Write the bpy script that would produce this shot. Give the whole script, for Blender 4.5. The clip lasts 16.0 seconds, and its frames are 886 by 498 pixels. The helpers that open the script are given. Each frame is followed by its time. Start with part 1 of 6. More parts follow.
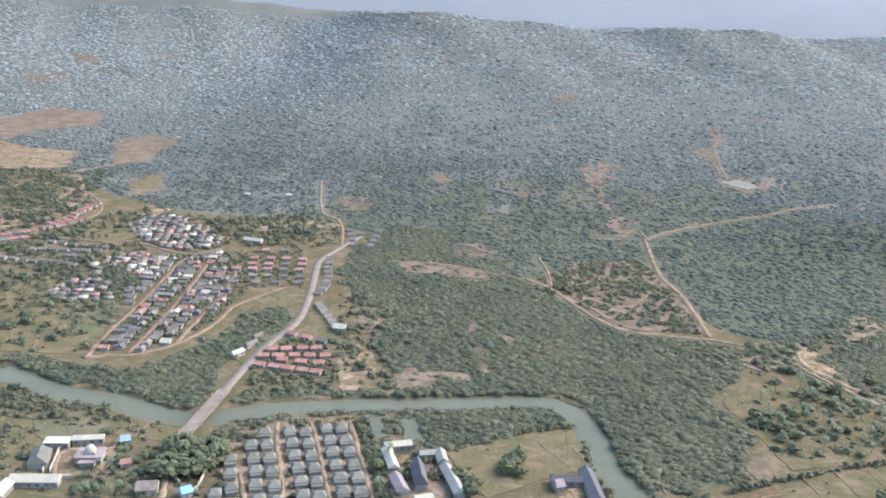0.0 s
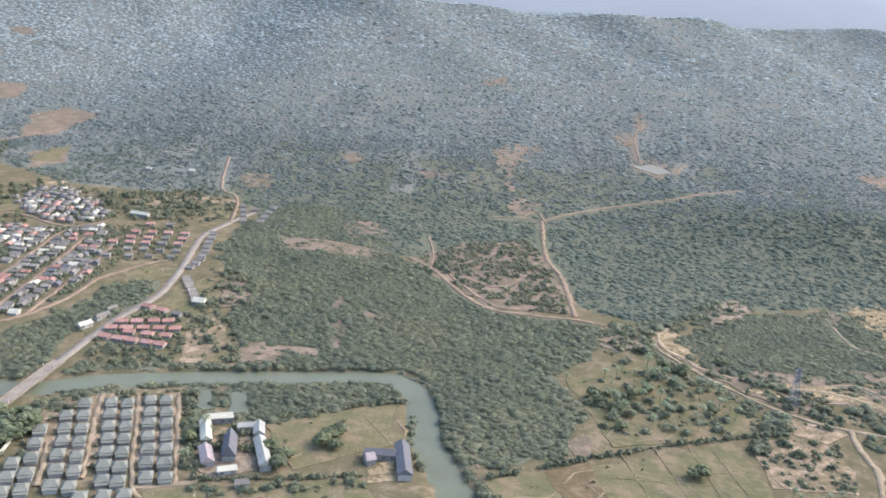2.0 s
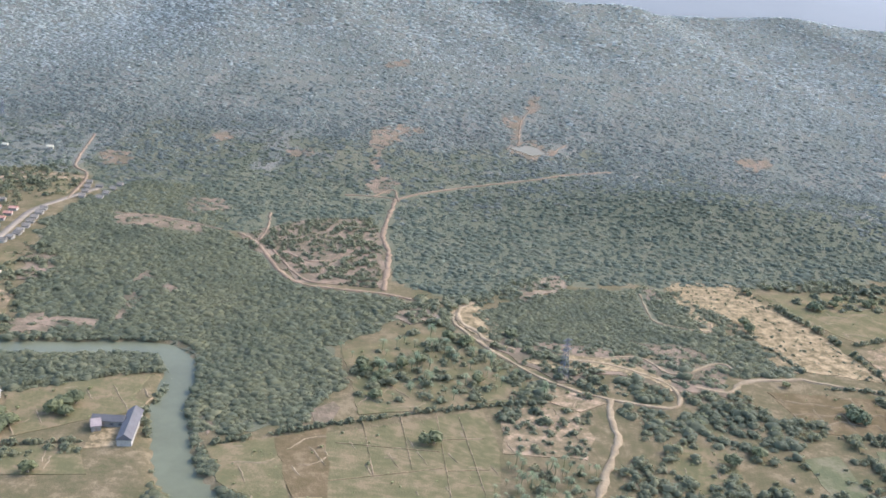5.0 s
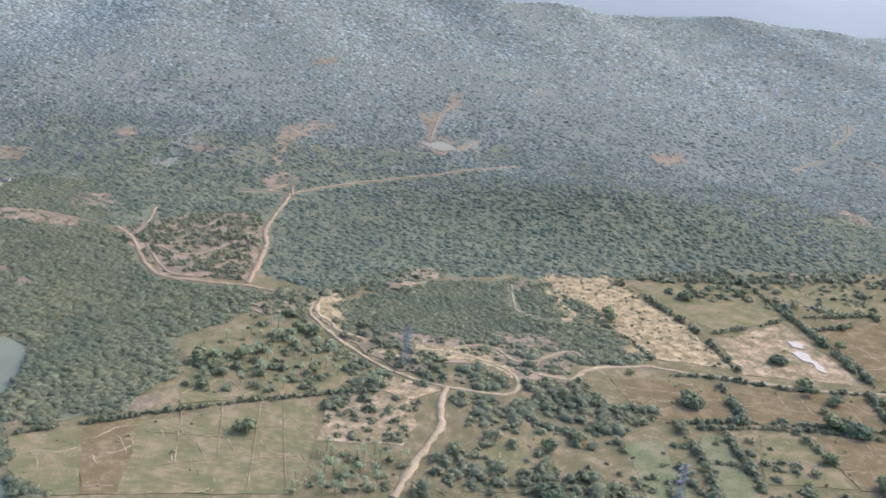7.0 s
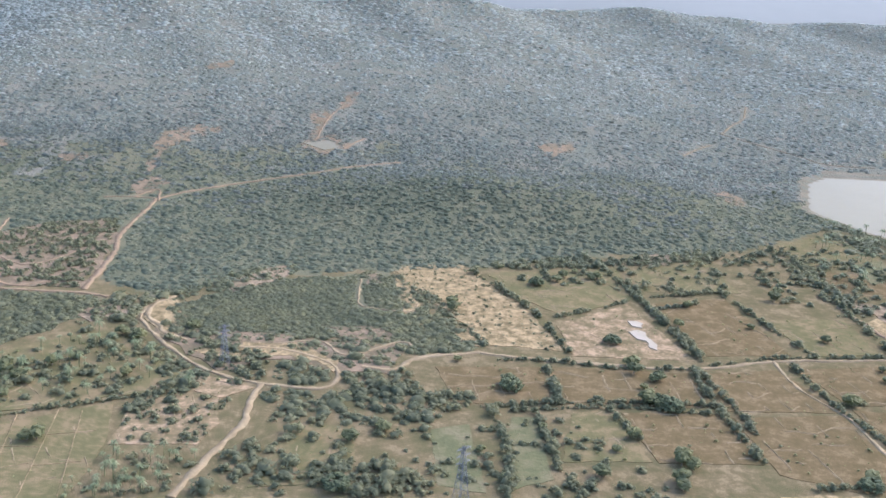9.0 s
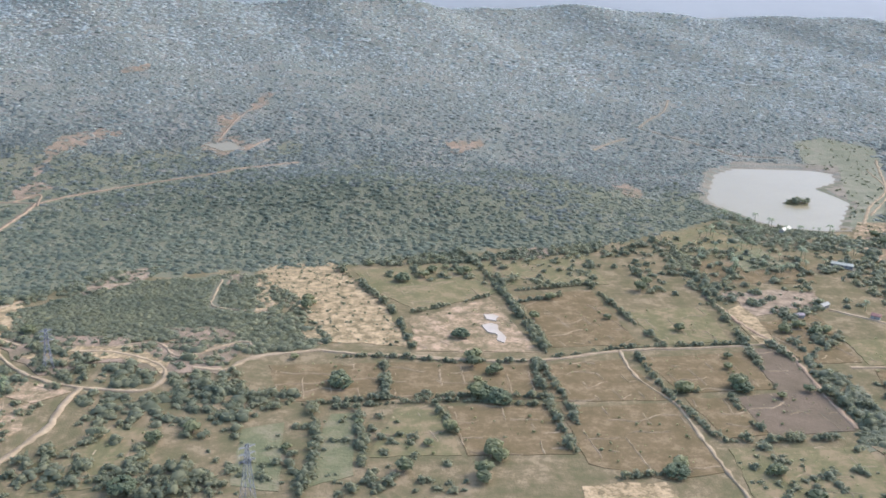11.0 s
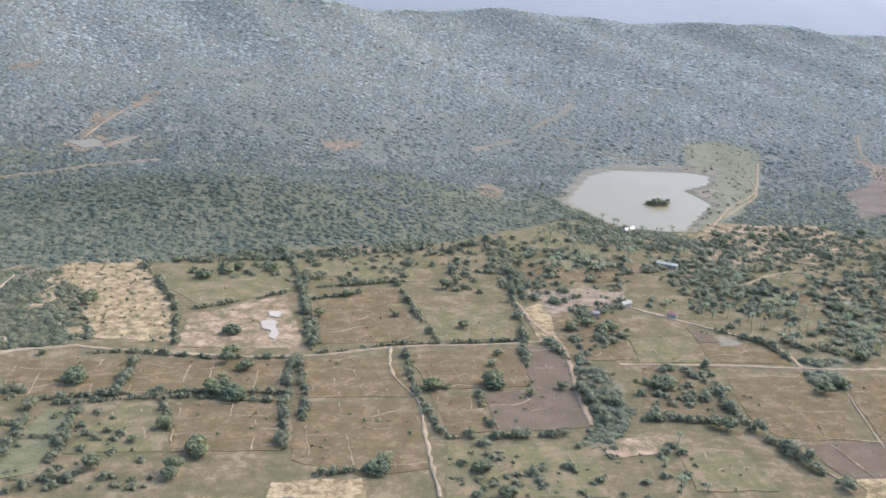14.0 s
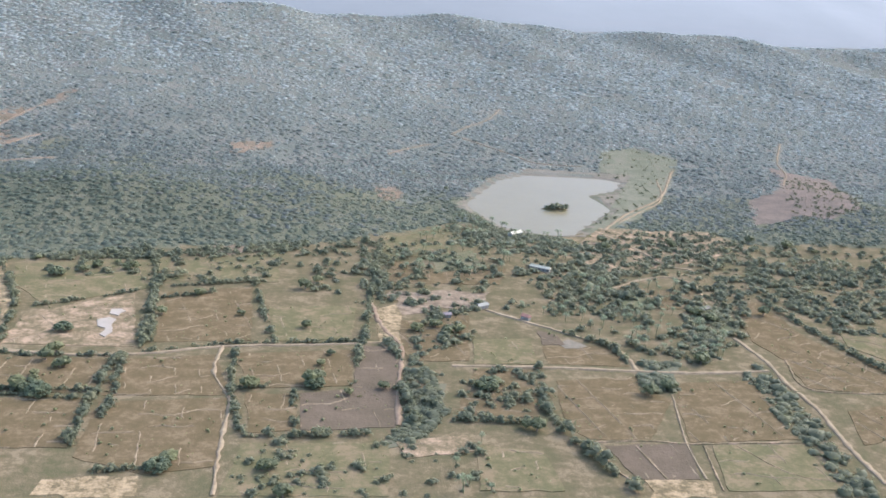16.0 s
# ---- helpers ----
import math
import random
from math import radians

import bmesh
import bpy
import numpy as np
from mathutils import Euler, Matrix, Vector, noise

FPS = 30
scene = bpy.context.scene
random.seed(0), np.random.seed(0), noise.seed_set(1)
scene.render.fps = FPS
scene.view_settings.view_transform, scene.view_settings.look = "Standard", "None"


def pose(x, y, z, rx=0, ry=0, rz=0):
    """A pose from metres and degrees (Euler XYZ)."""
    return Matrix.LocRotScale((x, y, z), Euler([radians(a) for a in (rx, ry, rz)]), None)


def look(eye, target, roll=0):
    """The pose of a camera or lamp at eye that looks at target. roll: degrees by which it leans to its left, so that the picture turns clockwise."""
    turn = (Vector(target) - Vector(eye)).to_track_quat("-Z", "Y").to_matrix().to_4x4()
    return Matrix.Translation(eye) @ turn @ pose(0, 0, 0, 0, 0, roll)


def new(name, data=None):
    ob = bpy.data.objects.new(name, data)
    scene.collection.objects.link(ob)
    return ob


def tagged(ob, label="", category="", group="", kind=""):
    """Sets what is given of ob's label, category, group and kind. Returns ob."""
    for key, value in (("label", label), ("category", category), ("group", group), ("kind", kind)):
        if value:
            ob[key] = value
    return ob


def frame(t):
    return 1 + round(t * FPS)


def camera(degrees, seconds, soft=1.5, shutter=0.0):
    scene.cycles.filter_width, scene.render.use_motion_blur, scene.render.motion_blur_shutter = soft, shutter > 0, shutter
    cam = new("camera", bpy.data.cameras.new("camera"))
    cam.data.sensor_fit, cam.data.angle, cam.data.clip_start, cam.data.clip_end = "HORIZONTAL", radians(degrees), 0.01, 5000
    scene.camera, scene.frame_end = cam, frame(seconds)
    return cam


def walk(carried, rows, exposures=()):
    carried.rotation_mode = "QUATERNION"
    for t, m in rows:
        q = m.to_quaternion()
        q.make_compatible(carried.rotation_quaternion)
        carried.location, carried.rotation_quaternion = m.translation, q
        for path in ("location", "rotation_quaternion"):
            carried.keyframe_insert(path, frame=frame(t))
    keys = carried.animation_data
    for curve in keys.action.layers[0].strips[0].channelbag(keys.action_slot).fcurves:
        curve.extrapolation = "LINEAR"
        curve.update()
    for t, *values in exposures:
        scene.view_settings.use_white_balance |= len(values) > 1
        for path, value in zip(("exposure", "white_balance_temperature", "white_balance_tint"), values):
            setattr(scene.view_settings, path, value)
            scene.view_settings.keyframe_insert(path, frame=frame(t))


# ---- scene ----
cam = camera(52, 16.0, soft=1.75)
PATH = [
    (0, (-238.64, -318.22, 192.69), (-247.961, -222.338, 165.855), 3.039),
    (0.5, (-222.51, -315.84, 192.25), (-231.009, -219.864, 165.471), 3.236),
    (1, (-206.40, -313.83, 191.83), (-214.202, -217.817, 164.977), 3.537),
    (1.5, (-190.28, -312.16, 191.45), (-197.381, -216.190, 164.258), 4.024),
    (2, (-174.13, -310.79, 191.13), (-180.389, -215.060, 162.915), 4.563),
    (2.5, (-157.92, -309.68, 190.88), (-163.635, -214.013, 162.341), 4.962),
    (3, (-141.61, -308.80, 190.69), (-146.602, -213.062, 162.222), 5.285),
    (5.5, (-58.36, -306.29, 190.42), (-60.551, -210.652, 161.276), 5.357),
    (6, (-41.30, -305.95, 190.41), (-42.837, -210.289, 161.316), 5.341),
    (6.5, (-24.11, -305.62, 190.39), (-24.962, -209.950, 161.286), 5.326),
    (7, (-6.77, -305.28, 190.34), (-6.871, -209.479, 161.661), 5.486),
    (7.5, (10.69, -304.93, 190.26), (11.198, -208.994, 162.030), 5.510),
    (8, (28.29, -304.56, 190.13), (29.421, -208.640, 161.891), 4.699),
    (8.5, (46.00, -304.20, 189.95), (48.534, -208.278, 161.792), 3.692),
    (9, (63.84, -303.84, 189.72), (68.577, -208.002, 161.576), 3.593),
    (11.5, (154.58, -302.97, 187.97), (162.377, -207.217, 160.212), 2.515),
    (12, (173.01, -303.17, 187.58), (180.910, -207.456, 159.705), 2.496),
    (12.5, (191.52, -303.55, 187.22), (199.876, -207.992, 158.968), 2.725),
    (13, (210.13, -304.16, 186.90), (219.191, -208.647, 158.701), 2.960),
    (13.5, (228.82, -305.00, 186.65), (238.638, -209.469, 158.771), 3.210),
    (14, (247.61, -306.09, 186.49), (258.113, -210.409, 159.397), 3.408),
    (14.5, (266.51, -307.45, 186.44), (277.646, -211.843, 159.307), 3.771),
    (15, (285.53, -309.05, 186.52), (297.316, -213.414, 159.774), 3.896),
    (15.5, (304.69, -310.89, 186.74), (317.072, -215.145, 160.656), 4.307),
    (16, (324.00, -312.92, 187.13), (337.020, -217.296, 160.927), 4.470),
]
walk(cam, [(t, look(eye, target, roll)) for t, eye, target, roll in PATH], exposures=[(0, 2.82, 5430, 14), (16, 2.82, 5430, 14)])

# ---- light: hazy tropical daylight, sun from the far right ----
SUN_WAY = Vector((0.66, 0.34, 0.67)).normalized()
world = bpy.data.worlds.new("world")
scene.world = world
world.use_nodes = True
wn = world.node_tree
wn.nodes.clear()
sky = wn.nodes.new("ShaderNodeTexSky")
sky.sky_type, sky.sun_disc = "NISHITA", False
sky.sun_elevation = math.asin(SUN_WAY.z)
sky.sun_rotation = math.atan2(SUN_WAY.x, SUN_WAY.y)
sky.air_density, sky.dust_density, sky.ozone_density = 1.0, 3.0, 1.0
back = wn.nodes.new("ShaderNodeBackground")
back.inputs["Strength"].default_value = 0.15
wout = wn.nodes.new("ShaderNodeOutputWorld")
wn.links.new(sky.outputs["Color"], back.inputs["Color"])
wn.links.new(back.outputs["Background"], wout.inputs["Surface"])
sun = new("sun", bpy.data.lights.new("sun", "SUN"))
sun.data.energy, sun.data.angle, sun.data.color = 0.5, radians(25.0), (1.0, 0.92, 0.80)
sun.matrix_world = look(SUN_WAY * 900, (0, 0, 0))


# ---- materials ----
def material(name, tones, scale=0.2, fine=3.0, rough=0.9, bump=0.3, metal=0.0, spec=0.3, island=0.0, each=0.0, sheer=0.0, spread=0.36):
    """tones: two or three base colours, mixed by noise at a large and a fine scale (features per metre).
    sheer: the share of light that leaves let through."""
    m = bpy.data.materials.new(name)
    m.use_nodes = True
    nt = m.node_tree
    bsdf = nt.nodes["Principled BSDF"]
    geo = nt.nodes.new("ShaderNodeNewGeometry")
    big, small = nt.nodes.new("ShaderNodeTexNoise"), nt.nodes.new("ShaderNodeTexNoise")
    for n, s, d in ((big, scale, 5.0), (small, fine, 3.0)):
        n.inputs["Scale"].default_value, n.inputs["Detail"].default_value = s, d
        n.inputs["Roughness"].default_value = 0.62
        nt.links.new(geo.outputs["Position"], n.inputs["Vector"])
    add = nt.nodes.new("ShaderNodeMath")
    add.operation = "MULTIPLY_ADD"
    nt.links.new(small.outputs["Fac"], add.inputs[0])
    add.inputs[1].default_value = 0.35
    nt.links.new(big.outputs["Fac"], add.inputs[2])
    mid = nt.nodes.new("ShaderNodeTexNoise")
    mid.inputs["Scale"].default_value, mid.inputs["Detail"].default_value = math.sqrt(scale * fine), 6.0
    mid.inputs["Roughness"].default_value = 0.7
    nt.links.new(geo.outputs["Position"], mid.inputs["Vector"])
    more = nt.nodes.new("ShaderNodeMath")
    more.operation = "MULTIPLY_ADD"
    nt.links.new(mid.outputs["Fac"], more.inputs[0])
    more.inputs[1].default_value = 0.7
    nt.links.new(add.outputs[0], more.inputs[2])
    last = more.outputs[0]
    shift = 0.525
    for amount, node, socket in ((island, "ShaderNodeNewGeometry", "Random Per Island"), (each, "ShaderNodeObjectInfo", "Random")):
        if amount:
            src = nt.nodes.new(node)
            mad = nt.nodes.new("ShaderNodeMath")
            mad.operation = "MULTIPLY_ADD"
            nt.links.new(src.outputs[socket], mad.inputs[0])
            mad.inputs[1].default_value = amount
            nt.links.new(last, mad.inputs[2])
            last, shift = mad.outputs[0], shift + amount / 2
    ramp = nt.nodes.new("ShaderNodeValToRGB")
    sub = nt.nodes.new("ShaderNodeMath")
    sub.operation = "SUBTRACT"
    nt.links.new(last, sub.inputs[0])
    sub.inputs[1].default_value = shift
    nt.links.new(sub.outputs[0], ramp.inputs["Fac"])
    el = ramp.color_ramp.elements
    while len(el) < len(tones):
        el.new(0.5)
    for i, c in enumerate(tones):
        el[i].position, el[i].color = 0.5 + spread * (i / max(1, len(tones) - 1) - 0.5), (*c, 1)
    nt.links.new(ramp.outputs["Color"], bsdf.inputs["Base Color"])
    bsdf.inputs["Roughness"].default_value, bsdf.inputs["Metallic"].default_value = rough, metal
    bsdf.inputs["Specular IOR Level"].default_value = spec
    if bump:
        b = nt.nodes.new("ShaderNodeBump")
        b.inputs["Strength"].default_value, b.inputs["Distance"].default_value = bump, 1.0 / fine
        nt.links.new(small.outputs["Fac"], b.inputs["Height"])
        nt.links.new(b.outputs["Normal"], bsdf.inputs["Normal"])
    body = bsdf.outputs[0]
    if sheer:
        lit, half = nt.nodes.new("ShaderNodeBsdfTranslucent"), nt.nodes.new("ShaderNodeMixShader")
        half.inputs["Fac"].default_value = sheer
        nt.links.new(ramp.outputs["Color"], lit.inputs["Color"])
        nt.links.new(body, half.inputs[1])
        nt.links.new(lit.outputs[0], half.inputs[2])
        nt.links.new(half.outputs[0], nt.nodes["Material Output"].inputs["Surface"])
        body = half.outputs[0]
    return m


M = {
    "ground": material("dry_ground", [(0.0513, 0.0452, 0.0214), (0.0638, 0.0517, 0.0256), (0.0739, 0.0563, 0.0293), (0.102, 0.0766, 0.0419)], 0.07, 1.2, bump=0.4, spread=0.26, spec=0.0),
    "hill_floor": material("forest_undergrowth", [(0.0646, 0.0658, 0.0475), (0.0752, 0.0721, 0.0523), (0.0958, 0.0847, 0.0618)], 0.025, 0.35, bump=0.4, spec=0.0),
    "brown": material("stubble_field", [(0.0547, 0.0412, 0.0195), (0.0635, 0.0465, 0.0222), (0.0705, 0.05, 0.0251), (0.0917, 0.0665, 0.0347)], 0.11, 1.5, spread=0.26, spec=0.0),
    "olive": material("grazed_grass", [(0.0563, 0.051, 0.0232), (0.0671, 0.0575, 0.0264), (0.0784, 0.0624, 0.0308), (0.0995, 0.0729, 0.0388)], 0.09, 1.4, spread=0.26, spec=0.0),
    "green": material("green_grass", [(0.053, 0.0537, 0.0261), (0.0666, 0.0621, 0.0307), (0.0863, 0.0725, 0.0407)], 0.05, 0.6, spec=0.0, spread=0.26),
    "meadow": material("lake_grass", [(0.066, 0.064, 0.038), (0.08, 0.075, 0.046), (0.1, 0.088, 0.058)], 0.05, 0.6, spec=0.0, spread=0.26),
    "rosy": material("rosy_bare_soil", [(0.0683, 0.0545, 0.0384), (0.0888, 0.0673, 0.0474), (0.102, 0.0765, 0.0546)], 0.06, 0.5, spread=0.26, spec=0.0),
    "tan": material("dry_grass", [(0.0658, 0.0538, 0.0268), (0.0897, 0.0665, 0.0356), (0.116, 0.0829, 0.0458), (0.179, 0.125, 0.075)], 0.1, 1.4, spread=0.26, spec=0.0),
    "sand": material("bare_sand", [(0.065, 0.0509, 0.0254), (0.097, 0.0713, 0.036), (0.138, 0.0996, 0.0517), (0.183, 0.133, 0.0713)], 0.16, 1.6, spread=0.26, spec=0.0),
    "purple": material("burnt_stubble", [(0.0534, 0.041, 0.0246), (0.0621, 0.0465, 0.0285), (0.0718, 0.0529, 0.0332)], 0.06, 0.7, spec=0.0),
    "orange": material("red_earth", [(0.0731, 0.0538, 0.0328), (0.107, 0.0781, 0.0476), (0.146, 0.109, 0.0689)], 0.16, 1.0, spread=0.26, spec=0.0),
    "soil": material("scrub_soil", [(0.0646, 0.0514, 0.0301), (0.0881, 0.0647, 0.0398), (0.12, 0.0856, 0.0543)], 0.06, 0.5, spread=0.26, spec=0.0),
    "shore": material("dried_mud", [(0.0679, 0.0572, 0.0378), (0.0899, 0.075, 0.0507), (0.112, 0.0924, 0.0637)], 0.05, 0.5, spec=0.0),
    "dirt": material("dirt_road", [(0.0921, 0.0643, 0.0396), (0.113, 0.0787, 0.0483), (0.14, 0.0997, 0.0609)], 0.12, 1.2, spec=0.0),
    "sandroad": material("sand_road", [(0.106, 0.0777, 0.045), (0.132, 0.098, 0.0566), (0.161, 0.121, 0.0715)], 0.12, 1.2, spec=0.0),
    "asphalt": material("dusty_asphalt", [(0.101, 0.081, 0.0563), (0.121, 0.0972, 0.0678), (0.141, 0.113, 0.0792)], 0.2, 2.0, 0.8, spec=0.0),
    "under": material("shrub_layer", [(0.053, 0.052, 0.0306), (0.063, 0.06, 0.0351), (0.078, 0.069, 0.0414)], 0.04, 0.6, spec=0.0),
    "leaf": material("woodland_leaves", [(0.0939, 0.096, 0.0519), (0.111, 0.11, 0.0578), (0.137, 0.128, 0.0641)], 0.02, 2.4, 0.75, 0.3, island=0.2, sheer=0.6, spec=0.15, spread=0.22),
    "slope_leaf": material("dark_slope_leaves", [(0.088, 0.097, 0.063), (0.1, 0.108, 0.069), (0.119, 0.122, 0.076)], 0.02, 2.4, 0.75, 0.3, island=0.14, sheer=0.6, spec=0.05, spread=0.24),
    # hill, mid and pale leaves hold haze in their base colour
    "hill_leaf": material("hazed_hill_leaves", [(0.198, 0.208, 0.166), (0.219, 0.227, 0.179), (0.251, 0.251, 0.197)], 0.012, 0.9, 0.8, 0.12, island=0.12, sheer=0.7, spec=0.1),
    "mid_leaf": material("part_hazed_slope_leaves", [(0.12, 0.13, 0.103), (0.135, 0.144, 0.112), (0.16, 0.158, 0.12)], 0.015, 1.6, 0.8, 0.3, island=0.12, sheer=0.7, spec=0.12, spread=0.3),
    "pale_leaf": material("hazed_crest_leaves", [(0.315, 0.325, 0.271), (0.349, 0.357, 0.296), (0.39, 0.389, 0.325)], 0.012, 0.9, 0.9, 0.12, island=0.12, sheer=0.7, spec=0.1),
    "tree_leaf": material("tree_leaves", [(0.093, 0.095, 0.0437), (0.111, 0.112, 0.048), (0.141, 0.134, 0.055)], 0.05, 2.4, 0.7, 0.3, each=0.22, island=0.15, sheer=0.6, spec=0.15, spread=0.27),
    "dark_leaf": material("dark_old_tree_leaves", [(0.0686, 0.0756, 0.0378), (0.0845, 0.0907, 0.0432), (0.106, 0.107, 0.0504)], 0.05, 2.4, 0.8, 0.9, each=0.3, sheer=0.4, spec=0.1, spread=0.27),
    "palm_leaf": material("palm_leaves", [(0.0776, 0.0909, 0.0465), (0.0981, 0.11, 0.0518), (0.13, 0.13, 0.0672)], 0.05, 1.4, 0.6, 0.3, island=0.3, sheer=0.3, spec=0.06),
    "bark": material("bark", [(0.10, 0.075, 0.05), (0.16, 0.12, 0.085)], 0.8, 4.0),
    "red": material("red_roof_tile", [(0.142, 0.07, 0.0464), (0.173, 0.086, 0.056), (0.2, 0.115, 0.0784)], 0.3, 2.5, 0.9, each=0.3, island=0.3, spec=0.12),
    "grey": material("grey_metal_roof", [(0.0814, 0.0673, 0.0482), (0.107, 0.0882, 0.063), (0.143, 0.119, 0.0834)], 0.25, 2.5, 0.9, each=0.3, island=0.3, spec=0.12),
    "oliveroof": material("olive_grey_roof", [(0.0714, 0.068, 0.0473), (0.0861, 0.08, 0.055), (0.103, 0.094, 0.0654)], 0.25, 2.5, 0.9, each=0.3, spec=0.12),
    "white": material("white_metal_roof", [(0.215, 0.187, 0.124), (0.267, 0.232, 0.151)], 0.2, 2.0, 0.5, spec=0.06),
    "slate": material("dark_slate_roof", [(0.0525, 0.047, 0.0413), (0.0693, 0.062, 0.055)], 0.2, 2.0, 0.9, spec=0.12),
    "wall": material("painted_wall", [(0.131, 0.115, 0.0877), (0.166, 0.146, 0.112), (0.205, 0.182, 0.139)], 0.3, 2.0, each=0.4, spec=0.06),
    "steel": material("galvanised_steel", [(0.0935, 0.0904, 0.0882), (0.128, 0.122, 0.119)], 0.5, 3.0, 0.8, 0.0, 0.0),
    "brownroof": material("brown_roof", [(0.14, 0.105, 0.085), (0.18, 0.14, 0.115)], 0.3, 2.0, spec=0.06),
    "palegrey": material("pale_grey_metal_roof", [(0.137, 0.124, 0.0924), (0.173, 0.157, 0.116)], 0.3, 2.0, 0.9, spec=0.08),
    "blueroof": material("blue_metal_roof", [(0.09, 0.188, 0.315), (0.12, 0.24, 0.375)], 0.3, 2.0, 0.5),
    "greenroof": material("pale_green_roof", [(0.12, 0.162, 0.132), (0.156, 0.198, 0.168)], 0.3, 2.0, 0.6, spec=0.06),
    "far": material("glowing_haze_backdrop", [(0.03, 0.031, 0.029), (0.036, 0.037, 0.034)], 0.002, 0.02, 1.0, 0.0),
    "concrete": material("pale_concrete", [(0.235, 0.207, 0.139), (0.301, 0.266, 0.182)], 0.3, 2.0, spec=0.06),
}


# faint emission on the far backdrop, put in as haze
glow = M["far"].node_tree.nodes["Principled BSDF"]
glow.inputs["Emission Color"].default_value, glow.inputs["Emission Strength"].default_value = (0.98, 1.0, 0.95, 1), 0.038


def water_material(name, tones, rough):
    m = material(name, tones, 0.02, 0.25, rough, 0.03)
    m.node_tree.nodes["Principled BSDF"].inputs["Specular IOR Level"].default_value = 0.02
    return m


M["river"] = water_material("river_water", [(0.0561, 0.055, 0.0308), (0.0683, 0.067, 0.0378)], 0.25)
M["pond"] = water_material("shallow_silty_pond", [(0.149, 0.119, 0.0808), (0.174, 0.142, 0.0978)], 0.4)
M["lake"] = water_material("silty_lake_water", [(0.0765, 0.061, 0.0285), (0.0839, 0.067, 0.0324)], 0.4)

# ---- plan: roads, water, fields, woods, in metres ----
ROADS, PONDS, FIELDS, WOODS, HEDGES, LONE_TREES, HOUSE_ROWS, HOUSE_BLOCKS, BUILDINGS, TOWERS = {}, {}, [], [], [], [], [], [], [], []


def road(name, width, tone, line):
    ROADS[name] = (width, tone, line)


def field(name, tone, outline):
    FIELDS.append((name, tone, outline))


def wood(name, dense, size, outline):
    WOODS.append((name, dense, size, outline))


def hedge_line(size, line):
    HEDGES.append((size, line))


def lone_trees(size, spots):
    LONE_TREES.append((size, spots))


def house_row(name, count, kind, ends):
    HOUSE_ROWS.append((name, count, kind, ends))


def hall(name, width, tall, tone, ends):
    BUILDINGS.append((name, width, tall, tone, ends))


road("far_track", 2.8, "dirt", [(-141.3, 440.7), (-119.6, 466.3), (-72.4, 500.2), (-20.2, 533.7), (12.9, 566.1), (60, 601.5)])
road("hill_road", 3.2, "dirt", [(-141.3, 440.7), (-139.7, 343.5), (-130.1, 295.3), (-124.4, 218.4)])
road("west_road", 2.6, "dirt", [(-106.1, 208.1), (-124.2, 213), (-152, 213.2), (-177.3, 217), (-196.6, 241.4), (-219, 285.2), (-238, 307.7)])
road("scrub_path", 1.8, "dirt", [(-251, 310), (-275.1, 320.2), (-309.3, 327.8), (-335.9, 326.2)])
road("ridge_spur", 1.6, "dirt", [(-141, 444.2), (-160.9, 445.7), (-184.6, 442.2)])
road("fork_road", 2.0, "sand", [(-68.9, 214.5), (-77.6, 196.9), (-78.9, 177.5), (-58.7, 145.2), (-41.1, 123.7), (-23.5, 107.8), (-0.1, 98.5), (28.6, 95.6), (35.6, 104.5), (34.7, 120.1), (20.9, 133.4), (0.5, 141.3), (-17.6, 140.5)])
road("south_road", 2.8, "sand", [(0.6, 98.1), (-1.2, 74.1), (-0.8, 57.2), (-7.9, 32.5), (-17.2, -2.9)])
road("lane_bend", 3, "sand", [(47.4, 122.6), (63.2, 120.7), (76.2, 136.8), (109.7, 147.8)])
road("long_lane", 2.2, "sand", [(144, 140.5), (167, 138.7), (201.6, 137), (233.3, 140.3), (275.4, 153.7), (322.7, 159.2), (367.6, 167.4)])
road("long_lane_west", 2.2, "sand", [(109.7, 147.8), (130.6, 142.9), (154.8, 141.9), (202, 135.3)])
road("purple_lane", 2.4, "dirt", [(353.6, 250.9), (359.5, 193.6), (367.6, 167.4), (368.7, 150.6), (363.6, 102.6), (360.8, 63.1)])
road("wiggle_path", 1.5, "sand", [(272.3, 153.9), (272.4, 116.8), (283.3, 87.4), (283.8, 58.3), (284.8, 23.9), (286.2, 1.7)])
road("canal_road", 2.6, "sand", [(428.2, 227.1), (470.6, 189.7), (492.7, 169.1), (497.9, 147.9), (496.8, 134.6)])
road("east_lane", 2.2, "sand", [(394.7, 134.4), (450.8, 135.2), (497.9, 133.1), (533.6, 132.9), (576.1, 138.6)])
road("hedge_road", 2.4, "sand", [(578.3, 189), (581.2, 149.1), (577.8, 121.6), (578.6, 92.5), (572.7, 49.8), (569.9, 14)])
road("lake_road", 2.6, "sand", [(749.1, 762.3), (681, 614), (616.8, 526.8), (572.9, 455.6)])
road("lake_road_north", 1.8, "sand", [(486.2, 900.5), (524.8, 846), (558.5, 801.2), (580, 773.3), (635.3, 767.2)])
road("main_road", 4.4, "asphalt", [(-383, 27), (-381.9, 75.3), (-381.3, 103.3), (-379.7, 136.9), (-375.6, 161.6), (-372.8, 185.7), (-377.4, 230.6), (-385.9, 279.4), (-390.1, 311.7), (-384.3, 348.3), (-374.9, 390.5)])
road("hamlet_road", 2.2, "dirt", [(-382.4, 349.8), (-400.9, 426.3), (-423.6, 454.8), (-449.2, 554.7)])
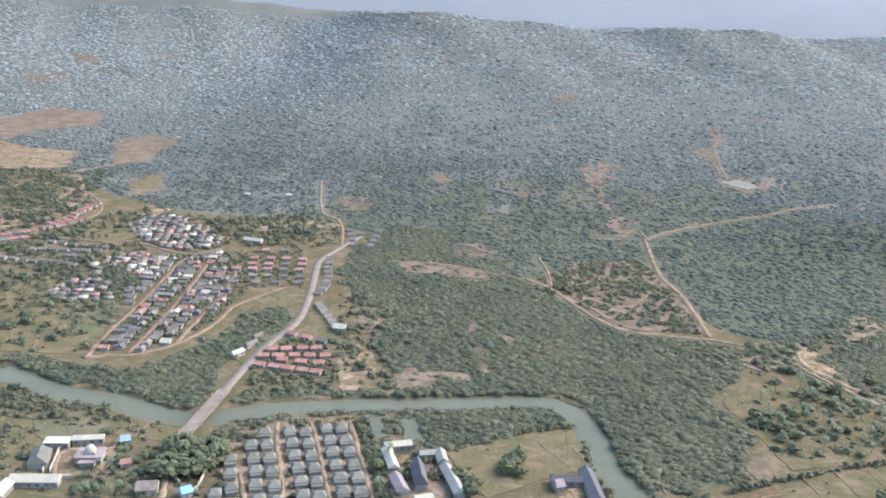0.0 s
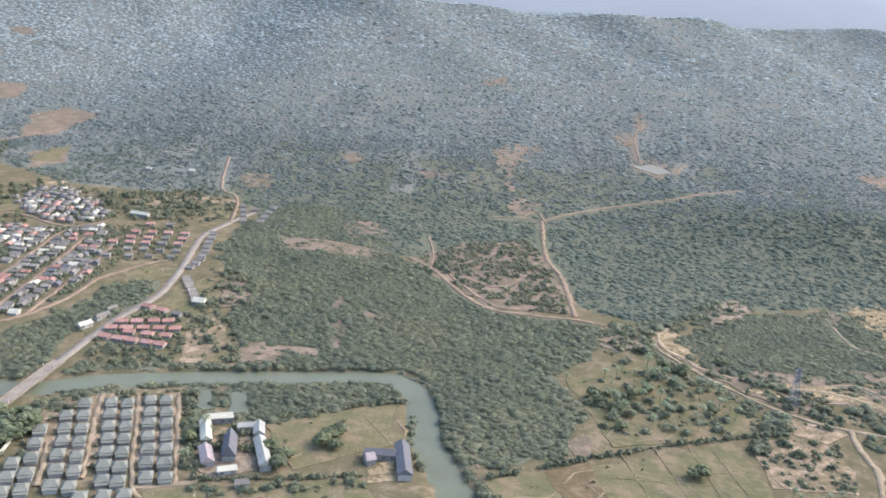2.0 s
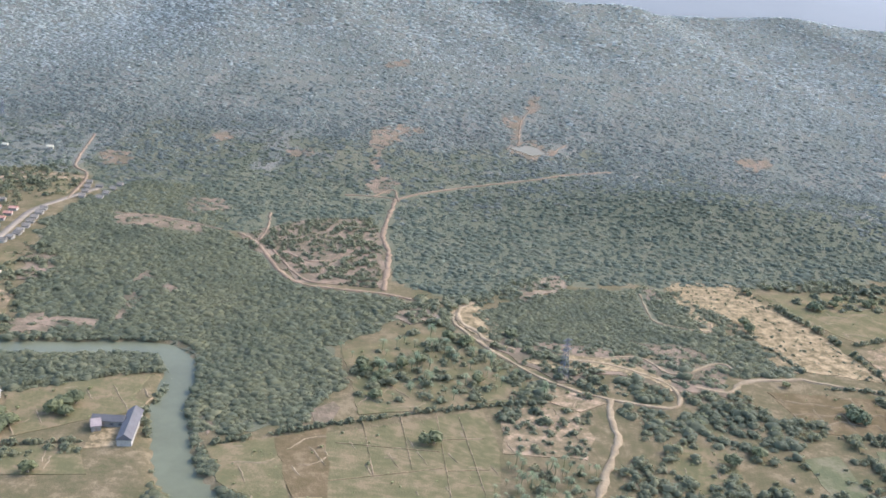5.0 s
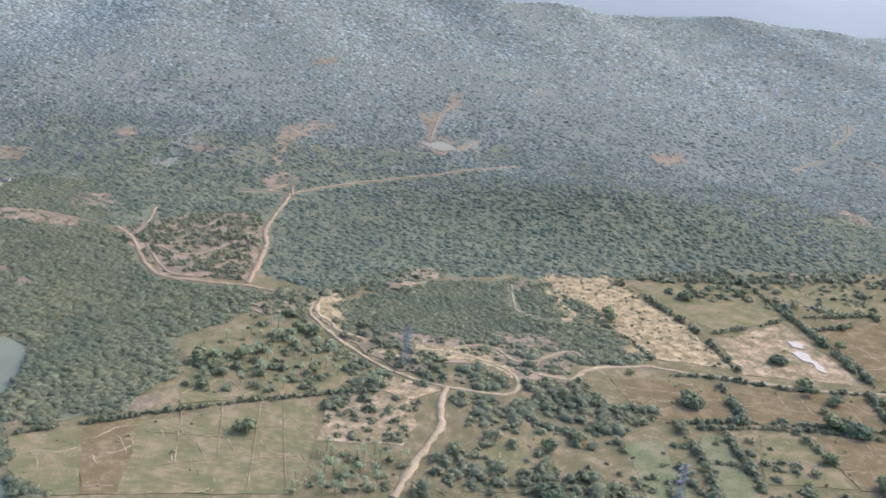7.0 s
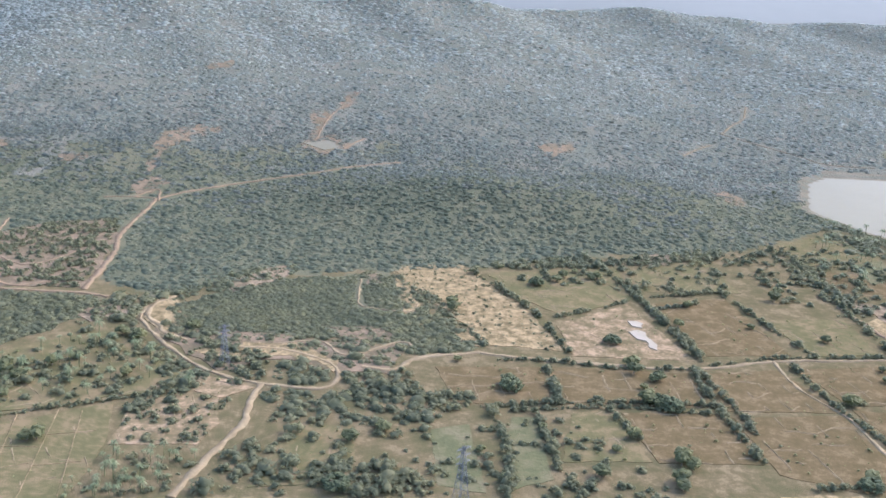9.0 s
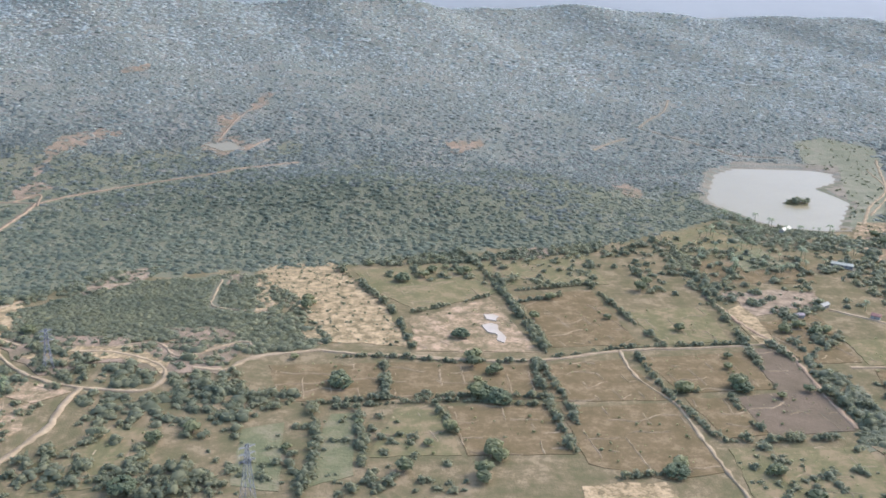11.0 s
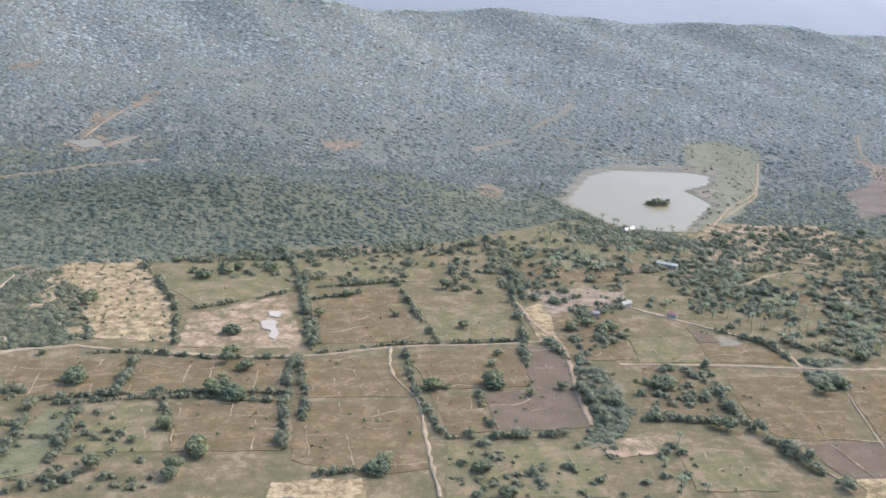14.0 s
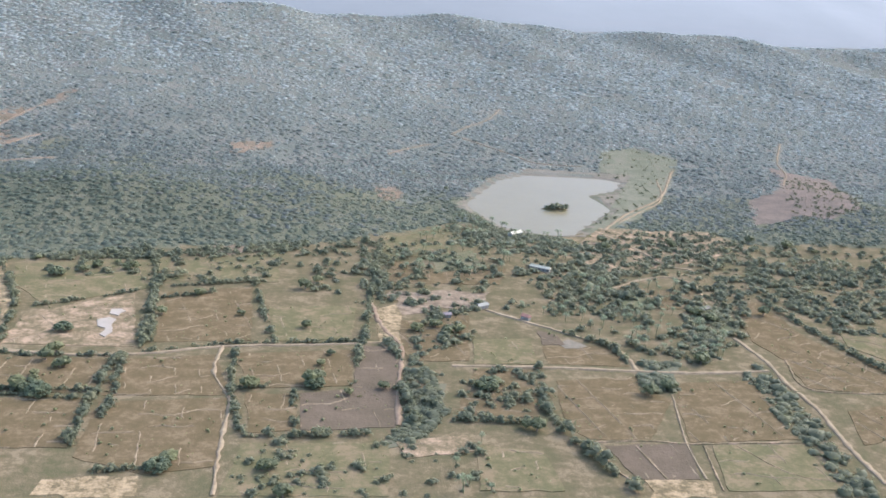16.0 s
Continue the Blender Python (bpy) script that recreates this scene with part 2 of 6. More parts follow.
road("village_road", 2.6, "dirt", [(-465.3, 103.3), (-454.2, 109.2), (-442.2, 113.6), (-427.9, 132.1), (-421.4, 153.4), (-417.9, 171.5), (-418.2, 197.3), (-410.5, 218.3), (-400.1, 240.2), (-392.5, 247.3)])
road("village_lane", 2.4, "dirt", [(-465.3, 103.3), (-471.4, 148.3), (-474.1, 188.0), (-478.9, 233.6), (-484.2, 272.4), (-483.8, 290.1)])
road("upper_road", 2.2, "dirt", [(-635.7, 305.4), (-617.9, 337.9), (-603.2, 382.4), (-613, 422.4), (-652.4, 469), (-687.9, 483.5)])
road("mid_lane", 2.4, "dirt", [(-466.1, 323.9), (-488.2, 301.2), (-535.3, 319.2), (-558.8, 312.3)])
road("compound_path", 2.4, "sand", [(-383, 27), (-379.9, 8.5), (-371.9, -19.1)])
road("west_lane", 2, "sand", [(-408.6, 25.2), (-408.8, 12.4), (-426.5, 8.1), (-419.6, -11.5)])
road("pond_track", 1.8, "dirt", [(-32.6, 676.8), (-30.7, 729.6), (-27.4, 789), (-16.4, 846.1)])
road("pond_path", 1.6, "dirt", [(-0.2, 642.5), (9.4, 669.3), (19.4, 693.9)])
road("slope_path", 1.6, "sand", [(588.2, 1094.1), (553.7, 1005.7), (520.2, 954.2), (488.8, 900.2)])
road("islet_road", 1.8, "sand", [(712.2, 712.3), (696.8, 653.4), (673.8, 594), (634.5, 538.8), (596.3, 488.5)])
road("river_path", 1.8, "dirt", [(-207.4, 276.5), (-193.3, 251.3), (-180.2, 230), (-167.1, 219.9), (-148.7, 229.9)])
road("far_east_path", 2.6, "sand", [(-76.1, 204.1), (-76.8, 183.1), (-67, 168.6), (-59, 155.4), (-44.7, 147.5)])
road("village_lane_b", 2.2, "dirt", [(-446.8, 114.1), (-449.5, 153.8), (-455.3, 213.3), (-460.8, 254.2), (-466.6, 289.2)])
road("village_lane_c", 2.2, "dirt", [(-428.5, 133.7), (-429.8, 166.5), (-432.6, 212.4), (-437.4, 255.5), (-443.8, 284.0)])
road("bund", 0.3, "tan", [(-81.9, 62.8), (-71.1, -9.2)])
road("bund_b", 0.3, "tan", [(-114.1, 52), (-102.8, 5.1)])
road("bund_c", 0.3, "tan", [(-97.5, 57.2), (-88.1, 12.3)])
road("bund_d", 0.3, "tan", [(-121.8, 28.3), (-101, 29.1), (-78.4, 30)])
road("bund_e", 0.3, "tan", [(-119.8, -1.1), (-100.9, 6.7), (-76.6, 17.3)])
road("bund_f", 0.3, "tan", [(-78.4, 40.2), (-60, 45.3)])
road("bund_g", 0.3, "tan", [(-74.9, 15.3), (-57.6, 20)])
road("bund_h", 0.3, "tan", [(-71.6, 62.6), (-57.4, -5.8)])
road("bund_i", 0.3, "tan", [(-207, 73.7), (-207.8, 36.5)])
road("slope_track", 1.4, "dirt", [(-196.2, 273.1), (-177.4, 259.5), (-164.8, 269.9), (-154.3, 293.5)])
road("scrub_track", 1.4, "dirt", [(-220.9, 291.2), (-223.1, 328.6), (-230.8, 367.4)])
road("mid_path", 1.2, "sand", [(39.4, 262.5), (39.8, 230.4), (43, 211.7), (71, 205.2), (77.1, 221.2)])
road("tree_path", 1.4, "sand", [(-8.5, 143.1), (22.6, 154.1), (38.9, 136.1), (66.4, 157.9), (73.1, 151.9)])
road("east_track", 1.6, "sand", [(528.9, 282.5), (554.9, 304.2), (580.6, 315.3), (594.4, 299.3), (586.5, 253.8)])
road("east_bund", 0.6, "tan", [(500.5, 47.7), (492.9, 7.8)])
road("east_bund_b", 0.6, "tan", [(515.9, 48.4), (530.3, 22.5), (548, 16.1)])
road("east_bund_c", 0.7, "sand", [(506.1, 102.9), (493.2, 50), (489.4, 17.2)])
road("east_bund_d", 0.7, "tan", [(444.7, 48.9), (476.2, 51.4), (495.5, 48.9), (551.2, 52.1)])
road("east_bund_e", 0.7, "tan", [(467.8, 46.5), (471.7, 16.8)])
road("east_bund_f", 1.0, "tan", [(450.4, 45.9), (451.1, 26.4), (457.6, 11.9)])
road("east_bund_g", 0.8, "tan", [(594.1, 154), (587.3, 114.7), (629.6, 109.4)])
road("estate_lane", 1.8, "sand", [(-347.1, 51.7), (-335.3, 16.5), (-323.2, -17.1)])
road("estate_lane_b", 1.8, "sand", [(-331, 55.4), (-316.4, 15.4), (-303.6, -18), (-296.7, -25.2)])
road("estate_lane_c", 1.8, "sand", [(-314.2, 59.8), (-300, 19.5), (-288.8, -13.1)])
road("estate_lane_d", 1.8, "sand", [(-348.4, 5.9), (-341.7, -12.7), (-337, -25.6)])
road("estate_lane_e", 1.8, "sand", [(-303.1, -19.1), (-290, -14.8), (-281, -9)])
road("north_track", 1.6, "dirt", [(-751.4, 555.2), (-711.2, 548.7), (-697.7, 569.7), (-685.5, 608.8), (-668.2, 641.5)])
road("north_track_b", 1.4, "dirt", [(-727.3, 455.3), (-713, 487.9), (-687.9, 483.5)])
road("hill_line", 1.4, "dirt", [(-160.1, 446), (-146.1, 468), (-137.8, 436.1)])
road("lake_path", 1.6, "sand", [(451.4, 829.2), (420.8, 793.3), (395.2, 757)])
road("shore_path", 1.6, "sand", [(988.2, 961.1), (926.2, 840.7), (902.5, 768.4), (848.2, 668.7)])
road("plain_path", 1.8, "sand", [(564.4, 441.9), (576.6, 415.1), (593.1, 349.4), (609.2, 336.9)])
RIVER = [(-499.8, 82.9), (-459.6, 64.3), (-429.4, 60.7), (-400.3, 51.2), (-376.8, 53.5), (-361.5, 64.7), (-334, 74.8), (-302.6, 84.3), (-270.1, 92.7), (-242.4, 100.4), (-222.8, 103.4), (-209.1, 91.6), (-202, 68.8), (-198.6, 45.8), (-188.2, 19.8), (-175.9, -8.6), (-160.2, -25.9), (-148, -60), (-150, -120)]
PONDS["fish_a"] = [(-308.6, 65.3), (-300.8, 66.7), (-293.9, 49.6), (-299.6, 45.3)]
PONDS["fish_b"] = [(-292, 66.9), (-285.2, 70.1), (-278.9, 49.4), (-286.9, 46.1)]
PONDS["far_pond"] = [(-44.8, 657.7), (-17.3, 674.8), (-2.7, 644.6), (-19.4, 631.7)]
PONDS["small_pond"] = [(202.9, 205.4), (208.5, 206), (211.9, 202.8), (209.2, 194.8), (203.8, 197.5)]
PONDS["small_pond_b"] = [(199.4, 187.5), (205.7, 191.4), (209.6, 188.1), (208.8, 179.4), (211.8, 169.4), (209.6, 161.2), (206.3, 164.4), (206.8, 174.3), (202.2, 176.9)]
PONDS["lake"] = [(455.1, 538), (512.9, 674.7), (551.3, 719.8), (641.3, 722.6), (669.6, 702.5), (642.7, 645.4), (600.9, 609.5), (606.6, 575.5), (608, 545.1), (553.9, 456.8), (537.2, 429.2), (506.8, 431.7), (481.3, 447.7), (467.4, 493.5)]
field("lake_shore", "shore", [(445.8, 528.7), (510, 689.2), (557.8, 743.6), (688.8, 737.7), (618.3, 551.8), (548.8, 429), (505.6, 427.8), (474.7, 442.3), (462, 482.2)])
field("lake_meadow", "meadow", [(680.1, 845.8), (734, 876.4), (778.3, 821.8), (743.8, 733.7), (626.9, 516.7), (578.3, 452.1), (554.2, 443.4), (595.6, 523.8), (686.6, 731.9), (651.9, 742.7)])
field("sand_field", "sand", [(60.9, 284.2), (114.2, 292.6), (136.4, 242.6), (156.7, 153.6), (113.7, 159.2), (96.7, 201.7), (76.8, 239.8)])
field("sand_head", "sand", [(64, 293.7), (111.1, 305.2), (104.2, 289.6), (64.2, 281)])
field("pond_field", "tan", [(158.4, 196), (209.9, 236.5), (227.5, 149.4), (160.4, 148.4)])
field("dark_field", "olive", [(123.6, 287.5), (219.7, 315.2), (216.5, 248.8), (165.6, 208.8), (135.2, 248.1)])
field("upper_field", "olive", [(226.6, 308.8), (291.4, 334.7), (295.4, 269.5), (221.1, 263.5)])
field("upper_field_b", "brown", [(375, 330), (459.2, 323.6), (446.6, 281.7), (365.4, 275.4)])
field("mid_field", "brown", [(229.2, 241.6), (279.8, 256.9), (286.7, 162.6), (235.7, 156.5)])
field("mid_field_b", "olive", [(292.1, 219), (346.2, 227.7), (341.9, 170), (299.4, 163.5)])
field("field_a", "brown", [(84.7, 127), (141.7, 132.2), (140.1, 89.1), (94.2, 85.3)])
field("field_b", "brown", [(144.3, 132.8), (218.7, 132), (220, 91.4), (143.9, 88.8)])
field("field_c", "brown", [(223.5, 132.2), (271.2, 140.9), (282.2, 91.9), (225.4, 88.4)])
field("field_d", "brown", [(279.5, 143.7), (343.2, 153.3), (340.5, 105.1), (291, 100)])
field("purple_field", "purple", [(344.6, 157.4), (367.1, 161), (359.8, 61.2), (317.1, 56.8), (315.5, 95.5), (341, 101.6)])
field("field_e", "brown", [(289.8, 95.7), (313.9, 93.5), (316.1, 56.9), (294.7, 53.6)])
field("field_f", "olive", [(147.5, 79.4), (168.6, 85.5), (175.2, 36.7), (136.3, 34.3)])
field("field_g", "brown", [(171.7, 82.8), (219.9, 84.7), (223.5, 37.7), (177.6, 36)])
field("field_h", "brown", [(225.3, 81.8), (282, 88.6), (284.1, 24), (257.2, 16.8), (227.5, 30.1)])
field("green_strip", "green", [(118.8, 73.4), (130.1, 74), (130.4, 19.7), (107.5, 8.2)])
field("green_strip_b", "green", [(81.3, 58), (98.7, 64.7), (102, 7.7), (83.3, 12)])
field("pale_strip", "sand", [(221, 12.3), (256, 15.6), (258.1, 1.4), (220, 0.6)])
field("field_i", "olive", [(292.5, 43.5), (355.2, 46.3), (353.1, 1.6), (288.4, 1.4)])
field("east_field_a", "brown", [(448.2, 118), (493.8, 125.4), (489.4, 107.5), (504.2, 97.7), (476.2, 51.4), (448.3, 52.5), (439.7, 65.6)])
field("east_field_b", "brown", [(514.8, 117.8), (559.1, 123.7), (550.5, 55), (495.3, 50.2), (505.4, 96.1)])
field("east_field_c", "purple", [(453.1, 46.1), (494.4, 49.3), (486.8, 17.2), (459.4, 17.1)])
field("east_field_d", "sand", [(461.6, 16.4), (491, 15), (487.8, 1.6), (458.9, 1.4)])
field("east_field_e", "brown", [(603.5, 250.2), (628.5, 264.3), (627.6, 197.9), (634.9, 169.9), (649.3, 141), (629.6, 109.4), (587.3, 114.7), (594.1, 154), (587.7, 185.3)])
field("east_field_f", "olive", [(411.3, 174.1), (447.3, 178.4), (442.3, 139.8), (407.5, 137.6)])
field("east_field_g", "brown", [(451.4, 166.2), (492.7, 171.4), (494.1, 139.1), (448.8, 140.3)])
field("east_field_h", "brown", [(406.3, 130.1), (439, 131.8), (429.4, 74.3), (388.3, 72.2)])
field("orange_field", "orange", [(368.6, 257.5), (437.4, 265), (429.9, 237.6), (371.1, 210.6)])
field("yard", "sand", [(359.6, 209.4), (370.4, 226.6), (370.8, 173.1), (365.5, 151), (357.2, 172)])
field("bare_slope", "rosy", [(780.4, 606.3), (825.2, 634.8), (878, 725), (895, 800), (912, 800), (918.8, 775), (953, 749.9), (896.4, 617), (860.5, 528.4), (810, 498.8), (797.3, 518.6), (754.2, 499), (734.9, 493.3)])
field("big_green", "olive", [(-128.5, 34.8), (-81.6, 59.3), (-61.3, 73.3), (-53, 34), (-54.1, -6.8), (-117.3, -18.7)])
field("big_brown", "olive", [(-172.1, 14.2), (-147.1, 26.9), (-129.1, -20.8), (-143.7, -23.3), (-160.4, -9.6)])
field("brown_b", "tan", [(-52.3, 74.9), (-18.1, 86.6), (-10.8, 57), (-16.1, 36.7), (-51.8, 34.1)])
field("meadow", "olive", [(-134.1, 121.3), (-101.3, 154.6), (-76.7, 157.1), (-31.7, 92.7), (-82.9, 68.2), (-116.2, 55)])
field("meadow_b", "olive", [(19.5, 58.7), (47.2, 58.9), (50.9, 13.2), (9.9, 5.8)])
field("scrub_flat", "soil", [(-235.8, 300.7), (-198.6, 361.8), (-154.1, 382.2), (-132.6, 294), (-126, 223.5), (-177.3, 217), (-196.6, 241.4)])
field("scrub_east", "soil", [(-75.8, 178.8), (-52.1, 163.7), (-8, 162.7), (71.4, 151.3), (61.9, 114.4), (36.3, 114.4), (8.7, 128.5), (-23.5, 111.1), (-57.2, 146.2)])
field("river_field", "olive", [(-268.5, 40.1), (-230.6, 67.2), (-207.5, 73.7), (-207.1, 36.5), (-225.2, 25.2), (-247.6, 5.6)])
field("west_field", "olive", [(-543.8, 154.8), (-489.5, 178.6), (-467.2, 136.2), (-473.2, 106.4), (-511.6, 102.1)])
field("west_bank", "olive", [(-485.1, 58.8), (-454.9, 55.6), (-426.6, 54.8), (-389.2, 43.9), (-385.4, 24.8), (-413.2, 26.7), (-452.9, 32.4), (-470.3, 34.4)])
field("west_ground", "olive", [(-469.2, 32.6), (-452.4, 31.5), (-439.9, 10.5), (-422.2, 9.2), (-393.7, -6.5), (-368.9, -18), (-430.6, -30.5)])
field("west_green", "green", [(-453.5, 33.4), (-419.4, 39.7), (-415.7, 26.5), (-436.5, 12.6), (-445.8, 19.9)])
field("west_field_b", "olive", [(-589.2, 229.1), (-554.7, 239), (-520.6, 176.2), (-547.6, 161.1)])
field("housing_ground", "tan", [(-361.6, 22), (-357.5, 43.8), (-344.6, 53.6), (-315.1, 64), (-289.7, -1.9), (-352.4, -13.8)])
field("school_ground", "tan", [(-291.2, 34), (-271.6, 35.3), (-262.4, 17.7), (-257.7, 5), (-283.1, -0.8)])
field("verge", "olive", [(-387.5, 117.3), (-370.5, 102.3), (-334.7, 107.3), (-316.2, 96.7), (-302.4, 100.1), (-330, 165.8), (-355.4, 219.5), (-368, 211.1), (-365.9, 175.4)])
field("soil_a", "soil", [(-303.1, 122), (-283, 130.1), (-278.6, 105.3), (-298.2, 100.8)])
field("soil_b", "soil", [(-340.5, 218.1), (-331.9, 220.7), (-316.5, 183.3), (-331.7, 174.2)])
field("north_soil", "soil", [(-970.5, 853.6), (-946.2, 942.8), (-864.4, 942.8), (-829, 853.4), (-876.6, 774.6), (-870.4, 689.6)])
field("north_soil_b", "soil", [(-752.6, 743.2), (-740, 804.9), (-674.6, 755.2), (-665.3, 635), (-688.1, 600.8)])
field("north_soil_c", "soil", [(-713.7, 531), (-697.1, 544.7), (-634, 438.2), (-646.7, 417.4)])
field("north_soil_d", "soil", [(-639.6, 530.2), (-620.6, 567.9), (-591.1, 505), (-604.8, 460.7)])
field("lake_apron", "shore", [(475.8, 333.6), (487.1, 335.1), (494.8, 321.3), (490, 309.7), (478.5, 325.5)])
field("pale_yard", "shore", [(462, 171.1), (469.7, 178.8), (478.8, 168.3), (464.2, 163.8)])
field("mosque_yard", "tan", [(-428.9, 7.9), (-407.4, 14.6), (-394.7, -4.4), (-415.3, -12.9)])
field("dry_meadow", "tan", [(570.3, 462.6), (673.4, 465.1), (693.1, 412.7), (601.9, 348), (519.8, 317.3), (527.7, 389.6)])
field("east_ground", "brown", [(368.6, 200.2), (415.5, 215.4), (404.9, 141.4), (370.8, 139.6)])
field("hill_clear_a", "soil", [(-54.8, 785.6), (-44.6, 818.5), (-30.4, 812.9), (-24.6, 791.6), (-31, 745.9), (-36.4, 685.6), (-41.2, 678.4), (-38.9, 742.9)])
field("hill_clear_b", "soil", [(-20.8, 867.2), (-8.9, 930.3), (0.2, 925.3), (-1.8, 882.2), (-13.6, 827.2)])
field("hill_clear_c", "soil", [(-192.9, 670), (-164.6, 722.9), (-145, 699.5), (-155.8, 645.1), (-170.9, 599.2), (-163.5, 512.4), (-170.9, 510.3), (-180.5, 586.9)])
field("hill_clear_d", "soil", [(-172, 476.7), (-157.1, 506.4), (-141.2, 489.4), (-148.4, 458.3), (-162.5, 454.2)])
field("hill_clear_f", "soil", [(-223.7, 1009), (-194.6, 1035.2), (-187, 1020), (-213.4, 994.2)])
field("hill_clear_g", "soil", [(-300.3, 376), (-285.5, 397.9), (-272.7, 387), (-285.4, 359.6)])
field("hill_clear_h", "soil", [(-344.2, 590.2), (-331.4, 602.7), (-318.5, 578.3), (-329.8, 563.1)])
field("hill_clear_i", "soil", [(214.8, 728.1), (258.7, 761.6), (261.9, 736.6), (220.6, 699.2)])
field("hill_clear_j", "soil", [(226.5, 327.9), (255.3, 351.1), (280.2, 344.4), (253, 324.1)])
field("hill_clear_k", "soil", [(216.9, 689.6), (251.5, 757.5), (257.9, 738.8), (227.5, 673)])
field("hill_clear_l", "soil", [(372.3, 567.9), (397.4, 602.2), (399, 545.5), (377.9, 515.9)])
field("hill_clear_m", "soil", [(-219.2, 1029.3), (-193.9, 1057.4), (-186, 1027.6), (-210.9, 1002)])
field("hill_clear_n", "soil", [(-294.3, 375.4), (-275.4, 395.3), (-265.7, 347.9), (-281.9, 334.5)])
field("hill_clear_o", "soil", [(-260.8, 550.1), (-238.5, 561.1), (-232.9, 541.7), (-252, 532.4)])
field("hill_clear_p", "soil", [(-419.1, 502.4), (-392.8, 505.8), (-383.3, 470.8), (-404.5, 460.6)])
field("hill_clear_q", "soil", [(-167, 678.5), (-143, 716.9), (-138, 690.9), (-162.2, 643)])
field("hill_clear_r", "soil", [(-1140.5, 1383.3), (-1093.7, 1393), (-1060.3, 1336), (-1095, 1317.1)])
field("hill_clear_s", "soil", [(-1135.8, 1177.9), (-1095.4, 1235.3), (-1033.1, 1176.5), (-1065.5, 1107.6)])
field("wood_gap_a", "soil", [(-263.4, 172.7), (-258.5, 171.9), (-258.4, 161), (-262.3, 162)])
field("wood_gap_b", "soil", [(-251.1, 187), (-244.6, 191.4), (-241.8, 179.7), (-248.2, 176.4)])
field("brown_mid", "brown", [(-147.1, 26.9), (-127.4, 39.7), (-116.3, -18.5), (-129.1, -20.8)])
field("lake_plot", "olive", [(368.4, 397.4), (427.9, 434.8), (449.6, 385.2), (429.5, 342.5), (368.8, 343.9)])
field("plot_a", "brown", [(553.2, 280.3), (595, 290), (584.2, 247.9), (544.5, 237.8)])
field("plot_b", "green", [(527.7, 271.9), (550, 277.1), (538.6, 226.5), (517, 224.6)])
field("plot_c", "green", [(577, 230.5), (595.9, 237.7), (586.9, 199.9), (567.1, 188.6)])
field("plot_d", "purple", [(453.9, 193.1), (464.2, 184.8), (465.5, 169), (451.9, 168.3)])
field("plot_e", "olive", [(658.1, 211), (685, 197.9), (660.5, 158.8), (648.1, 180.1)])
field("plot_f", "olive", [(504.7, 48), (549.7, 49.2), (546.5, 9.1), (495.4, 7.8)])
field("plot_g", "brown", [(594.4, 87.2), (620.5, 95), (596, 55.9), (581.5, 50.2)])
field("plot_h", "olive", [(393.6, 45), (423.2, 40.3), (425, 6.8), (390.1, 6.4)])
field("plot_i", "tan", [(358.8, 46.6), (392.6, 55.5), (392.8, 39.5), (362.6, 31.5)])
field("plot_j", "green", [(406.8, 348.4), (440.4, 367.4), (441.4, 321.7), (403.4, 304.3)])
field("soil_c", "soil", [(-346.9, 207.7), (-343.2, 222.5), (-332.4, 207.1), (-327.2, 178.7), (-333.4, 175.3)])
field("soil_d", "soil", [(-305, 113.5), (-299, 131.5), (-285.5, 127.6), (-264.8, 129.8), (-262.4, 114.7), (-278.1, 112.8), (-290.5, 114.7), (-292.5, 102.7)])
field("wood_gap_c", "soil", [(-266.7, 169.2), (-257.1, 170.3), (-253.3, 160.1), (-262.7, 159.2)])
field("wood_gap_d", "soil", [(-249.9, 191.3), (-243.1, 191.5), (-240.9, 183.1), (-247.6, 183)])
field("wood_gap_e", "soil", [(-273.8, 205.2), (-266.8, 212.9), (-259.2, 198.9), (-266, 191.3)])
field("wood_gap_f", "soil", [(-137.5, 54.5), (-128.8, 64.8), (-125, 59.9), (-126.5, 45.7), (-132.5, 40.7)])
field("wood_gap_g", "soil", [(-185.7, 45.3), (-182.5, 46.7), (-173.8, 30.7), (-174.4, 23.1)])
field("court", "orange", [(-287.9, 11.8), (-272.6, 29.9), (-261.2, 3.2), (-275.4, -5.9), (-283.4, -2.4)])
field("south_meadow", "olive", [(-259.7, -6), (-219.6, 5.1), (-213.1, -7.2), (-258.7, -16.7)])
field("south_meadow_b", "olive", [(-255.5, -9.2), (-215.8, -1.7), (-208.1, -14.7), (-251.8, -24.4)])
field("hut_yard", "sand", [(-218.6, 17.7), (-209.1, 22.2), (-205.3, 7.7), (-216.9, 2.7)])
field("estate_south", "olive", [(-298.7, -20.2), (-257.8, -9), (-251.8, -24.4), (-293.8, -33.6)])
field("quarry", "orange", [(-43.7, 235.5), (-31.6, 263.9), (-6.8, 286.2), (-7.3, 264.1), (-24.1, 243.7), (-36.3, 224.8)])
field("quarry_b", "orange", [(-112.7, 175.8), (-102.6, 195.6), (-86.1, 198.4), (-85, 180.2), (-103.3, 167.4)])
field("fork_clear", "sand", [(-83, 191.1), (-74.4, 217.5), (-61.1, 202.1), (-50.1, 172.4), (-55.9, 148.5), (-71.6, 169.4)])
field("far_pond_bank", "soil", [(-51.1, 666.2), (-12.8, 699.6), (8.1, 655.5), (-19.9, 613), (-44, 636.7)])
field("scrub_clear", "soil", [(-235.8, 300.7), (-220, 329.5), (-191.5, 332.5), (-188.3, 303.2), (-211.8, 287.3)])
field("side_clear", "sand", [(61.5, 275), (72.3, 283.7), (72.2, 234.3), (74.7, 206.5), (66.8, 199.6), (63.7, 237.1)])
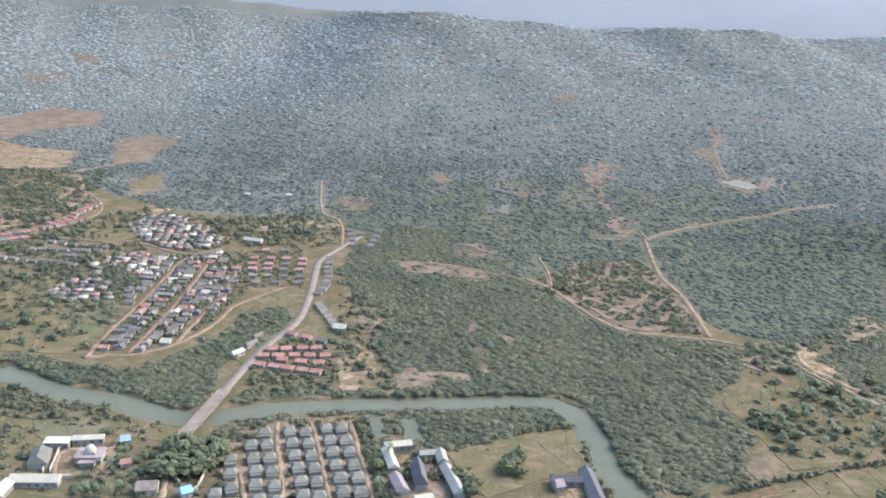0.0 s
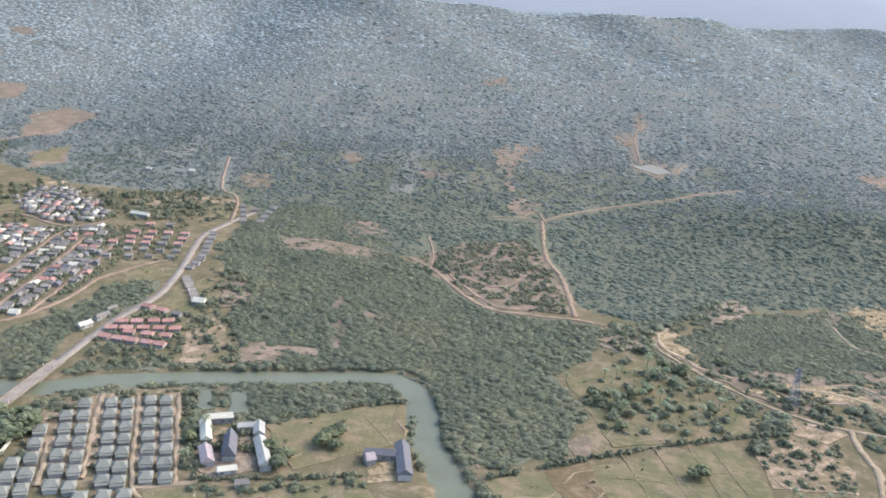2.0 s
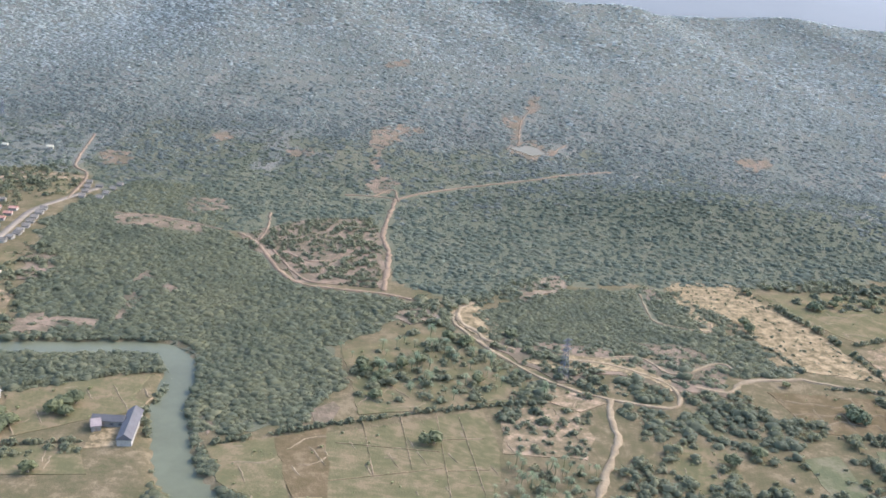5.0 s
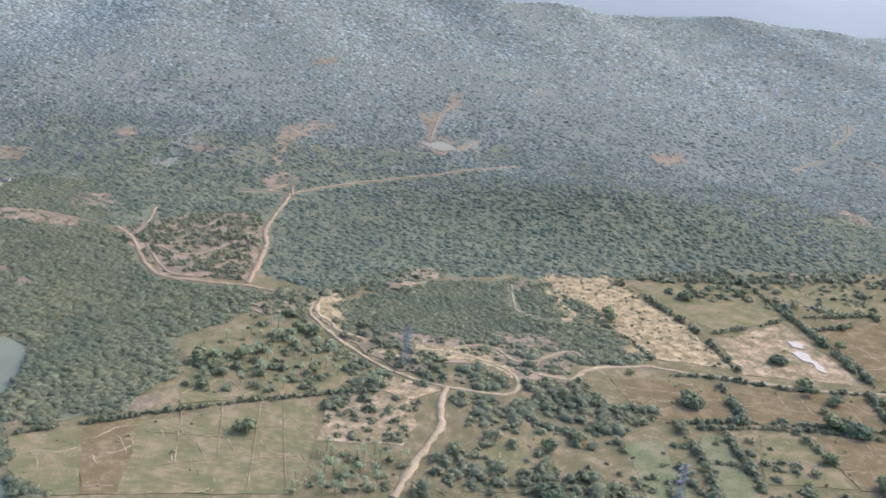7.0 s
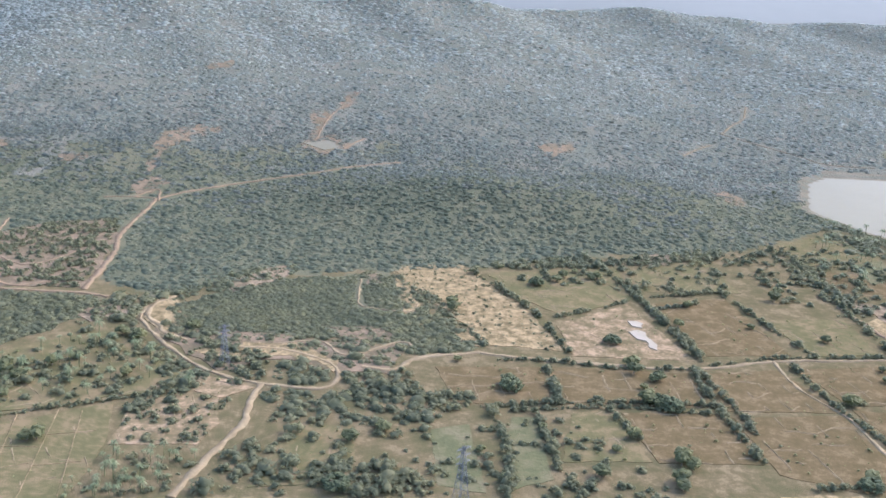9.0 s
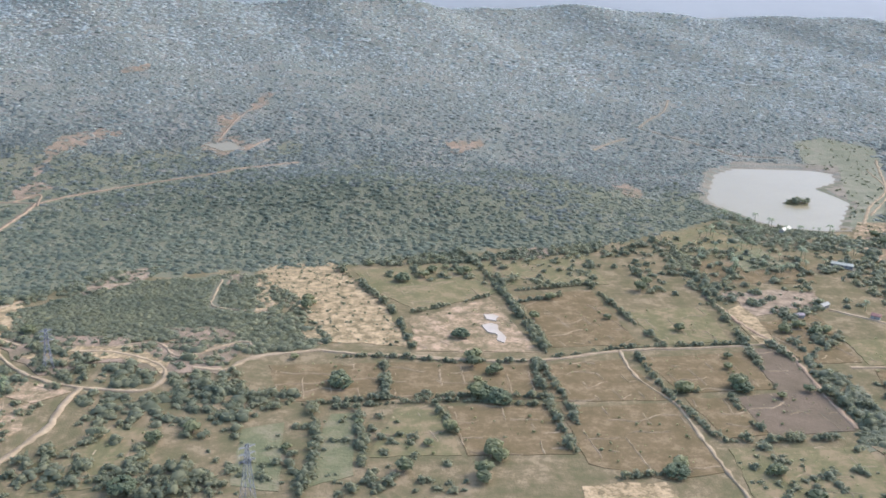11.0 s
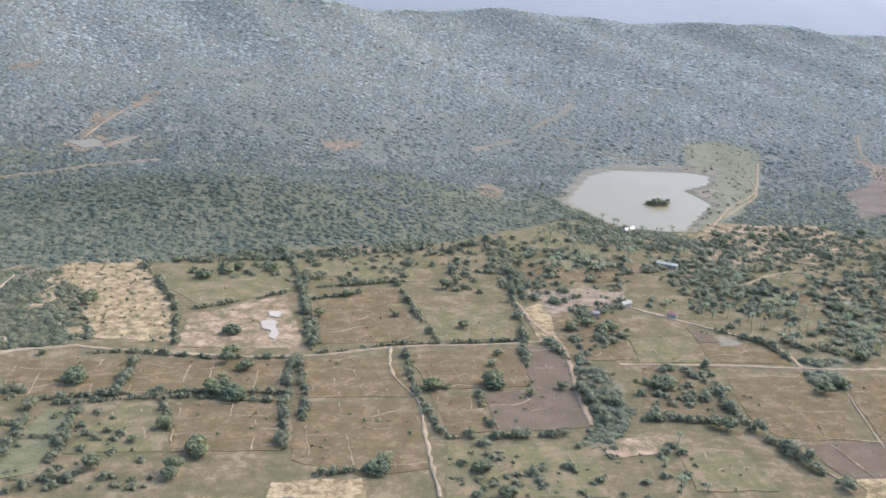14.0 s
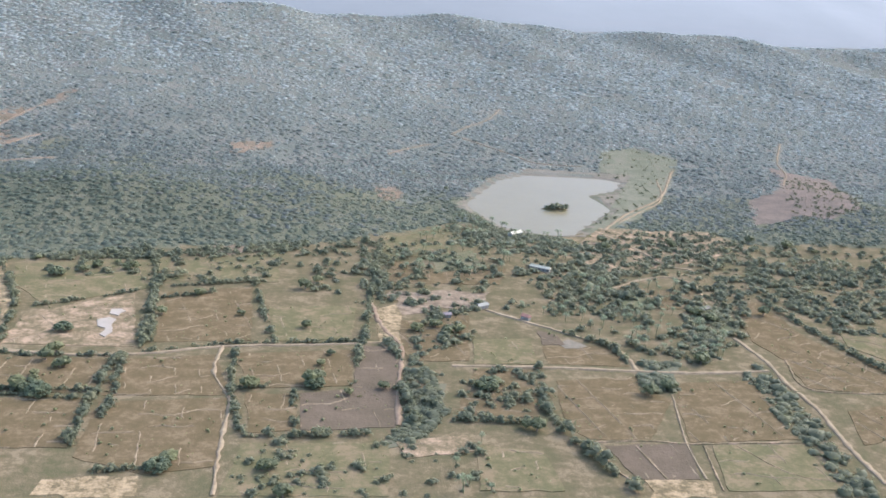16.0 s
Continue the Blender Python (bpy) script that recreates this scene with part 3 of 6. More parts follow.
field("road_clear", "sand", [(-41.5, 134.6), (-8.4, 148.6), (6.5, 141.7), (-23.6, 124.4)])
field("south_clear", "tan", [(-29.1, 104.8), (-9.7, 98.1), (-1.7, 93.1), (-15.5, 80.9), (-28.9, 87.1)])
field("sand_yard", "sand", [(359.5, 222.1), (370.7, 231.9), (373.5, 211.4), (368.8, 172.3), (363, 161.9), (358.2, 180.6)])
field("scrub_gap_a", "soil", [(39.4, 270.6), (51.2, 277.2), (53.4, 256.2), (42.3, 250.0)])
field("scrub_gap_c", "soil", [(18.9, 178.3), (44.4, 178.9), (63.7, 170.8), (60.9, 158.0), (32.9, 162.2)])
field("scrub_gap_d", "sand", [(95.8, 178.9), (105.3, 175.7), (110.3, 155.6), (101.1, 157.0)])
field("scrub_gap_f", "sand", [(-17.0, 148.3), (9.6, 151.3), (35.5, 128.5), (33.8, 114.4), (24.1, 127.2), (-8.7, 134.7)])
field("scrub_gap_h", "soil", [(-335.1, 318.4), (-311.8, 334.3), (-294.0, 327.3), (-259.6, 315.2), (-262.5, 293.5), (-291.1, 299.3), (-323.5, 297.1)])
field("scrub_gap_i", "soil", [(-305.0, 389.8), (-273.2, 395.9), (-262.5, 368.2), (-286.8, 341.7)])
field("scrub_gap_j", "soil", [(-336.8, 182.4), (-337.0, 218.6), (-326.6, 205.1), (-315.1, 182.9), (-331.3, 172.1)])
field("scrub_gap_k", "soil", [(-272.7, 203.5), (-264.4, 208.6), (-261.6, 193.4), (-269.8, 189.4)])
field("scrub_gap_l", "soil", [(-251.2, 188.3), (-242.2, 190.5), (-241.7, 175.9), (-248.8, 174.2)])
field("scrub_gap_m", "soil", [(-260.6, 155.6), (-255.7, 158.5), (-252.3, 133.4), (-257.0, 130.7)])
field("scrub_gap_n", "tan", [(-336.4, 129.3), (-331.3, 155.8), (-320.4, 149.7), (-312.3, 119.4), (-315.6, 93.5), (-327.3, 94.2)])
field("west_tan_a", "tan", [(-715.0, 524.7), (-689.0, 534.8), (-641.3, 452.6), (-661.8, 430.7)])
field("west_tan_b", "tan", [(-676.4, 371.9), (-655.3, 414.2), (-632.6, 445.9), (-609.9, 416.2), (-623.7, 356.9), (-650.3, 329.2)])
field("west_tan_c", "olive", [(-627.3, 499.8), (-633.4, 562.5), (-623.9, 585.7), (-598.8, 499.2)])
field("west_tan_d", "olive", [(-602.3, 326.3), (-580.1, 355.5), (-554.8, 367.5), (-536.2, 336.4), (-554.9, 313.5), (-592.3, 312.1)])
field("west_tan_e", "sand", [(-573.6, 415.1), (-556.3, 434.4), (-541.3, 412.8), (-565.2, 398.5)])
field("west_tan_f", "tan", [(-480.1, 391.6), (-440.1, 420.7), (-398.8, 421.5), (-398.5, 394.3), (-470.0, 375.5)])
field("west_tan_g", "olive", [(-421.6, 406.4), (-397.3, 410.2), (-388.9, 360.7), (-406.7, 358.8)])
field("west_tan_h", "green", [(-516.3, 171.7), (-487.3, 174.0), (-471.4, 137.3), (-479.5, 124.7)])
field("west_tan_i", "olive", [(-405.7, 224.4), (-378.9, 236.4), (-377.1, 218.2), (-400.8, 190.2)])
field("west_tan_j", "tan", [(-870.5, 689.7), (-813.0, 663.2), (-758.1, 662.3), (-723.9, 572.5), (-748.1, 549.5), (-777.7, 537.8)])
field("scrub_gap_o", "sand", [(60.1, 281.9), (68.3, 270.4), (76.8, 212.2), (81.3, 179.0), (77.5, 182.4), (69.6, 232.2)])
wood("river_wood", 2.6, 5, [(-324, 227.5), (-301.4, 251.7), (-249.8, 277.3), (-211.3, 269.4), (-175.8, 198.4), (-112.9, 200), (-119.8, 164.3), (-145.6, 135.8), (-128.1, 93.6), (-135.9, 43.9), (-165.4, 29.1), (-192.5, 23.3), (-193.8, 56.7), (-203.3, 99), (-217.1, 111), (-298.4, 92.9), (-308.6, 136.6), (-337.4, 202.5)])
wood("island_wood", 2.6, 4.6, [(-281.1, 41.1), (-269.8, 41.1), (-230.7, 70.4), (-208.1, 80.6), (-213.1, 96.5), (-242.2, 93.8), (-280.1, 82.8), (-295, 72.2), (-296.7, 66.2)])
wood("bank_wood", 2.8, 4.8, [(-509.3, 98.4), (-477.2, 96.6), (-444.5, 92.2), (-429.7, 99.4), (-410.3, 145.8), (-396.5, 208.8), (-381.6, 207.5), (-376.2, 163.6), (-393.4, 116.3), (-387, 81.5), (-389.9, 59.2), (-433.7, 69.5), (-465.9, 75.7), (-503.2, 88.4)])
wood("bank_south", 1.1, 3.6, [(-488.6, 64.4), (-456.5, 58.5), (-429.7, 55.5), (-420.4, 41.8), (-446, 39.2), (-474.9, 42)])
wood("river_strip", 3.2, 4.2, [(-373.9, 76.9), (-337.5, 88.7), (-301.9, 96.8), (-300.6, 89.3), (-335.8, 82.2), (-371.5, 69.6)])
wood("river_strip_south", 2.4, 4, [(-370.2, 50), (-332.4, 68.3), (-298.9, 79.4), (-290.2, 76.2), (-307.5, 66.7), (-331, 62.8), (-358.5, 46.9)])
wood("bend_wood", 2.2, 4, [(-185.6, 51.5), (-177.5, 22), (-163, -5.7), (-144.9, -20.1), (-136, -21.9), (-158.9, -26.6), (-170, -7.3), (-186.8, 30.3)])
wood("bend_west", 1.8, 4, [(-195.3, 27.9), (-186, 2), (-170.5, -27.9), (-181.9, -29.7), (-190.1, 1.3), (-199.6, 27)])
wood("mid_scrub", 2, 4, [(-67.4, 195.4), (-41.7, 227), (-5.6, 256.6), (56.3, 279.1), (71, 249.6), (84.4, 186.7), (113.7, 161.4), (104.4, 148.6), (71.8, 153.3), (-8, 163.8), (-52.2, 164.9)])
wood("open_scrub", 0.9, 3, [(-235.8, 300.7), (-198.6, 361.8), (-154.1, 382.2), (-132.6, 294), (-126, 223.5), (-177.3, 217), (-196.6, 241.4)])
wood("left_mid", 2.4, 4.6, [(-332.9, 239.3), (-326.4, 305.4), (-246.7, 309.2), (-194, 238.8), (-171.9, 209.7), (-123.4, 208.8), (-109.2, 205.5), (-113.4, 170.3), (-136.1, 129.8), (-182.5, 117.1), (-211.8, 117.8), (-237.5, 110.3), (-266.3, 110.2)])
wood("meadow_trees", 0.7, 4, [(-134.1, 121.3), (-101.3, 154.6), (-76.7, 157.1), (-31.7, 92.7), (-82.9, 68.2), (-116.2, 55)])
wood("palm_grove", 1.2, 3, [(-49.1, 29.6), (-18.5, 35.8), (-11.9, 14.5), (-16.6, -0.3), (-55.1, -6.9), (-56.4, 6.2)])
wood("loop_wood", 1.7, 4.2, [(3.7, 116.9), (20.4, 128), (33, 110.6), (26.2, 99.5), (4.1, 99.2)])
wood("south_wood", 1.6, 4.4, [(0.9, 89.4), (33.1, 88), (69.4, 109.2), (93.6, 83.5), (79, 55.5), (52.9, 63.1), (14.9, 64)])
wood("south_wood_b", 1.0, 4.4, [(-12.3, 0.5), (3.3, 40.5), (26.2, 31), (32.5, 9.5)])
wood("south_wood_c", 1.2, 4.6, [(32.2, 5), (34.3, 26.3), (52.3, 32), (66.4, 24.1), (79.8, 2.6)])
wood("strip_wood", 1.3, 4, [(36.5, 115.3), (73.3, 122.6), (81.4, 93.7), (106, 95.3), (99.6, 80.2), (65.8, 58.3), (43.8, 90.2)])
wood("road_wood", 1.6, 4, [(-53.3, 131.2), (-23.5, 101.2), (-36.9, 85.1), (-69.5, 146.7), (-73.3, 154.1)])
wood("east_wood", 2.0, 5.2, [(372.4, 103.3), (389.1, 110.5), (385.3, 78.2), (367.5, 44.5), (351, 39.2), (361.2, 59.7)])
wood("east_wood_b", 1.6, 4.6, [(372.1, 158.6), (378.5, 138.9), (389.1, 110.5), (373.5, 96.2), (366.9, 116.4)])
wood("palm_belt", 0.4, 4.2, [(432.8, 232.7), (518.5, 297), (582.8, 297.6), (586, 189.8), (544.4, 143), (516.4, 148.7), (508.7, 165.5), (473.7, 202)])
wood("clump_wood", 2.2, 6, [(503, 148.3), (523.3, 149.2), (510.5, 110.3), (492.1, 106.3)])
wood("lane_wood", 1.8, 4.4, [(559.9, 140), (582.5, 144.8), (571.4, 79.2), (559.9, 18.6), (562.8, 2.8), (540.3, 2.6), (549.9, 60.6)])
wood("lake_front", 0.4, 4.2, [(379.2, 364.7), (448.5, 481.2), (484, 447.2), (532.4, 417.2), (509.7, 346.3), (440.1, 300.7), (374.5, 291.8)])
wood("lake_bank", 2.2, 3.4, [(449.5, 520.4), (464.7, 482.6), (478.8, 438.9), (528.8, 422.6), (522.3, 404.1), (468.1, 418.5), (443.6, 482.1)])
wood("east_far", 1, 4.6, [(663.5, 359.3), (793.8, 372.1), (685, 197.9), (655, 205.5), (635.2, 297.2)])
wood("east_far_b", 0.35, 4.2, [(561.2, 431.1), (831, 433.3), (793.8, 372.1), (663.5, 359.3), (514, 296.2), (525.5, 371.9)])
wood("upper_fields", 0.28, 4, [(124.1, 318), (292.6, 356.3), (376.5, 390.5), (459.2, 323.6), (428.3, 233.6), (349.8, 228.1), (295.4, 269.5), (221.1, 263.5), (148, 269.2)])
wood("school_trees", 0.8, 3.4, [(-303.7, 34.1), (-292.6, 41.8), (-283.1, -0.8), (-291.9, -2.2)])
wood("south_palms", 1.2, 3, [(-411.1, -11.9), (-397.3, 14.4), (-372.9, -8.4), (-381.3, -20.9), (-406, -26)])
wood("village_clump", 2.2, 4, [(-527.9, 233.4), (-514.6, 264.5), (-491.2, 230.4), (-504.2, 208.9)])
wood("west_scrub", 0.7, 4, [(-777.8, 538), (-728.3, 557.9), (-652.4, 469), (-608, 412.3), (-633, 382.7), (-659.4, 344.1)])
wood("hamlet_scrub", 0.45, 3.2, [(-493.8, 403.1), (-426.5, 445.5), (-403.7, 434.2), (-388, 364.5), (-405.2, 333.8), (-468.8, 358.1)])
wood("hamlet_east", 2.2, 4.4, [(-375.5, 332.1), (-357.6, 426.1), (-303.9, 424.4), (-252.3, 336.8), (-264.6, 265.2), (-300.9, 247.6), (-324, 227.5), (-341.5, 223.3), (-363.9, 266.1)])
wood("verge_scrub", 0.8, 3.6, [(-358.7, 242.5), (-324, 227.5), (-308.6, 136.6), (-299.6, 100.5), (-316.2, 96.7), (-335.2, 129.6), (-346.5, 180)])
wood("west_meadow_trees", 0.35, 3, [(-596.2, 240.7), (-554.7, 239), (-517.3, 176.9), (-546.5, 159.3)])
wood("west_edge", 1.6, 3.4, [(-526.7, 187.4), (-491.1, 189.6), (-476.3, 167.3), (-465.8, 129.8), (-471.9, 130.2), (-484.8, 169), (-518.1, 171.6)])
wood("lake_south", 0.45, 4, [(520.2, 388.4), (634.3, 433.8), (693.1, 412.7), (628.7, 283), (585.7, 305.3), (517.9, 310.3)])
wood("estate_garden", 0.8, 2.6, [(-361.6, 22), (-357.5, 43.8), (-344.6, 53.6), (-309.9, 65.1), (-285.3, -1.1), (-352.4, -13.8)])
wood("compound_garden", 0.9, 3.2, [(-291.6, 36.3), (-271, 40.9), (-257.7, 5), (-283.1, -0.8)])
wood("west_compound", 0.8, 3.2, [(-410.8, 16.6), (-378.7, 23.8), (-356.4, -15.2), (-404.2, -25.1)])
wood("sand_tussocks", 0.12, 1.3, [(60.9, 284.2), (114.2, 292.6), (136.4, 242.6), (156.7, 153.6), (113.7, 159.2), (96.7, 201.7), (76.8, 239.8)])
wood("west_plain", 0.4, 3.4, [(-627.1, 291.3), (-574.4, 291.2), (-527.9, 233.4), (-525.7, 185.5), (-489.5, 178.6), (-466.7, 131.7), (-470.7, 107.7), (-511.6, 102.1)])
wood("village_green", 1.9, 2.6, [(-465.1, 121.7), (-467.4, 169.3), (-492.2, 300.6), (-457.1, 310.6), (-425.9, 248.3), (-413.9, 195.5), (-427, 146.2), (-433.4, 137.8)])
wood("village_west", 0.5, 3.2, [(-596.8, 284.4), (-547.6, 307.5), (-511.9, 327.3), (-519.4, 284.2), (-528.8, 219.9), (-568.4, 234.7)])
wood("road_verge", 1.0, 3, [(-382, 119.1), (-342.5, 162.2), (-327.3, 94.4), (-371.4, 77.7)])
wood("fork_scrub", 0.9, 3.4, [(-91.5, 174.2), (-64.1, 155.8), (-38.2, 124.7), (-20.7, 95.6), (-1.7, 93.1), (0.1, 133.7), (-23.7, 142.9), (-51.9, 159.4), (-75.8, 178.8)])
wood("bund_scrub", 0.5, 3, [(-82.6, 66.1), (-36.9, 85.1), (-10.2, 79.4), (-16, 41.3), (-44.7, 35.4), (-54.7, 72.5)])
wood("south_fields", 0.35, 3.6, [(8.9, 74.7), (43.8, 90.2), (80.8, 59.1), (79.8, 3.9), (20, 0)])
wood("strip_trees", 0.25, 3, [(80.8, 59.1), (144, 75.7), (181.2, 19.4), (178.1, 8.6), (79.8, 2.6)])
wood("lower_east", 0.25, 3, [(292.7, 45.9), (377.7, 44.5), (403.7, 1.2), (288.4, 1.2)])
wood("far_east_plain", 0.5, 4, [(576.3, 303.6), (633.5, 284), (582.2, 189.4), (556.6, 228.2)])
wood("east_grove", 1.5, 4.6, [(573.7, 246.9), (600.9, 249.2), (578.3, 189), (546.1, 147), (533.4, 166.9)])
wood("lane_grove", 0.5, 4, [(385.6, 225.4), (424.6, 233.7), (422.1, 212.4), (382.1, 194.6)])
wood("orange_edge", 1.0, 4, [(353.4, 356.9), (375.9, 359.6), (360.9, 229.1), (349, 222.9)])
wood("bare_slope_trees", 0.2, 2.4, [(775, 495), (800, 560), (835, 645), (885, 735), (940, 745), (896.4, 617), (865, 520)])
wood("estate_edge", 1.8, 3.4, [(-309.5, 63), (-296.7, 66.2), (-290.1, 42.1), (-294.1, 35.9), (-285.3, -1.1), (-289.3, -1.8), (-301.3, 34.6)])
wood("south_bank", 1.6, 3.6, [(-375.3, 49.2), (-360.2, 52.2), (-357.4, 35.5), (-364.6, 26.8), (-374.7, 26.8)])
wood("quarry_shrubs", 0.15, 3.2, [(-48.4, 220.5), (-31.7, 269.3), (-4.7, 290.3), (-5.8, 249.1), (-34.5, 224.8)])
wood("quarry_shrubs_b", 0.15, 3, [(-116.1, 167.7), (-102.2, 204.3), (-81.8, 205.2), (-82.1, 177.2), (-102, 158.8)])
wood("fork_wood", 1.3, 3.8, [(-109.5, 207.6), (-81.8, 205.2), (-77.1, 192.6), (-81.1, 168.6), (-103.9, 171.6)])
wood("east_row", 0.8, 4, [(374.1, 182.4), (414, 204.9), (413.2, 175.9), (373.8, 139.3)])
wood("east_row_b", 0.5, 3.6, [(403.2, 129.6), (444.8, 136.8), (430, 70.9), (386.5, 69.1)])
wood("belt_trees", 0.55, 4.4, [(525.2, 389.2), (561.2, 431.1), (540.4, 299.5), (493.7, 222.4), (470.9, 220.3)])
wood("far_meadow_scrub", 0.35, 3.6, [(570.3, 462.6), (673.4, 465.1), (693.1, 412.7), (601.9, 348), (519.8, 317.3)])
wood("village_edge", 0.4, 3.2, [(-598.8, 383.5), (-575.3, 418.9), (-496.5, 410.8), (-427.2, 448.5), (-401, 343.4), (-437.9, 332.2), (-470.2, 335.7), (-510.3, 381.6), (-556.5, 376.6), (-558.4, 329.9), (-558.8, 312.3)])
wood("ridge_scrub", 0.7, 3.6, [(-733.7, 465.8), (-680.3, 459.6), (-635.5, 425.8), (-612.6, 411.1), (-622.5, 346), (-643.2, 317.7)])
wood("west_gap", 0.6, 3.4, [(-631.4, 298.3), (-617.3, 320.3), (-598.8, 383.5), (-558.8, 312.3), (-596.8, 284.4), (-596.2, 240.7)])
wood("old_village_green", 1.9, 2.6, [(-526.8, 191), (-528.8, 219.9), (-522.4, 290.8), (-489.5, 293.8), (-481, 233.8), (-486.3, 190.8), (-506.6, 191.1)])
wood("north_village_green", 1.9, 2.6, [(-555.1, 368.1), (-537.6, 389.4), (-507.3, 373.8), (-471.6, 339.6), (-467.6, 315.7), (-493.9, 315.6), (-527, 330.9)])
wood("south_village_green", 0.9, 2.4, [(-386, 151.8), (-353, 164.2), (-334, 110.9), (-373.2, 105.9)])
wood("red_village_green", 0.7, 2.2, [(-457.5, 318.1), (-407.3, 333.3), (-386.5, 246.7), (-431.9, 237.3)])
wood("scrub_east_trees", 1.5, 3.6, [(-72.6, 180), (-52.2, 164.9), (-8, 163.8), (71.8, 153.3), (61.9, 114.4), (37.6, 125.2), (9, 132.7), (-23.7, 138.7), (-57.5, 149.6)])
wood("near_lake", 1.5, 4.4, [(435.4, 445.7), (479.7, 424.5), (530.1, 412.1), (548.8, 396.6), (525.5, 360.6), (464, 370), (420.8, 381.3)])
wood("far_lane_trees", 0.7, 4.4, [(463.7, 324.2), (519.2, 344.2), (548.5, 317.4), (551.3, 242.2), (504.8, 217), (471.3, 259.3)])
wood("meadow_shrubs", 0.05, 2.4, [(680.1, 845.8), (734, 876.4), (778.3, 821.8), (743.8, 733.7), (626.9, 516.7), (578.3, 452.1), (554.2, 443.4)])
wood("palm_lines", 0.5, 3.4, [(383.5, 44.6), (399.4, 49.7), (396.1, 1.5), (382.6, 1.8)])
wood("school_edge", 0.9, 3, [(-315.8, 59.2), (-306, 61.6), (-281.4, -8), (-289.3, -9.6)])
wood("south_edge", 0.8, 3.4, [(-284.2, -14.2), (-217.8, 6), (-215.8, -1.7), (-280.8, -21.4)])
wood("ridge_trees", 0.6, 3.4, [(-777.8, 538), (-687.5, 573.8), (-645.1, 499.2), (-646.8, 458.1), (-720.9, 444.8)])
wood("west_bank_scrub", 0.9, 2.4, [(-485.1, 58.8), (-454.9, 55.6), (-426.6, 54.8), (-389.2, 43.9), (-385.4, 24.8), (-408.6, 25.2), (-454.1, 34.4), (-470.3, 34.4)])
wood("west_yard_scrub", 0.5, 2.6, [(-466.9, 28.9), (-449.7, 26.8), (-428, -11.2), (-436, -21.7)])
wood("sand_edge", 1.9, 3.6, [(54.0, 270.9), (67.7, 243.8), (80.7, 198.5), (107.6, 150.3), (95.8, 140.2), (69.5, 145.0), (55.4, 181.4), (46.2, 225.5)])
wood("foot_strip", 1.5, 3.6, [(-123.9, 213.2), (-89.3, 212.7), (-60.5, 237.1), (-36.8, 267.4), (-2.8, 290.1), (-2.1, 268.3), (-38.5, 230.5), (-74.4, 203.8), (-117.7, 199.6)])
wood("foot_strip", 1.6, 3.6, [(-161.7, 206.1), (-121.9, 203.7), (-84.2, 197.2), (-78.5, 166.3), (-111.9, 175.1), (-152.3, 183.4)])
wood("foot_strip", 1.4, 3.6, [(111.5, 295.8), (155.7, 322.2), (237.6, 339.5), (314.4, 370.9), (311.0, 349.4), (236.3, 318.1), (157.0, 301.5)])
wood("sand_edge", 1.9, 3.4, [(60.6, 279.5), (79.6, 245.8), (106.2, 185.5), (113.6, 158.5), (87.1, 146.4), (72.4, 175.1), (65.3, 232.0)])
hedge_line(4, [(114, 289.5), (136.4, 242.6), (150.5, 199.6), (158.2, 153.4)])
hedge_line(4.5, [(220.7, 283.6), (223.5, 218.2), (230.6, 149.5)])
hedge_line(3.5, [(160.4, 208.6), (189.8, 226.2), (211.4, 242.6)])
hedge_line(3, [(118.1, 139.1), (148.4, 139.8), (183.5, 133.9), (227.1, 138.1)])
hedge_line(4, [(144.3, 132.9), (143.5, 89.6)])
hedge_line(3.5, [(105, 82), (146.4, 90.1), (194.1, 94.4), (226.7, 91.6)])
hedge_line(4, [(110.3, 81.3), (113.6, 46.8), (110.5, 4.4)])
hedge_line(4, [(131, 77.2), (134.2, 29.3), (139.6, 6.7)])
hedge_line(4, [(224.1, 138), (229.5, 91.7), (231.1, 65.9)])
hedge_line(4, [(220.7, 132.1), (221.1, 85.9), (224.5, 23.9)])
hedge_line(3.5, [(279.6, 146.8), (283.7, 94), (290.9, 53.1)])
hedge_line(4, [(345.6, 153.8), (341.1, 105)])
hedge_line(3, [(286.9, 100.3), (301, 102)])
hedge_line(4, [(289.5, 50.8), (315.8, 51.3), (357.4, 54.8)])
hedge_line(4, [(280.3, 268.5), (291.1, 204.1), (300.8, 161.2)])
hedge_line(3.5, [(228.8, 252.2), (276.5, 267.7)])
hedge_line(4, [(366.8, 358.1), (353.5, 228.4), (348.6, 162)])
hedge_line(3, [(233.2, 142.3), (275.5, 156.9), (323.1, 162.5), (349.4, 166.2)])
hedge_line(3.5, [(211.5, 299.8), (220.5, 240.3), (234.2, 156.4)])
hedge_line(4, [(143.7, 89.9), (142.4, 129)])
hedge_line(3, [(120.5, 79.7), (168.2, 87.6), (214.8, 84.3)])
hedge_line(3.5, [(166.4, 84), (174.2, 56.2)])
hedge_line(3, [(225, 17.1), (256.1, 21.4)])
hedge_line(5.5, [(441.6, 136.5), (434.9, 74.1), (443.9, 41), (456.2, 7.5)])
hedge_line(3, [(386.5, 69.1), (426.5, 67.1)])
hedge_line(4, [(631.7, 270.9), (638.4, 203.6), (649.3, 141)])
hedge_line(3, [(585.7, 305.3), (601.6, 232.5)])
hedge_line(4, [(229.7, 230.1), (257.7, 243)])
hedge_line(2.5, [(-170.6, 16.3), (-132.2, 39.6), (-82.6, 66.1), (-36.9, 85.1)])
hedge_line(3, [(-265.4, 47.1), (-230.6, 68.3), (-207.3, 79.4)])
hedge_line(3.5, [(-205.7, 71.3), (-204.8, 34.1), (-195.3, 17.9)])
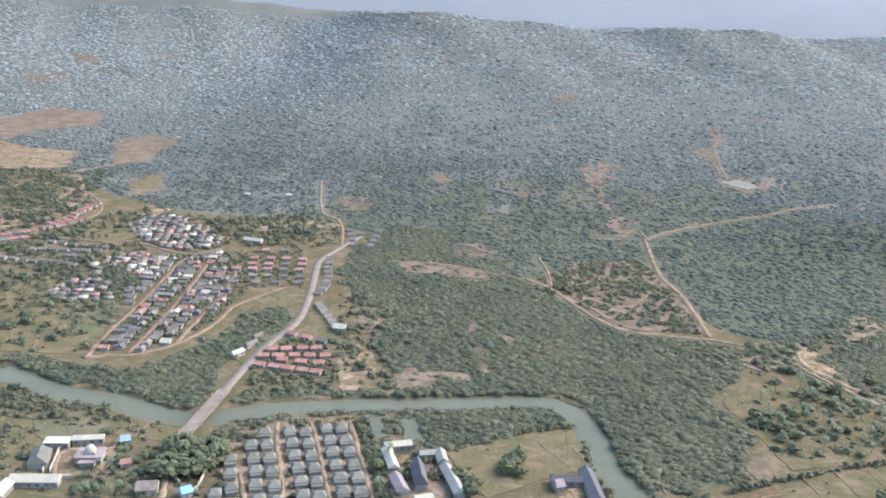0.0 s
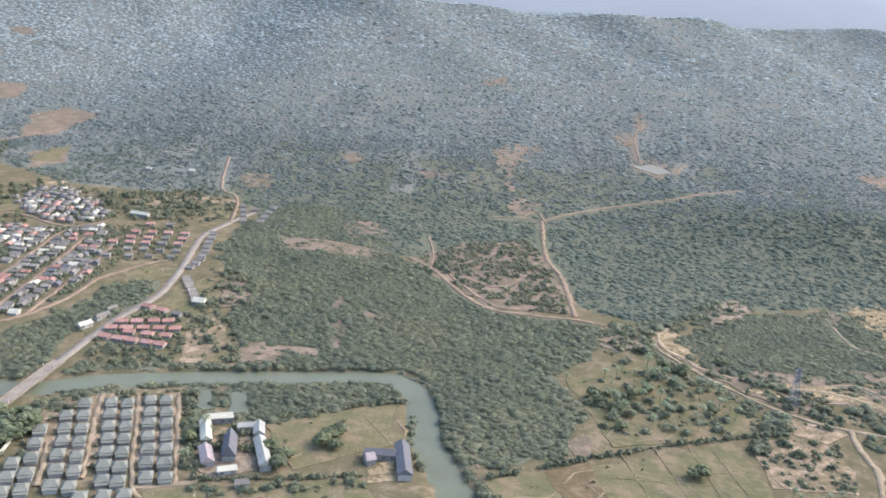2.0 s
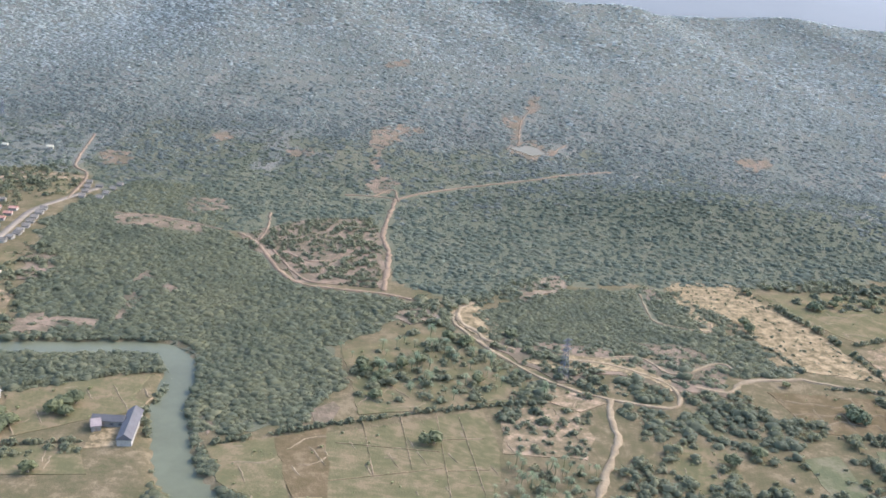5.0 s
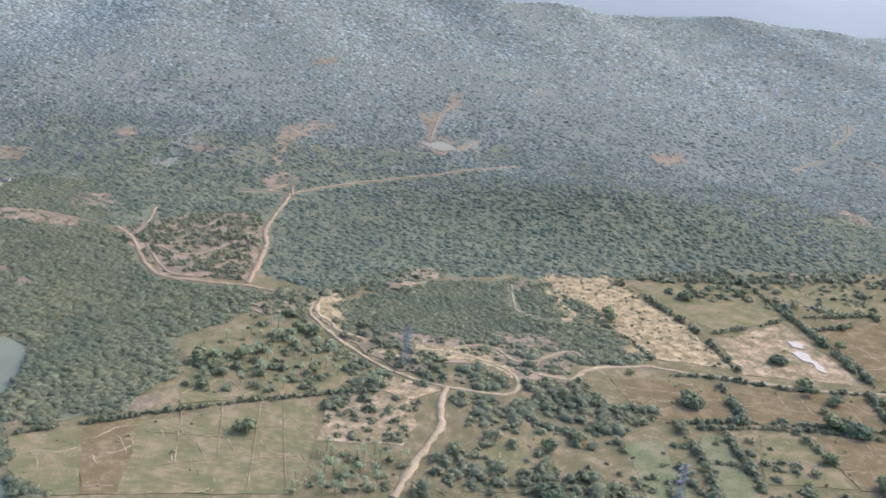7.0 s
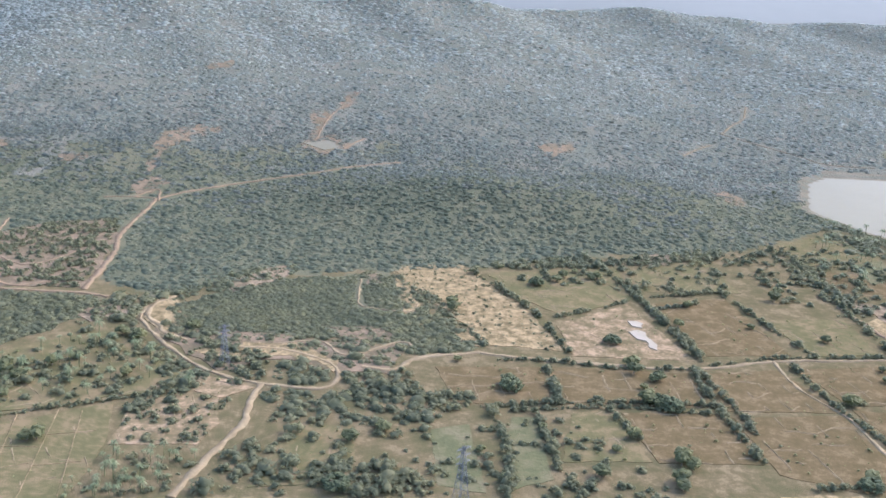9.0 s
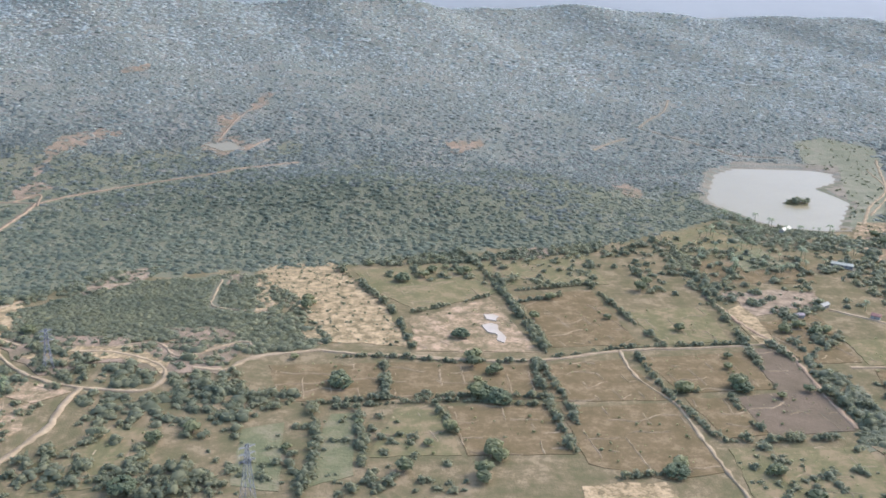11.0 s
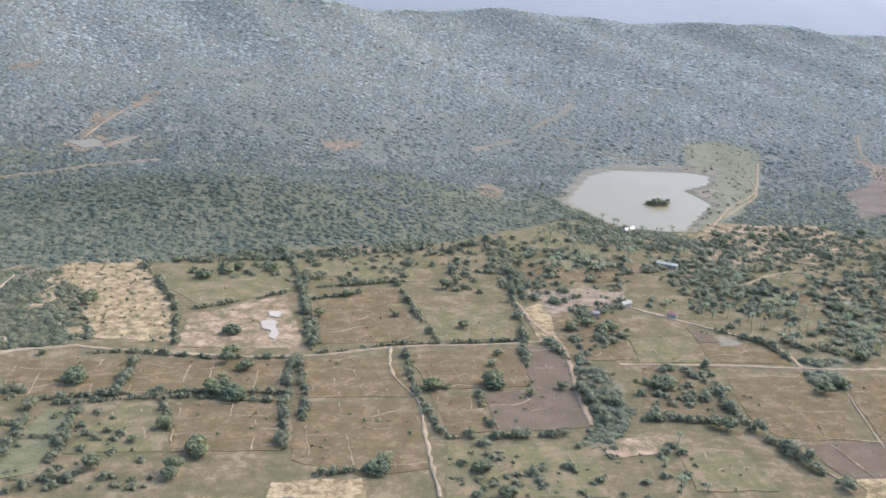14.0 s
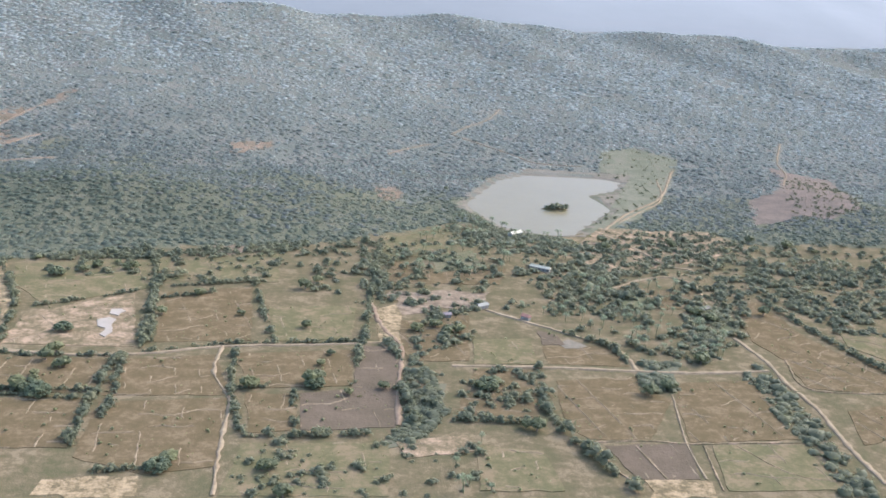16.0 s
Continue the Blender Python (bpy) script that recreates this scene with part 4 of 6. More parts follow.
hedge_line(2.5, [(-289.7, -1.9), (-301.3, 34.6), (-313.8, 64.3)])
hedge_line(3.5, [(312, 100.6), (314.5, 59.5)])
hedge_line(4.5, [(362.3, 102.2), (380.3, 84.5), (394.7, 69.8)])
hedge_line(5, [(363.1, 163.1), (369.7, 124.4), (366.5, 83), (372.4, 59.9)])
hedge_line(4, [(470.6, 189.7), (490.9, 168.7), (495.4, 143.2)])
hedge_line(2.5, [(-285.3, -9.5), (-260.4, -3.6), (-220, 7.3)])
lone_trees(5, [(155.5, 267.3), (185.9, 170), (192, 91.8), (322.4, 104.3), (409.3, 104.3), (262.4, 21.2)])
lone_trees(3.6, [(197.8, 120.2), (171.5, 57.8), (187.2, 35.4), (181.9, 15.8), (305.5, 22), (232.5, 200.4), (248.8, 236.8), (188.3, 139.8)])
lone_trees(3.6, [(316.2, 185.1), (397.8, 182.2), (176.7, 286.2), (200.2, 286.4), (120.1, 104.7)])
lone_trees(2.6, [(324.8, 130.5), (186.7, 297.8), (134.6, 299.8), (100.3, 218.6), (330, 144.9), (446.7, 601.8), (277.5, 203), (339.2, 95.2)])
lone_trees(4.4, [(553.6, 386.7), (616, 403.5), (313.2, 257.1), (379.9, 185.3), (292.5, 100.8)])
lone_trees(5.4, [(43.8, 7.3), (121.9, 103.3), (197.7, 87.3)])
lone_trees(3.8, [(150.7, 23.2), (191.1, 32.9), (170.8, 276.6), (195.6, 285.5), (97.1, 211.3), (199.8, 121.2), (46.8, 45.4), (190.9, 139.7)])
lone_trees(3.8, [(-81.1, 36.7), (60.9, 54.9)])
lone_trees(2.4, [(190.9, 103.5), (102.1, 40.4), (161.2, 45.1), (131.8, 63.4), (189.5, 109.6), (97, 135.7)])
lone_trees(4.2, [(424.8, 59.5), (312.4, 1.3), (540.8, 150.7), (618.4, 234.3), (391.9, 193.2), (404.4, 184.9), (568.8, 229.6)])
lone_trees(3, [(303.4, 21.7), (420, 62), (356.7, 102.6), (619.6, 422), (644.4, 407.1), (743.4, 399.3), (674, 239.2)])
lone_trees(4, [(-240.6, 27.5), (-121.8, 104.3), (-80.9, 150.7), (-70.6, 145.9), (-46.8, 165.6), (-110, 91.7), (-253.9, 5.4), (-252.6, 13.9)])
lone_trees(4, [(-238.1, 33.5), (-235.6, 37.3), (-259.9, 19.2), (97.2, 223.3), (188.7, 128.6), (120.6, 109.4), (195.9, 92.3), (188.8, 39.7)])
lone_trees(4, [(182.4, 21.2), (265.7, 26.7), (321.4, 270.9), (324.4, 111.1), (290.2, 100.3), (413.4, 110.7)])
lone_trees(3.4, [(-84.5, 35.6), (-235.2, 26.5), (-255, 14.3), (-101.9, 109), (-93, 118), (-111.1, 73.1), (-118.9, 98.1), (-63.7, 100.2)])
lone_trees(3.4, [(-254.5, 9.6), (-252.9, 15), (-239.2, 35.9), (-294.9, 18.9), (-228.7, -17.7)])
lone_trees(8, [(-376.9, 0.1), (-368.3, 3.6), (-364.3, 13.8), (-377, 14.8)])
lone_trees(4.6, [(557.2, 408.5), (725.6, 415.3), (699.1, 431.5), (539.2, 146.7), (576.2, 219.3), (493.7, 102.2), (505.7, 110.1), (406.9, 104.6)])
lone_trees(4.6, [(186.4, 93.3), (320.5, 107.2)])
house_row("red_estate", 2, "red", [(-434.8, 322.2), (-420.7, 326.3)])
house_row("red_estate", 4, "red", [(-435.7, 300.1), (-402.4, 306.5)])
house_row("red_estate", 4, "red", [(-433.5, 285.5), (-398.9, 293.4)])
house_row("red_estate", 5, "red", [(-440.6, 272.1), (-397.6, 280.7)])
house_row("grey_estate", 4, "grey", [(-424.5, 259.7), (-393.5, 265.5)])
house_row("grey_estate", 4, "grey", [(-431.9, 242.9), (-391.8, 251.8)])
house_row("road_row", 6, "grey", [(-384.2, 315.3), (-373.1, 259.8)])
house_row("road_row", 3, "grey", [(-372, 253.6), (-372.3, 236.1)])
house_row("hamlet", 4, "grey", [(-388.1, 401.6), (-375.3, 358.7)])
house_row("hamlet", 4, "grey", [(-363.2, 403.2), (-361.9, 359.1)])
house_row("hamlet", 1, "grey", [(-374.9, 390.5), (-374, 390.7)])
house_row("bend_row", 6, "grey", [(-367.5, 213.4), (-349.1, 179.4)])
house_row("south_estate", 3, "red", [(-370.1, 159.9), (-350.2, 152.8)])
house_row("south_estate", 4, "red", [(-374.1, 134.1), (-350.7, 141.6)])
house_row("south_estate", 5, "red", [(-375.9, 124.4), (-343.6, 132.1)])
house_row("south_estate", 3, "red", [(-364, 121.1), (-344.2, 121.8)])
house_row("south_estate", 5, "red", [(-373.8, 112.7), (-342.8, 110)])
house_row("estate_olive", 5, "olive", [(-355.9, 13.3), (-340.1, -30.3)])
house_row("estate_olive", 3, "olive", [(-352.5, -13.6), (-345.6, -33.5)])
house_row("estate_olive", 6, "olive", [(-351, 27.6), (-331.1, -25.2)])
house_row("estate_olive", 7, "olive", [(-348.7, 40), (-323.8, -25)])
house_row("estate_olive", 7, "olive", [(-338.7, 43.4), (-314.9, -18.2)])
house_row("estate_olive", 7, "olive", [(-331.8, 44.3), (-308.6, -17.6)])
house_row("estate_olive", 7, "olive", [(-323, 49.2), (-300.2, -12.8)])
house_row("estate_olive", 7, "olive", [(-316.5, 50.6), (-293.1, -11.2)])
house_row("estate_olive", 3, "olive", [(-317.5, -31.1), (-302.2, -26.3)])
house_row("ridge_row", 6, "red", [(-634.6, 306.7), (-620.0, 323.7)])
house_row("ridge_row", 8, "red", [(-618.2, 335.2), (-602.4, 371.4)])
house_row("ridge_row", 7, "red", [(-617.2, 383.0), (-617.2, 422.7)])
house_row("ridge_row", 5, "red", [(-627.4, 292.0), (-614.8, 304.3)])
house_row("ridge_row", 4, "red", [(-618.1, 348.5), (-613.3, 371.9)])
house_row("west_row", 6, "grey", [(-591.3, 299.8), (-548.4, 296.6)])
house_row("west_row", 7, "grey", [(-594.7, 277.9), (-549.6, 286.7)])
house_row("west_row", 4, "grey", [(-602.7, 254.3), (-577.9, 251.5)])
house_row("west_row", 5, "grey", [(-575.7, 255.0), (-549.8, 251.1)])
house_row("west_row", 4, "grey", [(-564.0, 270.2), (-547.5, 270.6)])
HOUSE_BLOCKS.append(("village", "grey", [(-465.7, 110.3), (-471.0, 147.6), (-472.3, 177.0), (-488.3, 194.5), (-498.0, 235.2), (-516.1, 286.2), (-495.5, 287.7), (-480.0, 296.8), (-464.9, 310.7), (-434.5, 242.6), (-424.7, 203.6), (-426.9, 174.4), (-426.1, 144.0), (-441.8, 112.9)]))
HOUSE_BLOCKS.append(("old_village", "grey", [(-538.2, 201.8), (-525.5, 232.7), (-499.1, 210.1), (-487.5, 185.9), (-523.6, 178.5)]))
HOUSE_BLOCKS.append(("old_village", "grey", [(-538.0, 253.5), (-536.6, 280.1), (-515.1, 295.7), (-496.9, 254.2), (-500.8, 239.7), (-521.9, 258.1), (-525.5, 232.7)]))
HOUSE_BLOCKS.append(("north_village", "grey", [(-564.1, 368.1), (-558.4, 394.3), (-545.7, 411.2), (-516.5, 391.5), (-477.6, 354.2), (-467.8, 326.1), (-490.2, 306.3), (-532.8, 319.7)]))
hall("white_hall", 4.6, 3, "white", [(-294.6, 35.8), (-282.6, 40.8)])
hall("white_hall", 5, 3, "white", [(-292.9, 33.6), (-286.7, 17.2)])
hall("steep_hall", 6, 3.2, "slate", [(-277.9, 22), (-273.8, 6)])
hall("dark_shed", 5, 2.8, "slate", [(-222.1, 22.7), (-208.5, 24.1)])
hall("dark_shed", 6.4, 3, "slate", [(-207.5, 32.7), (-202.7, 7.5)])
hall("brown_hut", 6, 2.8, "brownroof", [(-219.9, 18.2), (-217.7, 19.3)])
hall("pale_hall", 6, 3, "concrete", [(-435.4, 10.5), (-425, 12.7)])
hall("white_hall", 4, 2.8, "white", [(-425.6, 14.9), (-413.1, 19.1)])
hall("green_hall", 8, 3, "oliveroof", [(-428.1, -8.7), (-432.3, 3.2)])
hall("white_hall", 6, 3, "white", [(-432.4, -20.8), (-413.5, -17.1)])
hall("white_hall", 6, 3, "white", [(-431.8, -23.2), (-431, -33.6)])
hall("blue_house", 5, 2.6, "blueroof", [(-364.7, -16), (-362.5, -14.1)])
hall("grey_shed", 7, 2.8, "grey", [(-383.1, -16.8), (-374.7, -14.2)])
hall("green_hut", 5, 2.6, "greenroof", [(-405.5, 19.2), (-403.1, 20.5)])
hall("red_hut", 4, 2.4, "red", [(-396.9, 0.8), (-394.5, 2)])
hall("white_hall", 5, 2.8, "white", [(-459, 345), (-443.7, 342.3)])
hall("white_hut", 4, 2.4, "white", [(-504.3, 486), (-500.7, 486.2)])
hall("white_hut", 4, 2.4, "white", [(-465.9, 491), (-461.8, 492.1)])
hall("white_hut", 4, 2.4, "white", [(-391.5, 121.6), (-388.4, 127.3)])
hall("grey_hut", 3, 2.4, "grey", [(-388.5, 135.2), (-385.8, 142.9)])
hall("grey_hut", 3, 2.4, "grey", [(-388, 147.8), (-385.7, 153.1)])
hall("white_hall", 6, 2.8, "white", [(-348.6, 174), (-341, 173.5)])
hall("white_hall", 4, 2.6, "white", [(477.3, 325.3), (491.0, 317.0)])
hall("lake_house", 5, 2.8, "white", [(479.9, 417.5), (490, 426.9)])
hall("farm_house", 4, 2.4, "palegrey", [(422.8, 228.1), (429, 232.3)])
hall("farm_house", 4, 2.4, "red", [(449.2, 212.9), (452.2, 210)])
hall("farm_house", 3.4, 2.4, "brownroof", [(399.3, 210.7), (402.9, 210.7)])
hall("farm_house", 4, 2.4, "grey", [(578.5, 239.1), (582.7, 240.6)])
hall("farm_hut", 4, 2.4, "grey", [(-265.3, -10.8), (-261.6, -9.3)])
hall("grey_hall", 4, 2.8, "palegrey", [(-278.6, 32.2), (-270.1, 35.3)])
hall("grey_hall", 5, 3, "palegrey", [(-270, 36.6), (-267.2, 26.4)])
hall("long_hall", 5.4, 3, "palegrey", [(-266.4, 24.1), (-257.7, 2.8)])
hall("brick_hall", 5.5, 2.8, "brownroof", [(-285.8, 12.7), (-280.3, 0.5)])
hall("low_hall", 4, 2.4, "white", [(-275.7, -3.5), (-268.3, 0)])
TOWERS.append((-20.9, 119.1, 21.2))
TOWERS.append((91.5, 1.5, 23.7))
TOWERS.append((-572.7, 614.3, 17.0))


# ---- plan arithmetic ----
def smooth(a, b, v):
    u = np.clip((v - a) / (b - a), 0, 1)
    return u * u * (3 - 2 * u)


def to_line(x, y, line):
    """The distance from points to a polyline."""
    best = np.full(np.shape(x), 1e9)
    for (ax, ay), (bx, by) in zip(line[:-1], line[1:]):
        dx, dy = bx - ax, by - ay
        u = np.clip(((x - ax) * dx + (y - ay) * dy) / (dx * dx + dy * dy + 1e-9), 0, 1)
        best = np.minimum(best, np.hypot(x - ax - u * dx, y - ay - u * dy))
    return best


def inside(x, y, poly):
    hit = np.zeros(np.shape(x), bool)
    for (ax, ay), (bx, by) in zip(poly, poly[1:] + poly[:1]):
        if ay != by:
            hit ^= ((ay > y) != (by > y)) & (x < (bx - ax) * (y - ay) / (by - ay) + ax)
    return hit


def lattice(x, y, size, seed):
    """Smooth random values from 0 to 1, with features of that size in metres."""
    table = np.random.RandomState(seed).rand(97, 97)
    u, v = np.asarray(x) / size, np.asarray(y) / size
    i, j = np.floor(u).astype(int), np.floor(v).astype(int)
    f, g = smooth(0, 1, u - i), smooth(0, 1, v - j)
    a, b = table[i % 97, j % 97], table[(i + 1) % 97, j % 97]
    c, d = table[i % 97, (j + 1) % 97], table[(i + 1) % 97, (j + 1) % 97]
    return (a * (1 - f) + b * f) * (1 - g) + (c * (1 - f) + d * f) * g


def curve_line(line, step=4.0):
    """A smooth line through the given points, about one point every step metres."""
    p = [np.array(q, float) for q in line]
    p = [2 * p[0] - p[1], *p, 2 * p[-1] - p[-2]]
    out = []
    for a, b, c, d in zip(p, p[1:], p[2:], p[3:]):
        n = max(1, int(np.linalg.norm(c - b) / step))
        for k in range(n):
            u = k / n
            out.append(0.5 * (2 * b + (c - a) * u + (2 * a - 5 * b + 4 * c - d) * u * u + (3 * b - a - 3 * c + d) * u ** 3))
    return [tuple(q) for q in out] + [tuple(p[-2])]


def closed_curve(poly, step=4.0, wild=0.8, seed=0):
    """The outline of a plot with slightly uneven edges."""
    out, rng = [], random.Random(seed)
    for (ax, ay), (bx, by) in zip(poly, poly[1:] + poly[:1]):
        n = max(1, int(math.hypot(bx - ax, by - ay) / step))
        for k in range(n):
            w = 0 if k == 0 else wild
            out.append((ax + (bx - ax) * k / n + rng.uniform(-w, w), ay + (by - ay) * k / n + rng.uniform(-w, w)))
    return out


RIVER_LINE = curve_line(RIVER, 8)
LAKE = PONDS["lake"]


def hills(x, y):
    foot = 420 + 240 * smooth(0, 560, x) + 430 * smooth(480, 820, -x)
    s = np.maximum(0, y - foot)
    z = np.where(s < 1150, 0.05 * s + 7e-5 * s * s, 150 - 0.05 * (s - 1150))
    z = np.maximum(z, np.where(s > 1150, 60, 0))
    z = z + z * 0.05 * np.sin(x * 0.011 + 1.3 * np.sin(y * 0.004)) + z * 0.025 * np.sin(x * 0.027 + y * 0.013)
    z = z + 24 * np.exp(-((x - 150) / 110) ** 2 / 2 - ((y - 475) / 55) ** 2 / 2)
    z = z + 8 * np.exp(-((x + 230) / 90) ** 2 / 2 - ((y - 600) / 60) ** 2 / 2)
    z = z + 12 * np.exp(-((x - 310) / 60) ** 2 / 2 - ((y - 560) / 55) ** 2 / 2)
    z = z + 22 * np.exp(-((x - 850) / 90) ** 2 / 2 - ((y - 570) / 90) ** 2 / 2)
    return z * (1 - np.exp(-(((x - 590) / 230) ** 2 + ((y - 590) / 190) ** 2) ** 2))


def height(x, y):
    x, y = np.asarray(x, float), np.asarray(y, float)
    z = hills(x, y)
    z = z - 3.0 * (1 - smooth(4.8, 9.5, to_line(x, y, RIVER_LINE)))
    near = to_line(x, y, LAKE + LAKE[:1])
    signed = np.where(inside(x, y, LAKE), -near, near)
    return z - 2.5 * (1 - smooth(-9, 5, signed))


# ---- mesh helpers ----
def part(name, bm, mat, parent=None, label="", smoothly=False):
    me = bpy.data.meshes.new(name)
    bm.to_mesh(me)
    bm.free()
    me.materials.append(mat)
    if smoothly:
        me.shade_smooth()
    ob = new(name, me)
    if parent is not None:
        ob.parent = parent
    return tagged(ob, label)


def soup(name, verts, faces, mat, parent=None, sides=3):
    """One mesh from arrays of corners and of triangles or quads."""
    me = bpy.data.meshes.new(name)
    me.vertices.add(len(verts))
    me.vertices.foreach_set("co", np.asarray(verts, np.float32).ravel())
    me.loops.add(len(faces) * sides)
    me.loops.foreach_set("vertex_index", np.asarray(faces, np.int32).ravel())
    me.polygons.add(len(faces))
    me.polygons.foreach_set("loop_start", np.arange(len(faces), dtype=np.int32) * sides)
    me.update(calc_edges=True)
    me.materials.append(mat)
    ob = new(name, me)
    if parent is not None:
        ob.parent = parent
    return ob


def shared(name, me, parent, m=None):
    ob = new(name, me)
    ob.parent = parent
    if m is not None:
        ob.matrix_basis = m
    return ob


# ---- ground: one sheet to the horizon ----
# the foot of the wooded hills
FOOT = [(-3000, 1200), (-960, 720), (-700, 520), (-560, 430), (-400, 430), (-330, 330), (-240, 312), (-140, 330), (-122, 235), (-75, 215), (-50, 240), (-5, 270), (60, 283), (130, 302), (225, 345), (300, 352), (370, 400), (440, 460), (560, 440), (640, 425), (3000, 415)]
gx = np.concatenate([np.arange(-3400, -900, 60), np.arange(-900, -540, 12), np.arange(-540, -140, 4), np.arange(-140, 900, 9), np.arange(900, 1300, 25), np.arange(1300, 3600, 70)])
gy = np.concatenate([np.arange(-1600, -160, 80), np.arange(-160, 130, 4), np.arange(130, 900, 9), np.arange(900, 1500, 20), np.arange(1500, 2500, 50)])
X, Y = np.meshgrid(gx, gy)
Z = height(X.ravel(), Y.ravel()) + 0.25 * (lattice(X.ravel(), Y.ravel(), 14, 5) - 0.5)
w, h = len(gx), len(gy)
k = (np.arange(h - 1)[:, None] * w + np.arange(w - 1)).ravel()
ground = soup("ground", np.stack([X.ravel(), Y.ravel(), Z], 1), np.stack([k, k + 1, k + w + 1, k + w], 1), M["ground"], sides=4)
ground.data.shade_smooth()
ground.data.materials.append(M["hill_floor"])
mid_x, mid_y = (X[:-1, :-1] + X[1:, 1:]).ravel() / 2, (Y[:-1, :-1] + Y[1:, 1:]).ravel() / 2
wooded = mid_y > np.interp(mid_x, *zip(*FOOT)) + 14 * (lattice(mid_x, mid_y, 30, 12) - 0.5)
ground.data.materials.append(M["under"])
shady = wooded & (mid_x > -420) & (mid_y + 260 * (lattice(mid_x, mid_y, 45, 13) - 0.5) < 600)
ground.data.polygons.foreach_set("material_index", wooded.astype(np.int32) + shady)
tagged(ground, "dry olive and brown plain rising to wooded hills", "ground", kind="structure")


# mountain side far behind the wooded hills; its haze is a glow of the surface
far_x, far_v = np.linspace(-4200, 4800, 121), []
STEPS = ((2050, -40), (2350, 130), (2900, 260), (3500, 400), (4100, 620), (4600, 640))
for fy, top in STEPS:
    crest = top + 0.16 * top * (lattice(far_x, far_x * 0 + fy, 620, 31) - 0.5) + 0.06 * top * (lattice(far_x, far_x * 0 + fy, 170, 41) - 0.5)
    far_v.append(np.stack([far_x, far_x * 0 + fy, crest], 1))
c = np.arange(len(far_x) - 1)
far_f = np.concatenate([np.stack([c + k, c + 1 + k, c + 1 + k + len(far_x), c + k + len(far_x)], 1) for k in len(far_x) * np.arange(len(STEPS) - 1)])
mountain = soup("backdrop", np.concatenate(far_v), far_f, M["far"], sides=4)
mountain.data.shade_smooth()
tagged(mountain, "pale mountain side far behind the hills, its haze an added glow", "mountain", kind="structure")


def drape(name, outline, mat, lift=0.35, cell=12.0, rim_depth=0.7):
    """A plot that lies on the ground: a flat outline, cut in cells and laid over the relief, with a low rim."""
    bm = bmesh.new()
    bm.faces.new([bm.verts.new((x, y, 0)) for x, y in outline])
    xs, ys = [p[0] for p in outline], [p[1] for p in outline]
    for lo, hi, n in ((min(xs), max(xs), (1, 0, 0)), (min(ys), max(ys), (0, 1, 0))):
        for c in np.arange(math.ceil(lo / cell) * cell, hi, cell):
            bmesh.ops.bisect_plane(bm, geom=bm.verts[:] + bm.edges[:] + bm.faces[:], plane_co=Vector(n) * float(c), plane_no=n)
    bmesh.ops.triangulate(bm, faces=bm.faces[:])
    co = np.array([v.co[:] for v in bm.verts])
    zz = height(co[:, 0], co[:, 1]) + lift
    for v, z in zip(bm.verts, zz):
        v.co.z = z
    rim = [e for e in bm.edges if e.is_boundary]
    for f in bm.faces:
        if f.normal.z < 0:
            f.normal_flip()
    low = bmesh.ops.extrude_edge_only(bm, edges=rim)["geom"]
    for v in low:
        if isinstance(v, bmesh.types.BMVert):
            v.co.z -= rim_depth
    return part(name, bm, mat)


def ribbon(name, line, width, mat, lift=0.3, wild=0.15, seed=0):
    rng, rim = random.Random(seed), min(0.2, width * 0.15)
    verts, faces = [], []
    n = len(line)
    for i, (x, y) in enumerate(line):
        (ax, ay), (bx, by) = line[max(0, i - 1)], line[min(n - 1, i + 1)]
        d = math.hypot(bx - ax, by - ay) or 1
        nx, ny = -(by - ay) / d, (bx - ax) / d
        l, r = width / 2 * (1 + rng.uniform(-wild, wild)), width / 2 * (1 + rng.uniform(-wild, wild))
        for off, dz in ((l + rim, -0.5), (l, 0), (-r, 0), (-r - rim, -0.5)):
            verts.append((x + nx * off, y + ny * off, dz))
    for i in range(n - 1):
        for j in range(3):
            a = i * 4 + j
            faces.append((a, a + 1, a + 5, a + 4))
    v = np.array(verts)
    v[:, 2] += height(v[:, 0], v[:, 1]) + lift
    return soup(name, v, faces, mat, sides=4)


FIELD_WORDS = {
    "brown": "flat brown stubble field between hedges", "olive": "olive-green grazed field with dry patches",
    "green": "bright green grass plot", "meadow": "dull green grass beside the reservoir", "rosy": "bare pinkish soil slope with scattered shrubs", "tan": "yellowish dry grass plot with bare soil", "sand": "pale bare sandy plot",
    "purple": "dark brown burnt stubble field", "orange": "bare reddish earth clearing", "soil": "dry pinkish soil among scattered shrubs",
    "white": "pale concrete apron by the water", "shore": "dried mud strip with pale cracked surface",
}
for i, (name, tone, poly) in enumerate(FIELDS):
    rough_edge = {"orange": 5.0, "soil": 5.0, "rosy": 5.0, "sand": 2.5, "shore": 1.5, "white": 0.5}.get(tone, 0.8)
    f = drape("field", closed_curve(poly, 5.0 + rough_edge, rough_edge, i), M["concrete" if tone == "white" else tone], 0.16 + 0.0015 * i)
    tagged(f, FIELD_WORDS[tone], "field", kind="structure")

ROAD_WORDS = {"dirt": "pale brown dirt track with worn edges", "sand": "pale sandy unpaved lane", "asphalt": "dusty grey-brown paved main road", "tan": "narrow low earth bund between plots"}
for i, (name, (width, tone, line)) in enumerate(ROADS.items()):
    r = ribbon("road", curve_line(line, 4), width, M["sandroad" if tone == "sand" else tone], (0.45 if width > 1 else 0.3) + 0.003 * i, 0.05 if tone == "asphalt" else 0.85 if width < 2 else 0.6, i)
    tagged(r, ROAD_WORDS[tone], "road", kind="structure")

